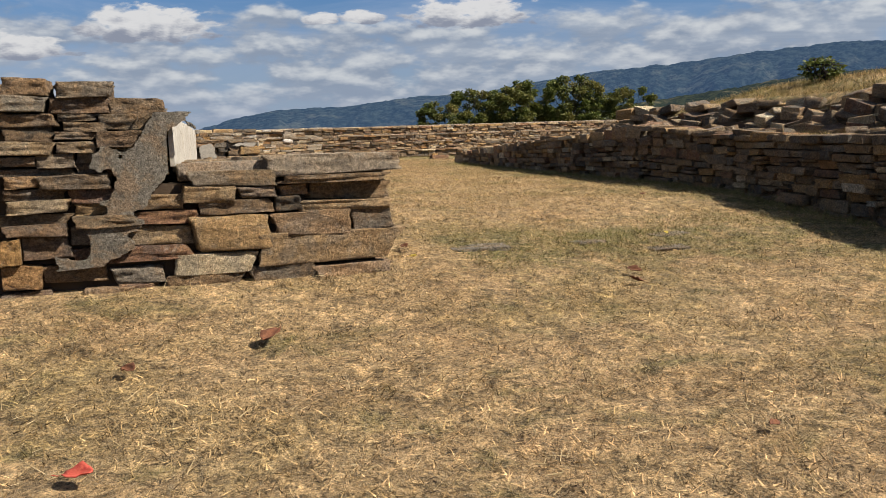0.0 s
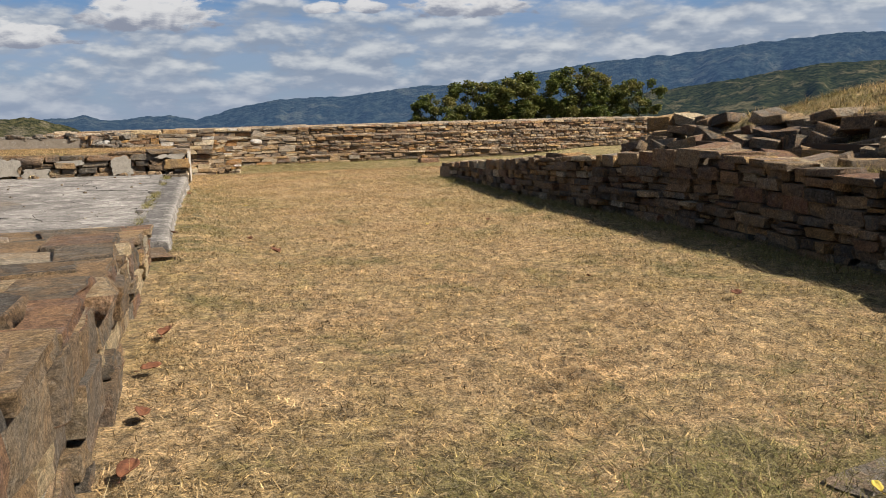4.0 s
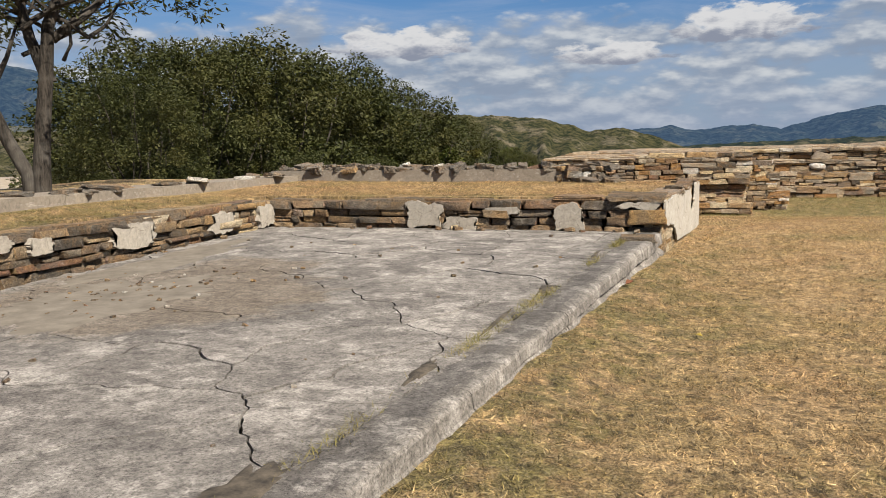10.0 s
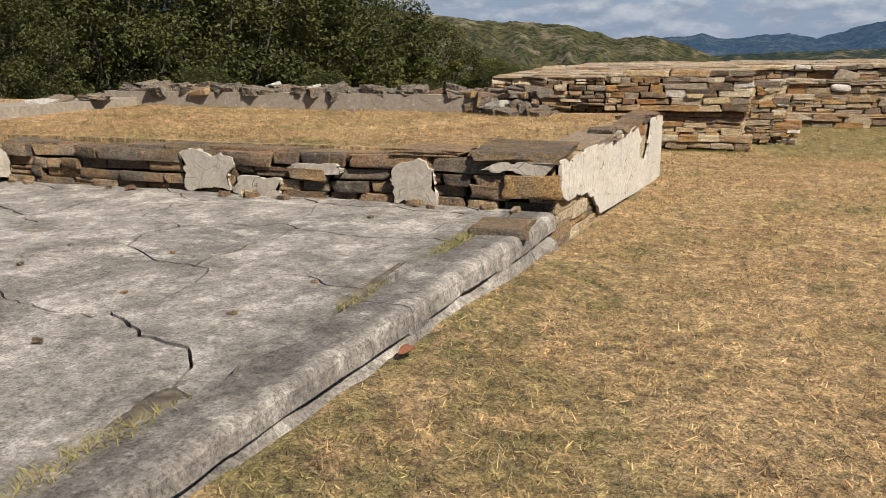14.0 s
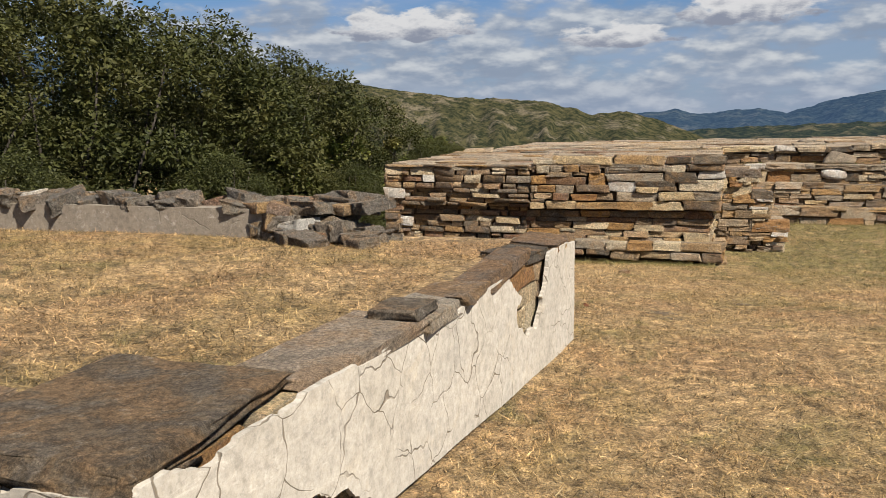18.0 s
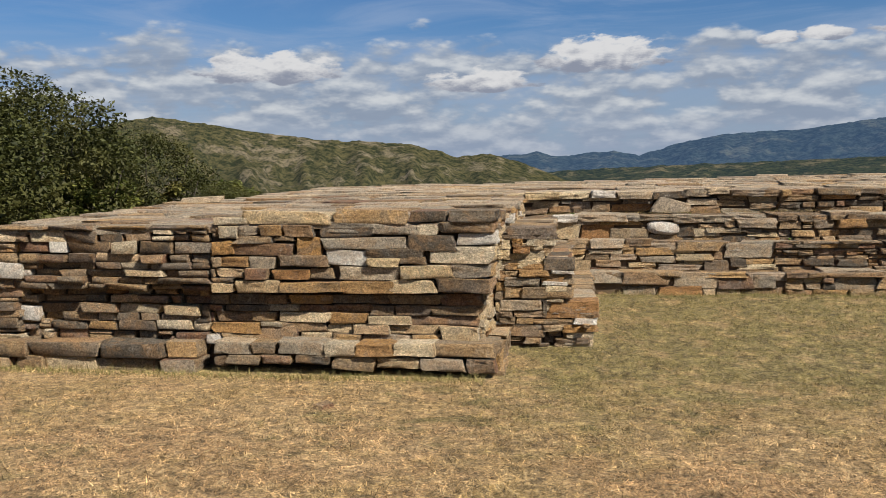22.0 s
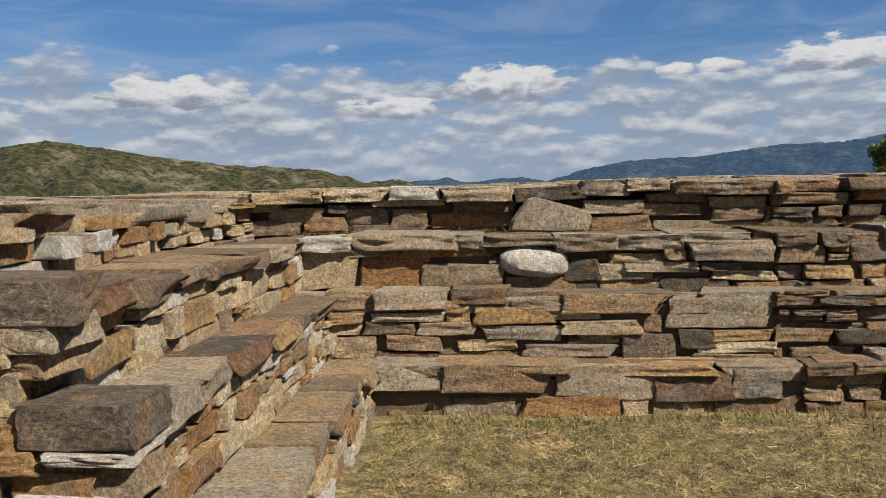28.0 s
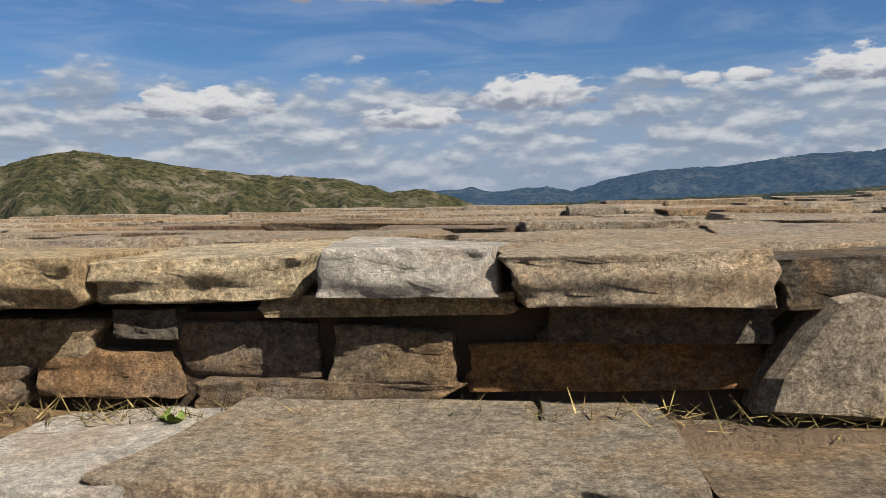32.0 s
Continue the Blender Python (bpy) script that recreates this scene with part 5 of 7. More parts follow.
def plaster_skin(name, p0, p1, z0, z1, keep, mat, parent, thick=0.028, cell=0.03):
    """A sheet of plaster on the face from p0 to p1, broken away where keep(s, height share) is false."""
    a, b = Vector(p0), Vector(p1)
    run = b - a
    L = run.length
    d = run / L
    nrm = Vector((d.y, -d.x))
    ns, nz = int(L / cell), max(6, int((z1[0] - z0[0]) / cell))
    bm = bmesh.new()
    verts = {}

    def vert(i, j):
        if (i, j) not in verts:
            s, h = i / ns, j / nz
            jx, jz = 0.45 * noise.noise(Vector((i * 0.7, j * 0.7, 1))), 0.45 * noise.noise(Vector((i * 0.7, j * 0.7, 7)))
            s2 = min(max((i + jx) / ns, 0), 1)
            q = a + run * s2 + nrm * (0.012 + 0.01 * noise.noise(Vector((s * L * 1.5, h * 2, 4))))
            lo, hi = z0[0] + (z0[1] - z0[0]) * s2, z1[0] + (z1[1] - z1[0]) * s2
            verts[(i, j)] = bm.verts.new((q.x, q.y, lo + (hi - lo) * min(max((j + jz) / nz, 0), 1.02)))
        return verts[(i, j)]
    for i in range(ns):
        for j in range(nz):
            if keep((i + 0.5) / ns * L, (j + 0.5) / nz):
                bm.faces.new((vert(i, j), vert(i + 1, j), vert(i + 1, j + 1), vert(i, j + 1)))
    for _ in range(3):
        bmesh.ops.smooth_vert(bm, verts=[v for v in bm.verts if v.is_boundary], factor=0.5, use_axis_x=True, use_axis_y=True, use_axis_z=True)
    ext = bmesh.ops.extrude_face_region(bm, geom=list(bm.faces))
    for v in ext["geom"]:
        if isinstance(v, bmesh.types.BMVert):
            v.co -= Vector((nrm.x, nrm.y, 0)) * thick
    bmesh.ops.recalc_face_normals(bm, faces=bm.faces)
    return adopt(part(name, bm, mat, None, "broken cream plaster" if mat is WHITEP else "broken grey plaster"), parent)


def white_keep(s, h):
    n = 0.5 * noise.noise(Vector((s * 1.6, h * 1.2, 2))) + 0.28 * noise.noise(Vector((s * 5, h * 3, 5)))
    top = lerp(s, (0, 0.95), (0.9, 1.0), (1.6, 0.98), (2.3, 1.02), (3.1, 1.0), (3.4, 0.78), (3.65, 0.6), (3.9, 0.66), (4.05, 0.97), (4.9, 1.02)) + 0.2 * n
    foot = lerp(s, (0, 0.6), (0.35, 0.42), (0.9, 0.3), (1.3, 0.06), (1.7, -0.1), (5, -0.1)) + 0.3 * n
    hole = (s - 3.6) ** 2 / 0.085 + (h - 0.62) ** 2 / 0.045 + 1.4 * n + 0.9 * noise.noise(Vector((s * 9, h * 6, 11))) < 1.0
    return foot < h < top and not hole


plaster_skin("plaster", (2.86, 21.4), (3.165, 26.21), (0.16, -0.02), (0.79, 0.845), white_keep, WHITEP, wwest, 0.028, 0.019)

plaster_skin("plaster", (1.95, 21.37), (2.87, 21.37), (0.6, 0.6), (0.765, 0.775), lambda s_, h: h > 0.35 + 0.9 * noise.noise(Vector((s_ * 5, 1, 3))) and h < 0.98 + 0.4 * noise.noise(Vector((s_ * 7, 2, 9))) and s_ > 0.1 + 0.3 * h, PATCHP, wwest, 0.028, 0.02)

inner = empty("wall_inner", (-0.5, 21.5, 0.3), "low dry-stone wall with patches of old plaster", "wall", "structure")
mas = Masonry(inner)
lay(mas, (-2.85, 21.42), (2.85, 21.42), (0.3, 0.3), (0.74, 0.78), ((DARK, 8), (SCHIST, 4), (BUFF, 0.5)), 0.095, 0.36, 0.26, rough=0.02, near=lambda c: c.x > 0, cap=(1.6, 0.02))
mas.add(ORANGE, (2.62, 21.53, 0.56), (0.46, 0.34, 0.2), 0.0, 0.01, True)
pave(mas, (-2.9, 21.45, 2.8, 21.75), lambda x, y: 0.785 + 0.005 * x, ((DARK, 3), (SCHIST, 1)), (0.6, 0.4), 0.07)
lay(mas, (-2.85, 9.5), (-2.85, 21.42), (0.1, 0.3), (0.72, 0.76), ((DARK, 5), (SCHIST, 5), (BUFF, 1.5)), 0.09, 0.36, 0.26, rough=0.02, cap=(1.5, 0.02))
pave(mas, (-3.2, 9.5, -2.86, 21.45), lambda x, y: 0.77, ((DARK, 2), (SCHIST, 2)), (0.5, 0.5), 0.07)
mas.finish(300)


def patch(cx, cz, w, h, face, parent, mat=WHITEP, seed=0):
    """A scrap of plaster left on a face: face(s) gives the plan point and outward normal."""
    r = random.Random(seed)
    n = 46
    bm = bmesh.new()
    front, back = [], []
    for i in range(n):
        t = 2 * math.pi * i / n
        rad = min(1 / max(abs(math.cos(t)), 1e-3), 1 / max(abs(math.sin(t)), 1e-3), 1.25) * (0.86 + 0.3 * noise.noise(Vector((math.cos(t) * 1.7, math.sin(t) * 1.7, seed * 3.7)))) * (1 + 0.13 * noise.noise(Vector((math.cos(t) * 5, math.sin(t) * 5, seed * 1.3)))) * r.uniform(0.93, 1.05)
        q, nr = face(cx + math.cos(t) * w / 2 * rad)
        z = cz + math.sin(t) * h / 2 * rad
        front.append(bm.verts.new((q.x + nr.x * 0.055, q.y + nr.y * 0.055, z)))
        back.append(bm.verts.new((q.x - nr.x * 0.02, q.y - nr.y * 0.02, z)))
    for i in range(n):
        j = (i + 1) % n
        bm.faces.new((front[i], front[j], back[j], back[i]))
    bm.faces.new(front)
    bmesh.ops.triangulate(bm, faces=[f for f in bm.faces if len(f.verts) > 4])
    bmesh.ops.recalc_face_normals(bm, faces=bm.faces)
    return adopt(part("plaster_patch", bm, PATCHP if mat is WHITEP else mat, None, "flaking cream plaster patch"), parent)


south_face = lambda s: (Vector((s, 21.42)), Vector((0, -1)))
east_face = lambda s: (Vector((-2.85, s)), Vector((1, 0)))
for i, (c, z, w, h) in enumerate(((-0.42, 0.58, 0.6, 0.4), (0.12, 0.44, 0.5, 0.2), (1.61, 0.55, 0.46, 0.36), (0.7, 0.63, 0.55, 0.1))):
    patch(c, z, w, h, south_face, inner, seed=i + 3)
for i, (c, z, w, h) in enumerate(((21.2, 0.54, 0.45, 0.38), (20.06, 0.54, 0.56, 0.34), (18.27, 0.55, 0.78, 0.32), (16.88, 0.6, 0.36, 0.18), (16.3, 0.67, 0.47, 0.16), (13.6, 0.5, 0.6, 0.3))):
    patch(c, z, w, h, east_face, inner, seed=i + 20)

lowwall = empty("wall_low", (-2, 25.7, 0.8), "low ruined wall of grey plaster with tumbled stones on top", "wall", "structure")
core(lowwall, ((-5.2, 25.55), (0.95, 25.55), (0.95, 26.1), (-5.2, 26.1)), 0.3, lambda x, y: 1.04 + 0.03 * math.sin(x * 2), GREYP, "plastered_face")
core(lowwall, ((-5.4, 10.0), (-4.6, 10.0), (-4.6, 25.6), (-5.4, 25.6)), 0.3, 0.97, GREYP, "plastered_face")
mas = Masonry(lowwall)
LOOSE = ((RUBBLE, 6), (SCHIST, 1), (QUARTZ, 0.3))
for k in range(3):
    x = -5.2
    while x < 1.5:
        s = rng.uniform(0.12, 0.34)
        hh = rng.uniform(0.07, 0.16)
        if rng.random() < 0.85 - 0.2 * k:
            mas.add(pick(LOOSE), (x + s / 2, 25.68 + 0.16 * k + rng.normal(0, 0.04), 1.05 + hh * 0.25 + 0.04 * (k == 1) * rng.random()), (s, rng.uniform(0.18, 0.35), hh), rng.normal(0, 0.4), 0.14, True)
        x += s * 0.95
for i in range(70):
    x = rng.uniform(0.8, 1.75)
    top = 1.1 - 0.26 * smooth(x, 0.9, 1.8)
    z = rng.uniform(0.78, top)
    mas.add(pick(LOOSE), (x, 25.68 + rng.normal(0, 0.13) - 0.12 * (1.1 - z), z), (rng.uniform(0.14, 0.3), rng.uniform(0.14, 0.28), rng.uniform(0.08, 0.16)), rng.normal(0, 0.5), 0.15, True)
y = 10.0
while y < 25.5:
    s = rng.uniform(0.2, 0.6)
    if rng.random() < 0.7:
        mas.add(pick(LOOSE), (-4.8 + rng.normal(0, 0.07), y + s / 2, 0.97 + rng.uniform(0.0, 0.04)), (rng.uniform(0.2, 0.4), s, rng.uniform(0.05, 0.11)), rng.normal(0, 0.25), 0.08)
    y += s * 0.95
mas.finish()

# ---- the broken wall end beside the start ----
first = empty("wall_south", (0.5, 6, -0.1), "broken dry-stone wall end with mortar and plaster remains", "wall", "structure")
NEARS = lambda c: True
mas = Masonry(first)
core(first, ((-4.0, 5.54), (1.5, 5.54), (1.86, 11.1), (-2.4, 11.1), (-4.0, 10.2)), -0.6, lambda x, y: lerp(y, (5.5, 0.53), (11.1, 0.36)))
core(first, ((-4.0, 5.62), (0.02, 5.62), (0.44, 10.2), (-4.0, 10.2)), 0.4, 0.93)
RUIN = ((DARK, 7), (SCHIST, 6), (BUFF, 1.2))
lay(mas, (-3.6, 5.46), (-0.86, 5.46), (-0.34, -0.3), (0.6, 0.62), RUIN, 0.12, 0.4, 0.28, rough=0.035, tight=0.018)
# the facing stones of the broken end, course by course: middle x, middle z, width, height
END_RIGHT = (
    ((1.21, 0.622, 0.80, 0.128, TOPSLAB), (0.56, 0.555, 0.58, 0.089, DARK), (1.21, 0.529, 0.68, 0.049, DARK), (0.94, 0.464, 0.18, 0.072, SCHIST), (1.31, 0.444, 0.53, 0.113, DARK), (0.71, 0.457, 0.24, 0.076, SCHIST)),
    ((0.91, 0.381, 0.16, 0.096, DARK), (1.31, 0.350, 0.62, 0.074, SCHIST), (0.42, 0.453, 0.32, 0.107, SCHIST), (0.59, 0.367, 0.45, 0.094, SCHIST), (1.07, 0.237, 0.50, 0.156, SCHIST), (1.47, 0.249, 0.26, 0.143, DARK), (0.16, 0.324, 0.38, 0.083, SCHIST)),
    ((0.54, 0.204, 0.49, 0.237, SCHIST), (1.19, 0.076, 0.89, 0.208, SCHIST), (0.44, 0.017, 0.46, 0.126, BUFF), (0.35, -0.112, 0.47, 0.124, DARK), (0.87, -0.089, 0.41, 0.123, DARK), (1.33, -0.111, 0.51, 0.126, SCHIST)),
)
END_LEFT = (
    ((-0.70, 0.008, 0.21, 0.132, ORANGE), (-0.74, 0.161, 0.11, 0.148, ORANGE), (-0.55, 0.177, 0.25, 0.128, DARK), (-0.40, 0.009, 0.35, 0.110, SCHIST), (-0.04, -0.031, 0.31, 0.115, SCHIST), (0.05, 0.214, 0.48, 0.119, SCHIST), (-0.30, 0.236, 0.22, 0.108, DARK)),
    ((-0.06, 0.113, 0.70, 0.087, DARK), (-0.03, -0.135, 0.24, 0.097, SCHIST), (-0.22, -0.163, 0.26, 0.129, SCHIST), (-0.67, -0.144, 0.30, 0.111, DARK), (-0.59, 0.345, 0.38, 0.061, SCHIST), (-0.59, 0.419, 0.36, 0.076, SCHIST), (-0.60, 0.493, 0.33, 0.063, DARK)),
    ((-0.66, 0.566, 0.20, 0.069, SCHIST), (-0.36, 0.563, 0.39, 0.088, SCHIST), (-0.21, 0.473, 0.38, 0.080, DARK), (-0.22, 0.395, 0.36, 0.067, SCHIST), (-0.21, 0.323, 0.35, 0.067, DARK), (-0.60, 0.282, 0.37, 0.066, DARK), (0.12, 0.419, 0.28, 0.094, SCHIST)),
)
END_UPPER = (
    ((-0.60, 1.126, 0.24, 0.102, SCHIST), (-0.29, 1.111, 0.33, 0.091, SCHIST), (-0.61, 1.024, 0.24, 0.094, SCHIST), (-0.31, 1.014, 0.34, 0.093, DARK), (0.01, 1.012, 0.30, 0.096, DARK), (-0.59, 0.933, 0.29, 0.075, DARK), (-0.60, 0.850, 0.29, 0.082, DARK)),
    ((-0.33, 0.943, 0.22, 0.041, DARK), (-0.28, 0.886, 0.23, 0.061, SCHIST), (-0.34, 0.831, 0.22, 0.046, SCHIST), (-0.34, 0.771, 0.22, 0.066, SCHIST), (-0.61, 0.763, 0.29, 0.080, SCHIST), (-0.04, 0.914, 0.35, 0.089, DARK), (-0.05, 0.816, 0.34, 0.089, DARK)),
    ((-0.46, 0.688, 0.21, 0.087, SCHIST), (-0.22, 0.719, 0.25, 0.093, SCHIST), (-0.66, 0.685, 0.19, 0.058, SCHIST), (-0.56, 0.622, 0.41, 0.048, SCHIST), (-0.23, 0.633, 0.24, 0.071, DARK), (0.04, 0.722, 0.27, 0.079, SCHIST), (0.04, 0.632, 0.27, 0.079, SCHIST)),
)
set_stones(mas, END_RIGHT, 5.46, 0.36, 2, 0.02)
set_stones(mas, END_LEFT, 5.46, 0.34, 2, 0.02)
set_stones(mas, END_UPPER, 5.5, 0.34, 2, 0.03)
lay(mas, (1.62, 5.66), (1.98, 11.15), (-0.15, 0.0), (0.66, 0.44), ((DARK, 3), (SCHIST, 6), (BUFF, 3)), 0.11, 0.32, 0.28, rough=0.025, near=NEARS, cap=(1.3, 0.02))
lay(mas, (-3.6, 5.52), (-0.82, 5.52), (0.6, 0.6), (1.14, 1.1), RUIN, 0.095, 0.32, 0.28, rough=0.035, near=NEARS, tight=0.016)
lay(mas, (1.9, 11.15), (-2.4, 11.15), (0.1, 0.1), (0.44, 0.44), WARM, 0.1, 0.35, 0.26)
lay(mas, (0.14, 5.52), (0.6, 10.2), (0.6, 0.55), (0.96, 0.93), WARM, 0.1, 0.35, 0.26, near=NEARS)
pave(mas, (0.3, 5.52, 1.55, 7.6), lambda x, y: lerp(y, (5.5, 0.655), (10.2, 0.5)), ((TOPSLAB, 3), (DARK, 4), (SCHIST, 2)), (0.6, 0.45), 0.09, None, 0.02)
pave(mas, (0.5, 7.6, 1.8, 11.1), lambda x, y: lerp(y, (5.5, 0.655), (11.1, 0.45)), ((TOPSLAB, 3), (DARK, 4), (SCHIST, 2)), (0.6, 0.45), 0.09, None, 0.02)
for i in range(60):
    x, y = rng.uniform(-3.6, 0.1), rng.uniform(5.9, 9.8)
    zt = lerp(x, (-1.6, 1.12), (-0.5, 1.13), (-0.1, 1.08), (0.15, 0.96)) - 0.05
    mas.add(pick(RUIN), (x, y, zt + rng.normal(0, 0.03)), (rng.uniform(0.25, 0.6), rng.uniform(0.25, 0.5), rng.uniform(0.08, 0.16)), rng.normal(0, 0.3), 0.06, y < 6.5)
mas.finish(420, key=lambda it: it[1].translation.y - 0.2 * it[1].translation.x)
plaster_skin("plaster", (0.2, 5.5), (0.64, 10.2), (0.58, 0.46), (0.98, 0.94), lambda s, h: h > 0.02 + 0.3 * noise.noise(Vector((s * 3, h, 3))) and h < 0.98 + 0.25 * noise.noise(Vector((s * 4, h, 8))), WHITEP, first, cell=0.04)
plaster_skin("roughcast", (-0.6, 5.44), (0.36, 5.44), (0.02, 0.06), (0.98, 0.98), lambda s_, h: abs(s_ - (0.28 + 0.5 * h)) < 0.17 + 0.22 * noise.noise(Vector((s_ * 4, h * 4, 3))) + 0.1 * noise.noise(Vector((s_ * 13, h * 13, 5))) - 0.1 * abs(h - 0.55), RUBBLE, first, 0.07, 0.022)

# ---- distance: ridges and plain ----
def ridge(name, prof, dist, depth, foot, mat, label, rough=0.06, seed=0.0):
    a0, a1 = prof[0][0], prof[-1][0]
    n, rows = int((a1 - a0) / 0.2) + 1, 26
    vs, fs = [], []
    for j in range(rows + 1):
        t = j / rows
        for i in range(n):
            a = a0 + (a1 - a0) * i / (n - 1)
            e = lerp(a, *prof)
            e += rough * (noise.noise(Vector((a * 1.1, seed, 0))) + 0.6 * noise.noise(Vector((a * 4.3, seed, 1))))
            top = 1.5 + dist * math.tan(radians(e))
            d = dist - depth * (1 - t)
            rel = 0.5 * noise.fractal(Vector((a * 0.35, t * 3.0, seed)), 0.8, 2.2, 5)
            h = foot + (top - foot) * (t ** 1.25 + rel * 0.65 * t * (1 - t) * 2)
            vs.append((3 + d * math.sin(radians(a)), 15 + d * math.cos(radians(a)), h))
    for j in range(rows):
        for i in range(n - 1):
            fs.append((j * n + i, j * n + i + 1, (j + 1) * n + i + 1, (j + 1) * n + i))
    me = bpy.data.meshes.new(name)
    me.from_pydata(vs, [], fs)
    me.polygons.foreach_set("use_smooth", [True] * len(fs))
    return tagged(link(name, me, mat), label, "hills", kind="structure")


# glow strength and last tint of each: haze painted onto the ridge
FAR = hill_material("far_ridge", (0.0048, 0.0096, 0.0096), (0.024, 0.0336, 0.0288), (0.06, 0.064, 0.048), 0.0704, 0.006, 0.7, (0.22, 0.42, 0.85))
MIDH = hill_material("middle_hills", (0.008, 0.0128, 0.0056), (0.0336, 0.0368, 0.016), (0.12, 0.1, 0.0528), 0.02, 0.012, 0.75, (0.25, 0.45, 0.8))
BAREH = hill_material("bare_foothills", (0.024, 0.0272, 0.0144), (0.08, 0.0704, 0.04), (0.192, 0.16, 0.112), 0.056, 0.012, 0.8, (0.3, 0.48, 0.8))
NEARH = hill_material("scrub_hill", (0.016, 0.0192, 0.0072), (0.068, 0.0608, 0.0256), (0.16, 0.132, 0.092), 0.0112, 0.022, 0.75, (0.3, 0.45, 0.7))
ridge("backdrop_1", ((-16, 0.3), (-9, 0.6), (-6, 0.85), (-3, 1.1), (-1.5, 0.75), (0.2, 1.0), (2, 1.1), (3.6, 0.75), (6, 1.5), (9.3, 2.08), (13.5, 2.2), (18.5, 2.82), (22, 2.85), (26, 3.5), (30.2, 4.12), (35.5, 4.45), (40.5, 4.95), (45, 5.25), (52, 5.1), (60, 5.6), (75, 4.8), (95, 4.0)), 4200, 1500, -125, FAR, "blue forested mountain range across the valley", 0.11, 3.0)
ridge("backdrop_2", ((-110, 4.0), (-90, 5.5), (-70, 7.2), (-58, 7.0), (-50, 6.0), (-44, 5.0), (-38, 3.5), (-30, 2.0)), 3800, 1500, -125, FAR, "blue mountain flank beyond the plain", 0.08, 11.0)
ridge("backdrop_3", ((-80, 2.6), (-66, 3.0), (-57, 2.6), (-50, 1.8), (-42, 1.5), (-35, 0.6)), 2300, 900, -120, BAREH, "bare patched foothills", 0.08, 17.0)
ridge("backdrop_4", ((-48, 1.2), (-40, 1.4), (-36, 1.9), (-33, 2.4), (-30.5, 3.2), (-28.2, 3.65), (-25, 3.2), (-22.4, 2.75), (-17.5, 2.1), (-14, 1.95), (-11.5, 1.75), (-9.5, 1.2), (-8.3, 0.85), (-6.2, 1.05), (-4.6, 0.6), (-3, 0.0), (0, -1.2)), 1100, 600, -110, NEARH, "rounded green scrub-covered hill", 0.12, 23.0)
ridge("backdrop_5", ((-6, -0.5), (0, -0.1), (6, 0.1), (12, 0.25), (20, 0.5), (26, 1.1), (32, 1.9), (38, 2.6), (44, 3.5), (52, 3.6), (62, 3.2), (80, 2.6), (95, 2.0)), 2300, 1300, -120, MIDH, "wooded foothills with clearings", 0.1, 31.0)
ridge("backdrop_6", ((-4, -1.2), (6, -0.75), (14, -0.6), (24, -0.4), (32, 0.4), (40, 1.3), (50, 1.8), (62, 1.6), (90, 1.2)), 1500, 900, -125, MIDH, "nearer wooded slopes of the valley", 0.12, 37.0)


# ---- trees ----
def limb(bm, pts, r0, r1, sides=7):
    """A tapering, bent limb through the points."""
    rings = []
    n = len(pts)
    for i, p in enumerate(pts):
        d = (pts[min(i + 1, n - 1)] - pts[max(i - 1, 0)]).normalized()
        u = d.orthogonal().normalized()
        v = d.cross(u)
        r = r0 + (r1 - r0) * (i / (n - 1)) ** 0.8
        rings.append([bm.verts.new(p + (u * math.cos(2 * math.pi * k / sides) + v * math.sin(2 * math.pi * k / sides)) * r * (1 + 0.12 * noise.noise(p * 3 + Vector((k, 0, 0))))) for k in range(sides)])
    for a, b in zip(rings, rings[1:]):
        c = min(range(sides), key=lambda s: (a[0].co - b[s].co).length)
        for k in range(sides):
            bm.faces.new((a[k], a[(k + 1) % sides], b[(k + 1 + c) % sides], b[(k + c) % sides]))
    bm.faces.new(rings[-1])


def bent(a, b, wob, n, r):
    pts = []
    for i in range(n + 1):
        t = i / n
        p = a.lerp(b, t)
        pts.append(p + Vector((r.uniform(-1, 1), r.uniform(-1, 1), r.uniform(-0.6, 0.6))) * wob * math.sin(math.pi * t))
    return pts


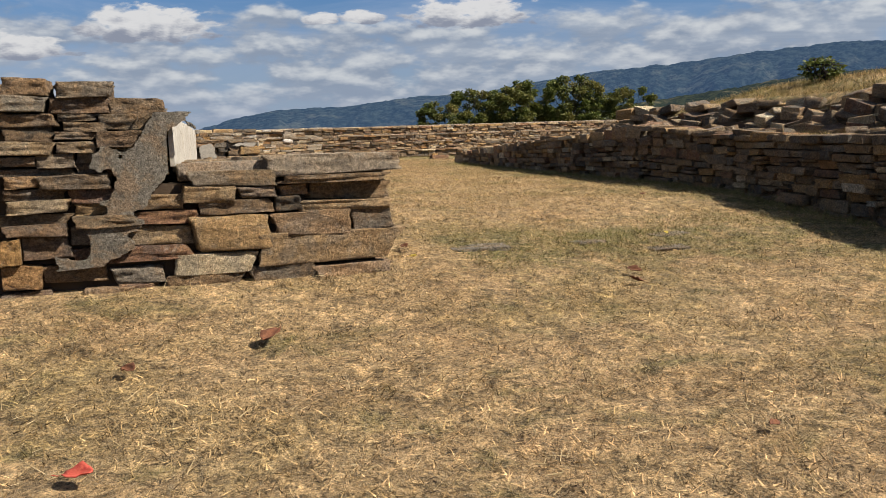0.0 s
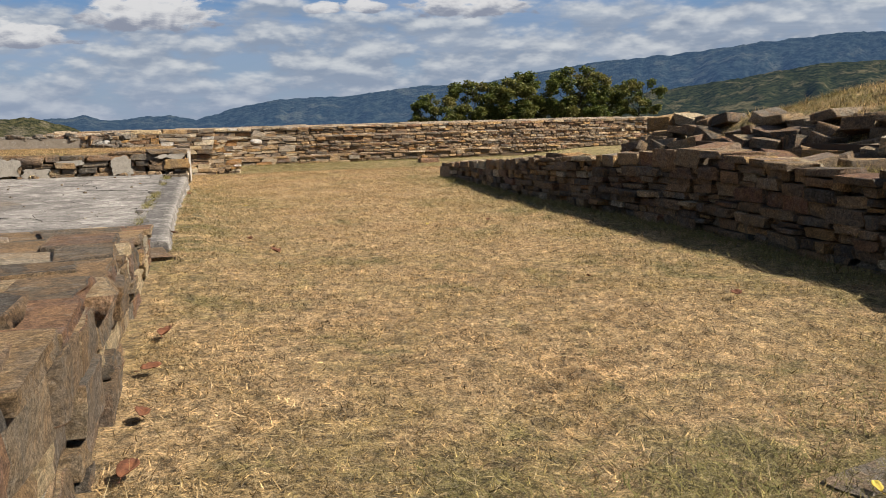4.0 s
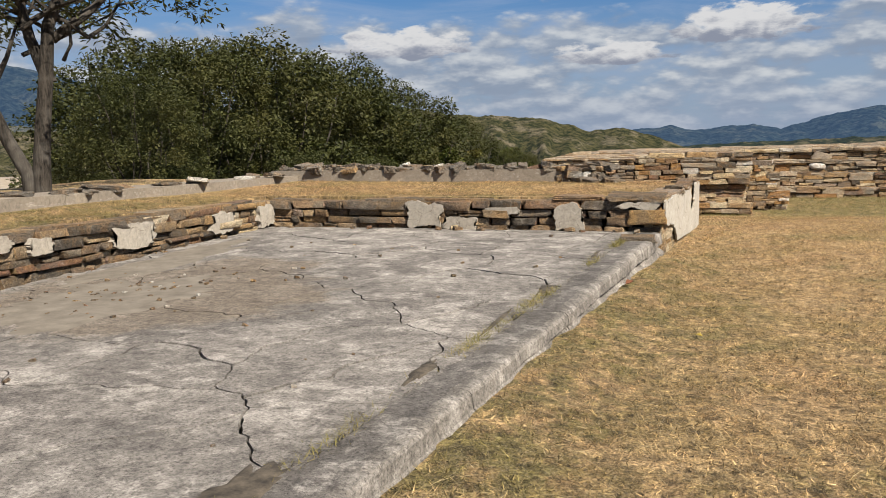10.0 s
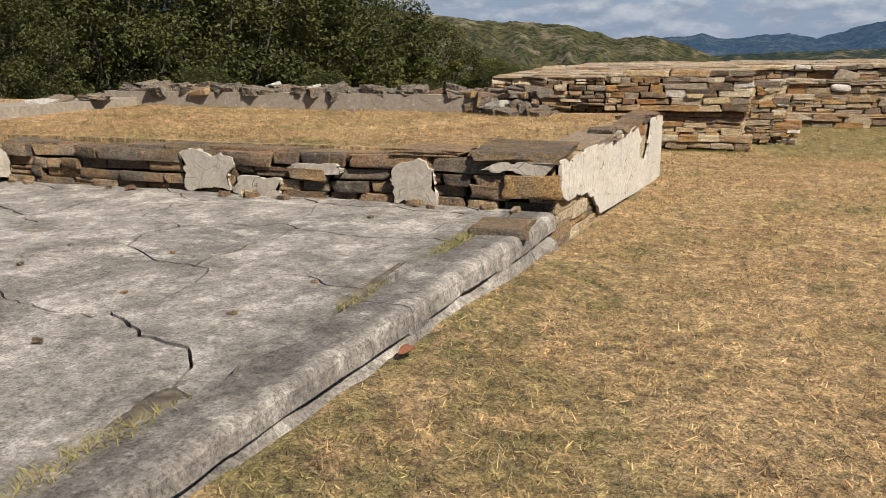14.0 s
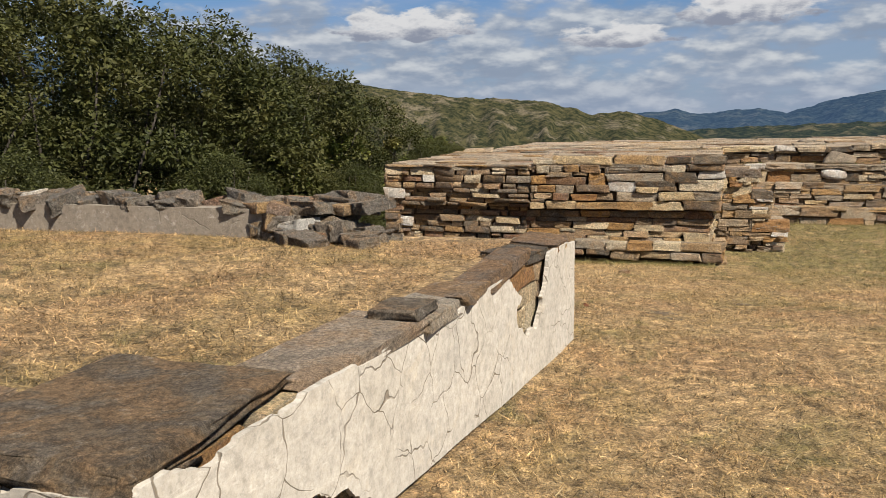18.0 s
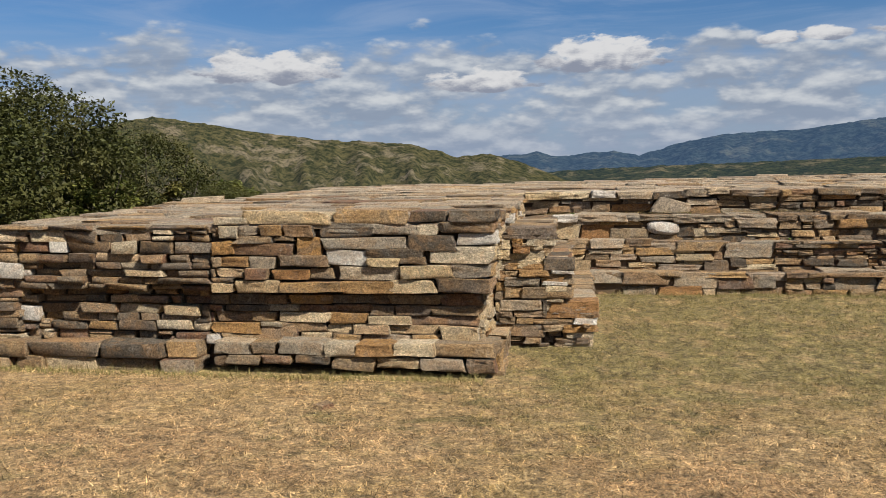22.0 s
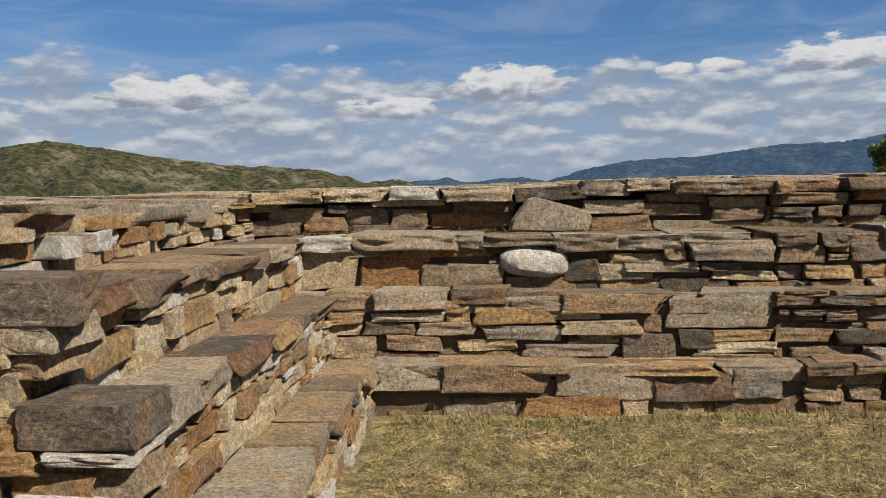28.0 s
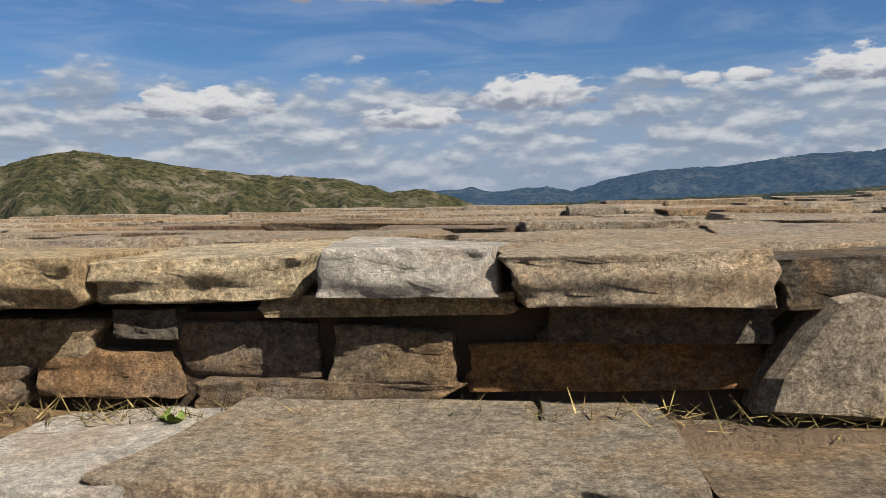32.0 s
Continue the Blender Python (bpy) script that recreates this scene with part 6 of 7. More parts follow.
def leaf_cloud(name, spots, count, size, spread, mat, seed, droop=0.2, slim=0.4):
    """Small bent leaves about the spots (centre, radius): two faces a leaf."""
    g = np.random.default_rng(seed)
    c = np.array([s[0] for s in spots])
    rad = np.array([s[1] for s in spots])
    w = rad ** 2
    idx = g.choice(len(spots), count, p=w / w.sum())
    d = g.normal(size=(count, 3))
    d /= np.linalg.norm(d, axis=1, keepdims=True)
    rr = g.uniform(0.25, 1.0, count) ** 0.5 * g.normal(1.0, spread, count)
    p = c[idx] + d * (rad[idx] * rr)[:, None] * (1, 1, 0.72)
    ax = d * 0.7 + g.normal(size=(count, 3)) * 0.8
    ax[:, 2] = ax[:, 2] * 0.5 - droop
    ax /= np.linalg.norm(ax, axis=1, keepdims=True)
    up = g.normal(size=(count, 3)) * 0.6 + (0, 0, 1)
    sd = np.cross(ax, up)
    sd /= np.maximum(np.linalg.norm(sd, axis=1, keepdims=True), 1e-6)
    L = size * g.uniform(0.6, 1.35, count)[:, None]
    W = L * slim
    nrm = np.cross(sd, ax)
    v = np.empty((count, 4, 3))
    v[:, 0] = p
    v[:, 1] = p + ax * L * 0.5 + sd * W * 0.5 + nrm * L * 0.1
    v[:, 2] = p + ax * L
    v[:, 3] = p + ax * L * 0.5 - sd * W * 0.5 + nrm * L * 0.1
    me = bpy.data.meshes.new(name)
    me.vertices.add(count * 4)
    me.vertices.foreach_set("co", v.ravel())
    me.loops.add(count * 6)
    base = (np.arange(count) * 4)[:, None]
    me.loops.foreach_set("vertex_index", (base + np.array([0, 1, 2, 0, 2, 3])).ravel().astype(np.int32))
    me.polygons.add(count * 2)
    me.polygons.foreach_set("loop_start", np.arange(count * 2, dtype=np.int32) * 3)
    me.polygons.foreach_set("loop_total", np.full(count * 2, 3, np.int32))
    me.update(calc_edges=True)
    me.materials.append(mat)
    return me


def tree(name, height, radius, crown_from, seed, leaves, size, mat, label, flat=0.6, slim=0.4, trunk_r=0.2, clumps=150, skirt=60):
    """A standing tree with its foot at the origin: trunk, limbs and a crown of leaf clumps."""
    r = random.Random(seed)
    top = new(name)
    bm = bmesh.new()
    fork = Vector((r.uniform(-0.3, 0.3), r.uniform(-0.3, 0.3), crown_from * 0.8))
    limb(bm, bent(Vector((0, 0, -0.3)), fork, 0.15, 5, r), trunk_r, trunk_r * 0.7, 9)
    spots = []
    span = height - crown_from

    def dome(a, q):
        return Vector((math.cos(a) * radius * q, math.sin(a) * radius * q, crown_from + span * (0.12 + 0.8 * math.sqrt(max(0.0, 1 - flat * 1.55 * q * q)) if flat * 1.55 * q * q < 1 else 0.12)))
    for i in range(7):
        a = 2 * math.pi * i / 7 + r.uniform(-0.3, 0.3)
        q = r.uniform(0.35, 0.9)
        end = dome(a, q)
        limb(bm, bent(fork - Vector((0, 0, r.uniform(0, 0.3 * crown_from))), end, 0.3, 6, r), trunk_r * 0.4, 0.02, 6)
    for i in range(clumps):
        a, q = r.uniform(0, 6.283), math.sqrt(r.random())
        p_ = dome(a, q)
        if i % 5 < 2:
            p_.z = crown_from + (p_.z - crown_from) * r.uniform(0.15, 0.85)
        else:
            p_ += Vector((r.gauss(0, 0.05), r.gauss(0, 0.05), r.uniform(-0.1, 0.05))) * radius
        spots.append((p_, radius * r.uniform(0.07, 0.17)))
    for i in range(skirt):
        a, q = r.uniform(0, 6.283), r.uniform(0.45, 1.0)
        spots.append((Vector((math.cos(a) * radius * q, math.sin(a) * radius * q, crown_from * 0.5 + span * r.uniform(0.0, 0.4))), radius * r.uniform(0.1, 0.18)))
    t = part("trunk", bm, BARK, top, smooth=True)
    link("crown", leaf_cloud("crown", [(np.array(s), k) for s, k in spots], leaves, size, 0.1, mat, seed, slim=slim), None, top)
    return tagged(top, label, "tree", "trees below the terrace")


base_trees = [tree("tree", 9.0, 3.9, 1.2, 40 + i, 40000, 0.145, LEAF, "dense dark-green feathery tree on the slope", slim=0.46, clumps=230, skirt=80) for i in range(3)]
spots = ((-10.6, 28.2, 3.55), (-12.2, 33.0, 4.85), (-12.6, 37.6, 5.55), (-12.0, 42.3, 5.35), (-10.6, 46.2, 4.45), (-8.8, 49.8, 2.95), (-6.6, 52.2, 1.15), (-16.5, 36.0, 5.45), (-16.5, 42.0, 5.85), (-15.0, 46.5, 5.25), (-13.5, 50.0, 4.05), (-8.2, 38.5, 1.10), (-8.6, 33.2, 0.90), (-7.0, 44.0, 0.50), (-6.8, 30.4, 0.20), (-5.4, 48.0, 0.10))
for i, (x, y, ztop) in enumerate(spots):
    b0 = base_trees[i % 3]
    foot = ground_z(x, y) - 0.1
    s = min(max(0.4, (ztop - foot) / 8.6), 1.5)
    m = pose(x, y, foot, 0, 0, 67 * i) @ Matrix.Diagonal((s * 0.9, s * 0.9, s, 1))
    if i < 3:
        b0.matrix_basis = m
    else:
        o = copy_thing(b0, pose(x, y, foot, 0, 0, 67 * i))
        o.scale = (s * 0.9, s * 0.9, s)

bushes = [tree("bush", 4.4, 3.0, 0.5, 70 + i, 9000, 0.24, BUSHLEAF, "broad-leaved bush with yellowing foliage beyond the wall", 0.5, 0.55, 0.1, 34, 14) for i in range(2)]
bspots = ((26.2, 72, 4.0, 0.85), (29.4, 73, 5.3, 1.0), (32.6, 72, 5.2, 1.05), (36.2, 74, 6.3, 1.1), (39.4, 72, 6.4, 1.1), (42.3, 73, 4.9, 0.9), (45.2, 71, 5.3, 0.8), (31.0, 74, 3.2, 1.0), (38.0, 75, 3.8, 1.0), (-20.0, 26.5, 1.75, 0.75), (-17.6, 24.2, 1.45, 0.65), (-23.0, 30.0, 1.9, 0.8), (-24.5, 27.5, 1.4, 0.8), (-9.5, 47.5, 1.75, 0.7), (-12.2, 48.5, 1.9, 0.7), (-6.8, 50.0, 1.5, 0.6))
for i, (x, y, ztop, s) in enumerate(bspots):
    b0 = bushes[i % 2]
    m = pose(x, y, ztop - 4.3 * s, 0, 0, 50 * i)
    if i < 2:
        b0.matrix_basis = m @ Matrix.Diagonal((s, s, s, 1))
    else:
        copy_thing(b0, m).scale = (s, s, s)


# the forked tree beside the low wall
def forked_tree(x, y, z):
    r = random.Random(12)
    top = empty("forked_tree", (x, y, z), "tall forked tree with thin feathery foliage behind the low wall", "tree")
    bm = bmesh.new()
    o = Vector((x, y, z))
    side = Vector((0.77, 0.64, 0))
    limb(bm, [o + side * a + Vector((0, 0, b)) for a, b in ((0.0, -0.3), (-0.05, 0.4), (-0.3, 0.95), (-0.5, 1.5), (-0.85, 2.3), (-1.35, 3.2), (-1.7, 4.2))], 0.135, 0.06, 9)
    limb(bm, [o + side * a + Vector((0, 0, b)) for a, b in ((0.12, -0.3), (0.16, 0.5), (0.22, 1.2), (0.32, 2.0), (0.4, 2.8), (0.8, 3.8), (1.2, 4.8))], 0.17, 0.07, 9)
    limb(bm, [o + side * a + Vector((0, 0.1, b)) for a, b in ((0.3, 1.9), (0.05, 2.6), (-0.1, 3.4), (0.0, 4.5))], 0.12, 0.05)
    limb(bm, [o + side * a + Vector((0, 0.1, b)) for a, b in ((0.38, 2.6), (0.9, 3.0), (1.6, 3.7), (2.4, 4.2))], 0.09, 0.03)
    limb(bm, [o + side * a + Vector((0, 0.1, b)) for a, b in ((-0.6, 1.7), (-0.3, 2.3), (-0.1, 2.9))], 0.06, 0.02)
    spots = []
    for i in range(34):
        a = r.uniform(0, 6.283)
        q = r.uniform(0.3, 1.0) * 3.6
        e = o + Vector((math.cos(a) * q, math.sin(a) * q, 3.8 - 0.04 * q * q + r.uniform(-0.7, 1.1)))
        s = o + side * r.choice((-1.4, -0.9, 0.6, 1.0, 0.0)) + Vector((0, 0, r.uniform(2.2, 3.4)))
        limb(bm, bent(s, e, 0.2, 5, r), 0.04, 0.008, 5)
        for k in range(3):
            spots.append((np.array(e + Vector((r.gauss(0, 0.4), r.gauss(0, 0.4), r.gauss(0, 0.2)))), r.uniform(0.2, 0.5)))
    adopt(part("trunk", bm, BARK, None, smooth=True), top)
    adopt(link("crown", leaf_cloud("crown", spots, 9000, 0.15, 0.25, LEAF, 5, slim=0.3)), top)


forked_tree(-7.2, 21.3, 0.75)

shrub = tree("shrub", 0.44, 0.32, 0.1, 90, 700, 0.09, BUSHLEAF, "small green shrub on the grassy mound", 0.5, 0.5, 0.02)
shrub.matrix_basis = pose(11.8, 12.2, ground_z(11.8, 12.2))


# ---- the far ball-court mound ----
def far_mound(x, y, yaw):
    m = empty("ruin_mound", (x, y, ground_z(x, y)), "pale sloping stone ruin across the field", "ruin")
    m.rotation_euler, m.scale = (0, 0, yaw), (1.25, 1.25, 1.2)
    bm = bmesh.new()
    for px_, w, h, d in ((0, 2.6, 1.5, 3.0), (3.4, 1.6, 1.1, 2.4)):
        q = [(px_ - w, -d), (px_ + w, -d), (px_ + w, d), (px_ - w, d)]
        t = [(px_ - w * 0.72, -d * 0.3), (px_ + w * 0.72, -d * 0.3), (px_ + w * 0.72, d * 0.5), (px_ - w * 0.72, d * 0.5)]
        lo = [bm.verts.new((a, b, -0.4)) for a, b in q]
        hi = [bm.verts.new((a, b, h)) for a, b in t]
        for i in range(4):
            bm.faces.new((lo[i], lo[(i + 1) % 4], hi[(i + 1) % 4], hi[i]))
        bm.faces.new(hi)
    part("body", bm, GREYP, m)
    for k in range(4):
        bm = slab(((-2.2 + k * 1.3, -2.4), (-1.8 + k * 1.3, -2.4), (-1.5 + k * 1.0, -0.9), (-1.7 + k * 1.0, -0.9)), lambda a, b: (b + 3) * 0.66, lambda a, b: (b + 3) * 0.7 + 0.06)
        part("rib", bm, CURBP, m)


far_mound(-42.5, 50.0, 0.85)

# ---- the room's dirt and small rubble ----
def dirt(name, cx, cy, rx_, ry_, zf, mat, label, seed):
    bm = bmesh.new()
    n, rings = 64, 5
    rows = []
    for j in range(1, rings + 1):
        row = []
        for i in range(n):
            t = 2 * math.pi * i / n
            k = (1 + 0.6 * noise.noise(Vector((math.cos(t) * 1.4, math.sin(t) * 1.4, seed))) + 0.4 * noise.noise(Vector((math.cos(t) * 4.5, math.sin(t) * 4.5, seed)))) * j / rings
            x, y = cx + rx_ * k * math.cos(t), cy + ry_ * k * math.sin(t)
            row.append(bm.verts.new((x, y, zf(x, y) + (0.007 * (1 - (j / rings) ** 2) + (0.004 if j < rings else -0.012)))))
        rows.append(row)
    mid = bm.verts.new((cx, cy, zf(cx, cy) + 0.011))
    for i in range(n):
        bm.faces.new((mid, rows[0][i], rows[0][(i + 1) % n]))
        for a, b in zip(rows, rows[1:]):
            bm.faces.new((a[i], b[i], b[(i + 1) % n], a[(i + 1) % n]))
    return tagged(part(name, bm, mat, None, smooth=True), label, "dirt", kind="structure")


dirt("dirt_patch", -1.5, 16.3, 0.95, 1.1, floor_z, DIRT, "film of brown dirt washed over the plaster floor", 3.0)
dirt("dirt_patch", -2.3, 18.3, 0.45, 1.6, floor_z, DIRT, "brown dirt along the foot of the room wall", 8.0)
for x, y, a, b, sd in ((3.78, 27.45, 0.16, 0.1, 1.0), (4.48, 28.22, 0.1, 0.07, 2.0), (3.84, 27.2, 0.1, 0.06, 4.0)):
    dirt("scorched_spot", x, y, a, b, ground_z, SOIL, "small dark bare spot in the dry lawn", sd)

for yy, rx_, ry_, sd in ((19.3, 0.025, 0.3, 17.0), (17.4, 0.06, 0.25, 11.0), (16.1, 0.025, 0.4, 19.0), (14.8, 0.05, 0.25, 12.0), (13.0, 0.12, 0.36, 14.0), (12.2, 0.09, 0.2, 15.0)):
    dirt("broken_patch", curb_x(yy) - 0.4, yy, rx_, ry_, floor_z, BLACKEARTH, "broken strip of dark earth showing through the floor's edge", sd)
gravel = Masonry(floor, "pebble")
for i in range(130):
    x, y = (rng.normal(-1.5, 0.5), rng.normal(16.6, 0.7)) if i < 85 else (rng.uniform(-2.7, 2.0), rng.uniform(11, 21.3))
    if -2.75 < x < 2.0:
        s = rng.uniform(0.012, 0.035)
        gravel.add(pick(((DARK, 4), (SCHIST, 3), (QUARTZ, 1))), (x, y, floor_z(x, y) + s * 0.25), (s * 1.3, s, s * 0.7), rng.uniform(0, 3), 0.2)
for i in range(26):
    x, y = (rng.uniform(-2.8, 2.6), 21.3 + rng.normal(0, 0.05)) if i % 2 else (-2.72 + rng.normal(0, 0.05), rng.uniform(13, 21))
    s = rng.uniform(0.03, 0.1)
    gravel.add(pick(((DARK, 3), (SCHIST, 3), (BUFF, 1))), (x, y, floor_z(x, y) + s * 0.2), (s * 1.3, s, s * 0.6), rng.uniform(0, 3), 0.2)
gravel.finish()

for i, (x, y, a, b, z) in enumerate(((4.75, 37.1, 0.5, 0.1, 0.955), (5.7, 37.16, 0.6, 0.09, 0.965), (6.9, 37.14, 0.45, 0.12, 0.965), (7.6, 37.1, 0.4, 0.12, 0.97), (5.5, 36.76, 0.7, 0.07, 0.585), (6.6, 36.75, 0.6, 0.07, 0.6), (5.6, 36.5, 0.5, 0.08, 0.2), (6.7, 36.5, 0.6, 0.08, 0.205), (4.75, 36.3, 0.12, 0.5, 0.6))):
    dirt("ledge_earth", x, y, a, b, lambda px_, py_, z=z: z - 0.022 + 0.012 * noise.noise(Vector((px_ * 9, py_ * 9, 3))), EARTH, "dry brown earth lying on the wall's ledge", 40.0 + i)

# ---- stones and leaves lying on the lawn ----
def lone_stone(x, y, size, mat, label, sink=0.3, seed=0):
    me = stone_mesh("loose_stone", HIGH, 0.25, 0.15, mat)
    ob = tagged(new("loose_stone", me), label, "stone", "loose stones on the lawn")
    ob.matrix_basis = Matrix.LocRotScale(Vector((x, y, ground_z(x, y) + size[2] * (0.5 - sink))), Euler((0, 0, seed)), Vector(size))


for i, (x, y, w, d, h) in enumerate(((2.42, 5.93, 0.46, 0.26, 0.05), (4.07, 5.81, 0.36, 0.2, 0.05), (4.42, 6.27, 0.36, 0.16, 0.05), (3.47, 6.09, 0.3, 0.15, 0.05))):
    lone_stone(x, y, (w, d, h), RUBBLE, "flat grey-brown stone sunk flush into the dry lawn", 0.72, 0.1 * i)
for i, (x, y, w, d, h) in enumerate(((12.4, 34.6, 0.75, 0.5, 0.22), (1.15, 25.0, 0.3, 0.22, 0.12), (3.05, 30.9, 0.14, 0.1, 0.05))):
    lone_stone(x, y, (w, d, h), SCHIST, "loose brown stone lying in the dry grass", 0.25, 0.5 * i)


def fallen_leaf(x, y, L, mat, label, seed, zf=ground_z):
    r = random.Random(seed)
    bm = bmesh.new()
    rows = []
    for i in range(7):
        t = i / 6
        w = L * 0.34 * math.sin(math.pi * (0.06 + 0.9 * t)) ** 0.8
        curl = L * (0.35 * (t - 0.4) ** 2 + 0.1)
        rows.append([bm.verts.new((w * k * 0.9, L * (t - 0.5), curl + abs(k) * w * r.uniform(0.3, 0.8))) for k in (-1, -0.5, 0, 0.5, 1)])
    for a, b in zip(rows, rows[1:]):
        for k in range(4):
            bm.faces.new((a[k], a[k + 1], b[k + 1], b[k]))
    ob = part("fallen_leaf", bm, mat, None, smooth=True)
    stalk = bmesh.new()
    limb(stalk, [Vector((0, -L * 0.5, L * 0.15)), Vector((0.005, -L * 0.7, L * 0.1)), Vector((0.01, -L * 0.85, L * 0.16))], 0.002, 0.0015, 5)
    st = part("stalk", stalk, mat, ob)
    ob.modifiers.new("thickness", "SOLIDIFY").thickness = 0.002
    ob.matrix_basis = pose(x, y, zf(x, y) + 0.03, r.uniform(-12, 12), r.uniform(-20, 20), r.uniform(0, 360))
    tagged(ob, label, "leaf", "leaves on the lawn")


BROWN = "curled dead brown leaf on the dry lawn"
for i, (x, y, L) in enumerate(((0.6, 4.3, 0.17), (3.2, 4.95, 0.11), (2.25, 2.5, 0.06), (3.05, 4.7, 0.1), (-0.1, 4.0, 0.1), (2.04, 8.86, 0.13), (1.86, 7.0, 0.12), (5.6, 8.5, 0.12), (1.83, 5.9, 0.1), (3.09, 11.89, 0.15), (2.98, 12.85, 0.1), (5.09, 9.55, 0.06), (2.24, 13.02, 0.1), (5.89, 13.38, 0.07), (2.6, 19.48, 0.12), (3.08, 27.43, 0.06), (3.12, 12.12, 0.08), (2.7, 18.6, 0.1), (1.9, 7.6, 0.1), (1.95, 8.2, 0.1))):
    fallen_leaf(x, y, L, DEADLEAF, BROWN, i)
fallen_leaf(-0.25, 2.92, 0.12, REDLEAF, "bright red fallen petal on the dry lawn", 31)
for i, (x, y) in enumerate(((5.09, 13.33), (3.4, 16.8), (1.8, 5.62), (4.3, 6.16))):
    fallen_leaf(x, y, 0.06, YELLOWLEAF, "small yellow leaf on the dry lawn", 40 + i)


# ---- dry grass blades ----
def blade_patch(name, pts, zs, length, width, label, seed, lie=0.35):
    g = np.random.default_rng(seed)
    n = len(pts)
    a = g.uniform(0, 2 * np.pi, n)
    lift = np.abs(g.normal(lie, 0.28, n)).clip(0.03, 1.3)
    L = length * g.uniform(0.45, 1.6, n)
    dv = np.stack([np.cos(a) * np.cos(lift), np.sin(a) * np.cos(lift), np.sin(lift)], 1)
    sd = np.stack([-np.sin(a), np.cos(a), g.normal(0, 0.4, n)], 1)
    W = width * g.uniform(0.6, 1.4, n)
    base = np.column_stack([pts, zs + g.uniform(-0.004, 0.012, n)])
    v = np.empty((n, 3, 3))
    v[:, 0] = base - sd * W[:, None] / 2
    v[:, 1] = base + sd * W[:, None] / 2
    v[:, 2] = base + dv * L[:, None]
    me = bpy.data.meshes.new(name)
    me.vertices.add(n * 3)
    me.vertices.foreach_set("co", v.ravel())
    me.loops.add(n * 3)
    me.loops.foreach_set("vertex_index", np.arange(n * 3, dtype=np.int32))
    me.polygons.add(n)
    me.polygons.foreach_set("loop_start", np.arange(n, dtype=np.int32) * 3)
    me.polygons.foreach_set("loop_total", np.full(n, 3, np.int32))
    me.update(calc_edges=True)
    return tagged(link(name, me, BLADES), label, "grass", kind="stuff")


GX, GY = np.arange(-8, 20.01, 0.25), np.arange(-3, 40.01, 0.25)
GZ = np.array([[ground_z(x, y) for x in GX] for y in GY])


def ground_at(p):
    fx, fy = (p[:, 0] - GX[0]) / 0.25, (p[:, 1] - GY[0]) / 0.25
    i, j = np.clip(fx.astype(int), 0, len(GX) - 2), np.clip(fy.astype(int), 0, len(GY) - 2)
    u, w = fx - i, fy - j
    return (GZ[j, i] * (1 - u) + GZ[j, i + 1] * u) * (1 - w) + (GZ[j + 1, i] * (1 - u) + GZ[j + 1, i + 1] * u) * w


def open_lawn(p):
    x, y = p[:, 0], p[:, 1]
    left = np.interp(y, (-3, 5.3, 5.45, 11.2, 11.3, 21.5, 26.2, 26.4, 32.2, 33.4, 33.5, 36.4), (-6, -4, 1.64, 2.07, 2.1, 2.9, 3.2, -1.0, -1.5, 4.35, 5.3, 5.3))
    rwx = np.interp(y, (2, 6, 8.8, 11.5, 14, 16.8, 22.2, 22.4), (5.6, 6.62, 7.15, 7.55, 7.72, 7.92, 8.7, 30))
    plat_hit = (y > 32.15) & (x < 4.35)
    return (x > left) & (x < rwx - 0.02) & (y < 36.35) & ~plat_hit


gg = np.random.default_rng(99)
LINE_Y = (0, 3, 6, 8, 12, 16, 20, 24, 28, 32, 35.7)
LINE_X = (0, 1.6, 2.84, 3.5, 3.8, 4.1, 4.3, 5.0, 5.5, 5.97, 5.6)
cand = np.column_stack([gg.uniform(-5, 14, 3600000), gg.uniform(-0.5, 36.4, 3600000)])
off = np.abs(cand[:, 0] - np.interp(cand[:, 1], LINE_Y, LINE_X))
clump = np.array([[noise.noise(Vector((x * 1.7, y * 1.7, 0))) + 0.6 * noise.noise(Vector((x * 4.5, y * 4.5, 6))) for x in GX] for y in GY])
ci, cj = ((cand[:, 0] - GX[0]) / 0.25).astype(int), ((cand[:, 1] - GY[0]) / 0.25).astype(int)
thick = np.clip(0.8 + 0.7 * clump[cj, ci], 0.25, 1.3)
keep = (gg.random(len(cand)) < 0.5 * thick * np.interp(off, (0, 2.6, 5, 9), (1.0, 1.0, 0.75, 0.4))) & open_lawn(cand)
lp = cand[keep]
blade_patch("lawn_grass", lp, ground_at(lp), 0.04, 0.0048, "short dry straw-coloured grass, mown and matted", 1)
stray = lp[gg.random(len(lp)) < 0.085]
strawy = blade_patch("straw", stray, ground_at(stray) + 0.014, 0.075, 0.0028, "loose pale cut straw lying on the lawn", 2, 0.1)
strawy.data.materials[0] = STRAW

tp = np.column_stack([gg.uniform(-4.4, 3.0, 330000), gg.uniform(11.5, 25.7, 330000)])
tp = tp[((tp[:, 1] > 21.75) & (tp[:, 0] < np.interp(tp[:, 1], (21.4, 26.2), (2.55, 2.8)))) | (tp[:, 0] < -3.1)]
blade_patch("terrace_grass", tp, np.array([terrace_z(x, y) for x, y in tp]), 0.042, 0.0034, "dry grass on the terrace", 3, 0.35)
rp = np.column_stack([gg.uniform(6.9, 14, 120000), gg.uniform(4.5, 24, 120000)])
rp = rp[rp[:, 0] > np.interp(rp[:, 1], (2, 6, 8.8, 11.5, 14, 16.8, 22.2, 24), (5.6, 6.62, 7.15, 7.55, 7.72, 7.92, 8.7, 9)) + 0.5]
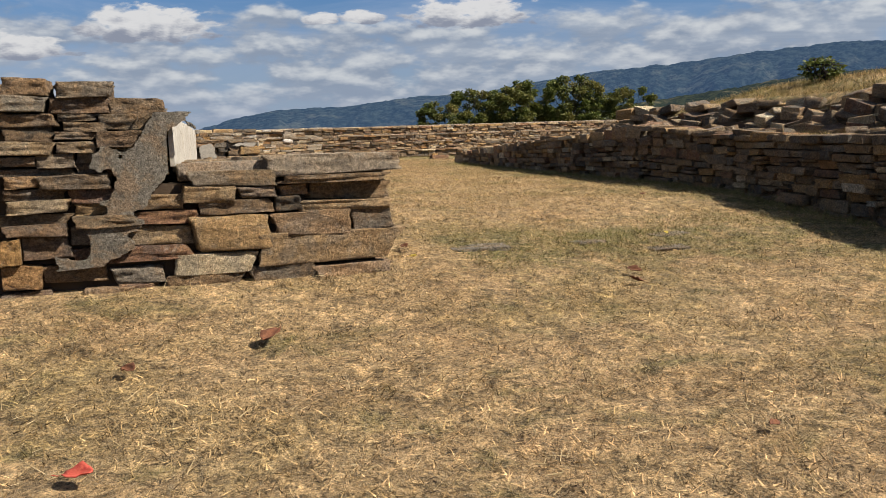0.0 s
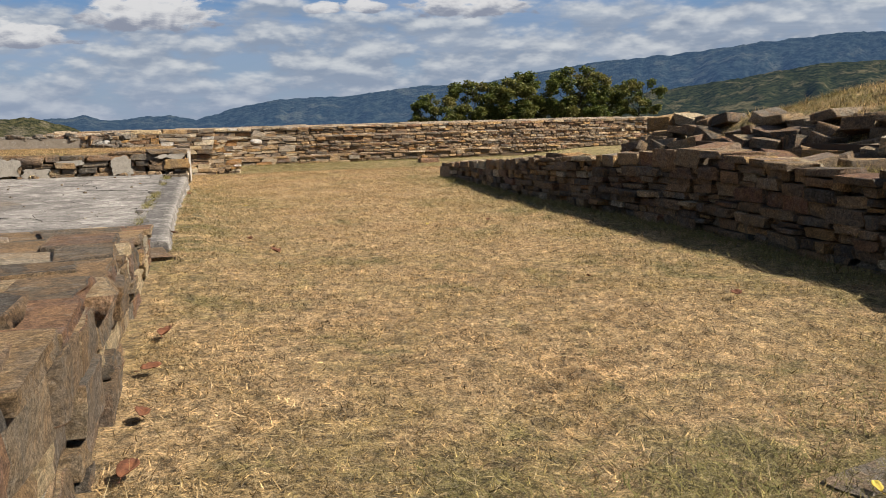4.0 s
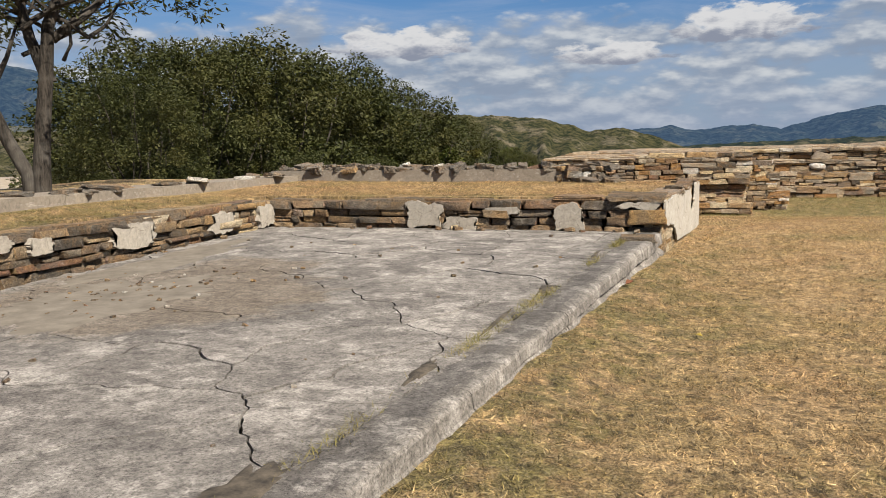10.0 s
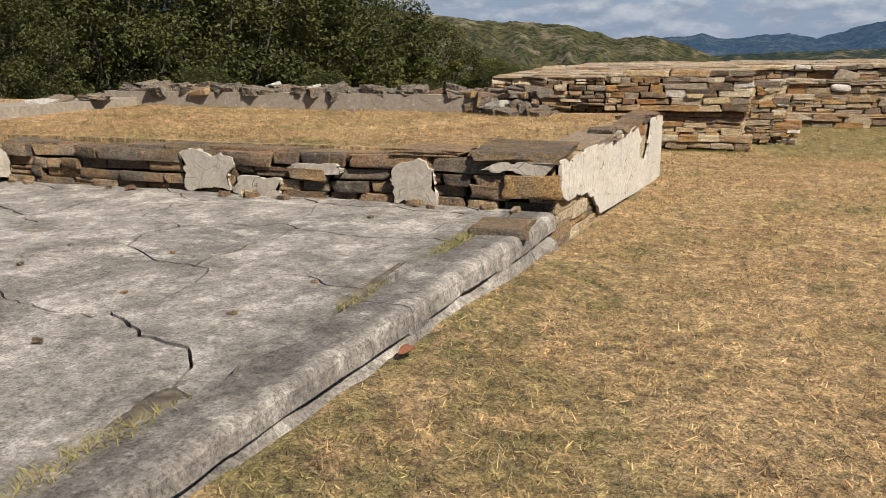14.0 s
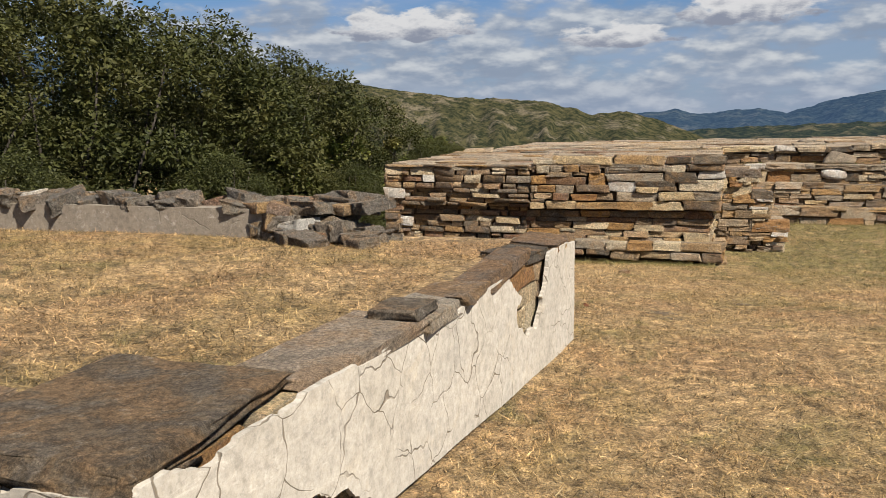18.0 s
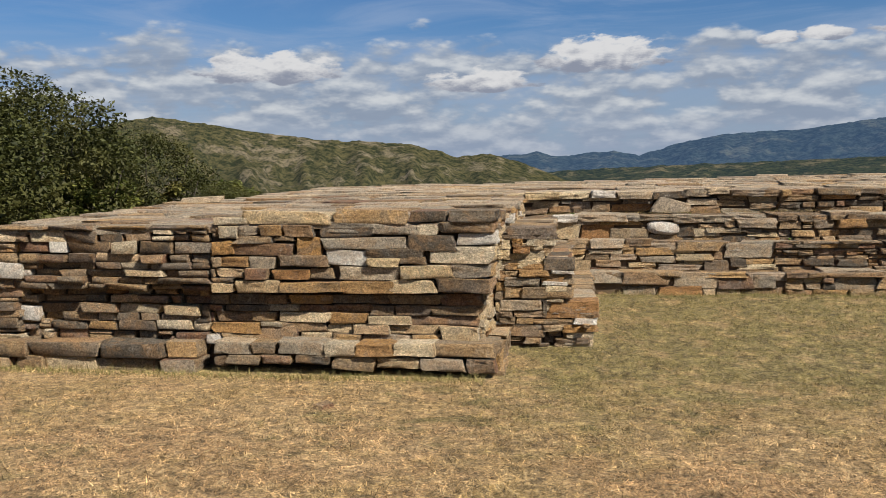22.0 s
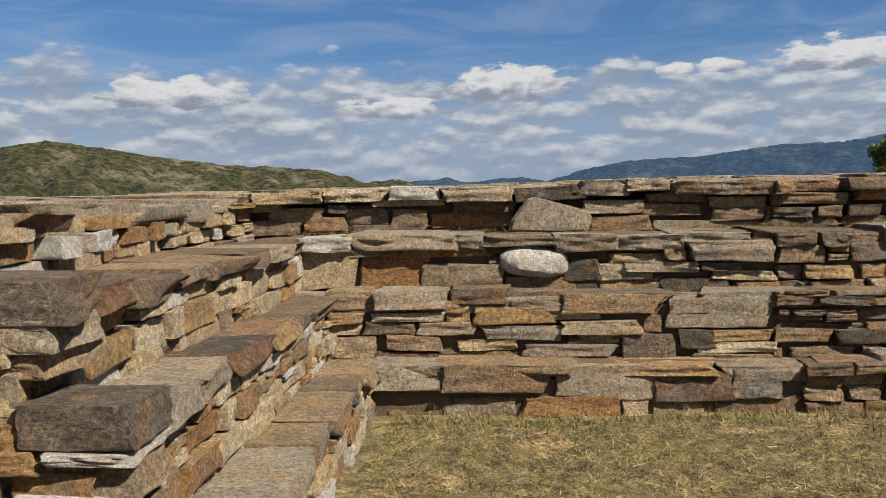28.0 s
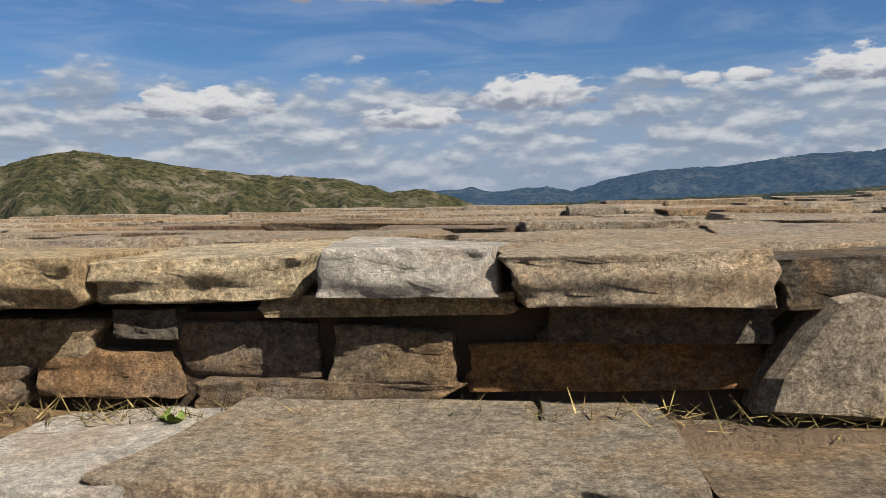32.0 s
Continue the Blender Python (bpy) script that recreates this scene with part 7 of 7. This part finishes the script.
blade_patch("bank_grass", rp, ground_at(rp), 0.1, 0.007, "longer dry grass on the bank and mound", 4, 0.6)
GREENB = plain_noise("green_grass", (0.0976, 0.0976, 0.0243), (0.231, 0.182, 0.073), 9.0)
# green tufts at the walls' feet
fy = gg.uniform(6, 22, 9000)
fp = np.column_stack([np.interp(fy, (6, 8.8, 11.5, 14, 16.8, 22.2), (6.62, 7.15, 7.55, 7.72, 7.92, 8.7)) - np.abs(gg.normal(0.12, 0.2, 9000)) - 0.03, fy])
bx = gg.uniform(5.3, 20, 5000)
fp = np.concatenate([fp, np.column_stack([bx, 36.3 - np.abs(gg.normal(0, 0.1, 5000))])])
px4 = gg.uniform(-1, 4.2, 3000)
fp = np.concatenate([fp, np.column_stack([px4, 32.2 - np.abs(gg.normal(0, 0.12, 3000))])])
tufts = blade_patch("foot_grass", fp, ground_at(np.clip(fp, (-7.9, -2.9), (19.9, 39.9))), 0.07, 0.005, "greener grass along the foot of the walls", 5, 0.8)
tufts.data.materials[0] = GREENB

bk = gg.uniform(2.2, 6.2, 9000)
bp = np.column_stack([bk, 5.8 + 0.25 * (bk - 2.2) + gg.normal(0, 0.3, 9000)])
bp = bp[gg.random(9000) < np.clip(0.5 + 1.3 * np.sin(bp[:, 0] * 2.1) * np.cos(bp[:, 1] * 3.0), 0.1, 1)]
bank = blade_patch("bank_tufts", bp, ground_at(bp), 0.055, 0.004, "olive grass tufts on the low bank", 7, 0.55)
bank.data.materials[0] = GREENB
# grass rooted in the joint between the floor and its curb
jy = gg.uniform(12.2, 21.2, 9000)
jy = jy[gg.random(9000) < np.clip(0.25 + 1.2 * np.sin(jy * 2.7) * np.sin(jy * 1.1 + 1.0), 0.02, 1.0)]
jp = np.column_stack([np.interp(jy, (10.2, 11.3, 15.6, 20.2, 21.5), (2.03, 2.11, 2.36, 2.75, 2.83)) - 0.34 + gg.normal(0, 0.035, len(jy)), jy])
joint = blade_patch("joint_grass", jp, np.array([floor_z(x, y) for x, y in jp]) - 0.01, 0.05, 0.004, "dry and green grass rooted in the floor's joint", 8, 0.5)
joint.data.materials[0] = GREENB
# weeds and straw in the wall's crevices
wx = gg.uniform(4.4, 9, 1500)
wp = np.column_stack([wx, 37.24 + gg.normal(0, 0.04, 1500)])
weeds = blade_patch("crevice_straw", wp, np.full(1500, 0.945) + 0.008 * (wx - 4.5), 0.06, 0.003, "dry straw caught in the wall's ledge", 6, 0.3)


def weed(x, y, z, seed):
    r = random.Random(seed)
    bm = bmesh.new()
    for i in range(7):
        a = r.uniform(0, 6.283)
        d = Vector((math.cos(a), math.sin(a), r.uniform(0.5, 1.3))).normalized()
        sd = Vector((-math.sin(a), math.cos(a), 0))
        L, W = r.uniform(0.025, 0.05), r.uniform(0.008, 0.014)
        o = Vector((r.gauss(0, 0.006), r.gauss(0, 0.006), 0))
        v = [bm.verts.new(o), bm.verts.new(o + d * L * 0.5 + sd * W), bm.verts.new(o + d * L + Vector((0, 0, -0.004))), bm.verts.new(o + d * L * 0.5 - sd * W)]
        bm.faces.new(v)
    ob = part("weed", bm, WEEDLEAF, None)
    ob.location = (x, y, z)
    tagged(ob, "small green weed rooted between wall stones", "weed", "weeds in the wall")


WEEDLEAF = plain_noise("weed_leaf", (0.073, 0.122, 0.0182), (0.134, 0.182, 0.0426), 60.0)
for i, (x, y, z) in enumerate(((4.93, 37.2, 0.95), (4.9, 37.22, 0.95), (5.45, 37.23, 0.95), (5.6, 36.84, 0.56), (6.6, 37.2, 0.95), (7.9, 36.83, 0.6))):
    weed(x, y, z, i)
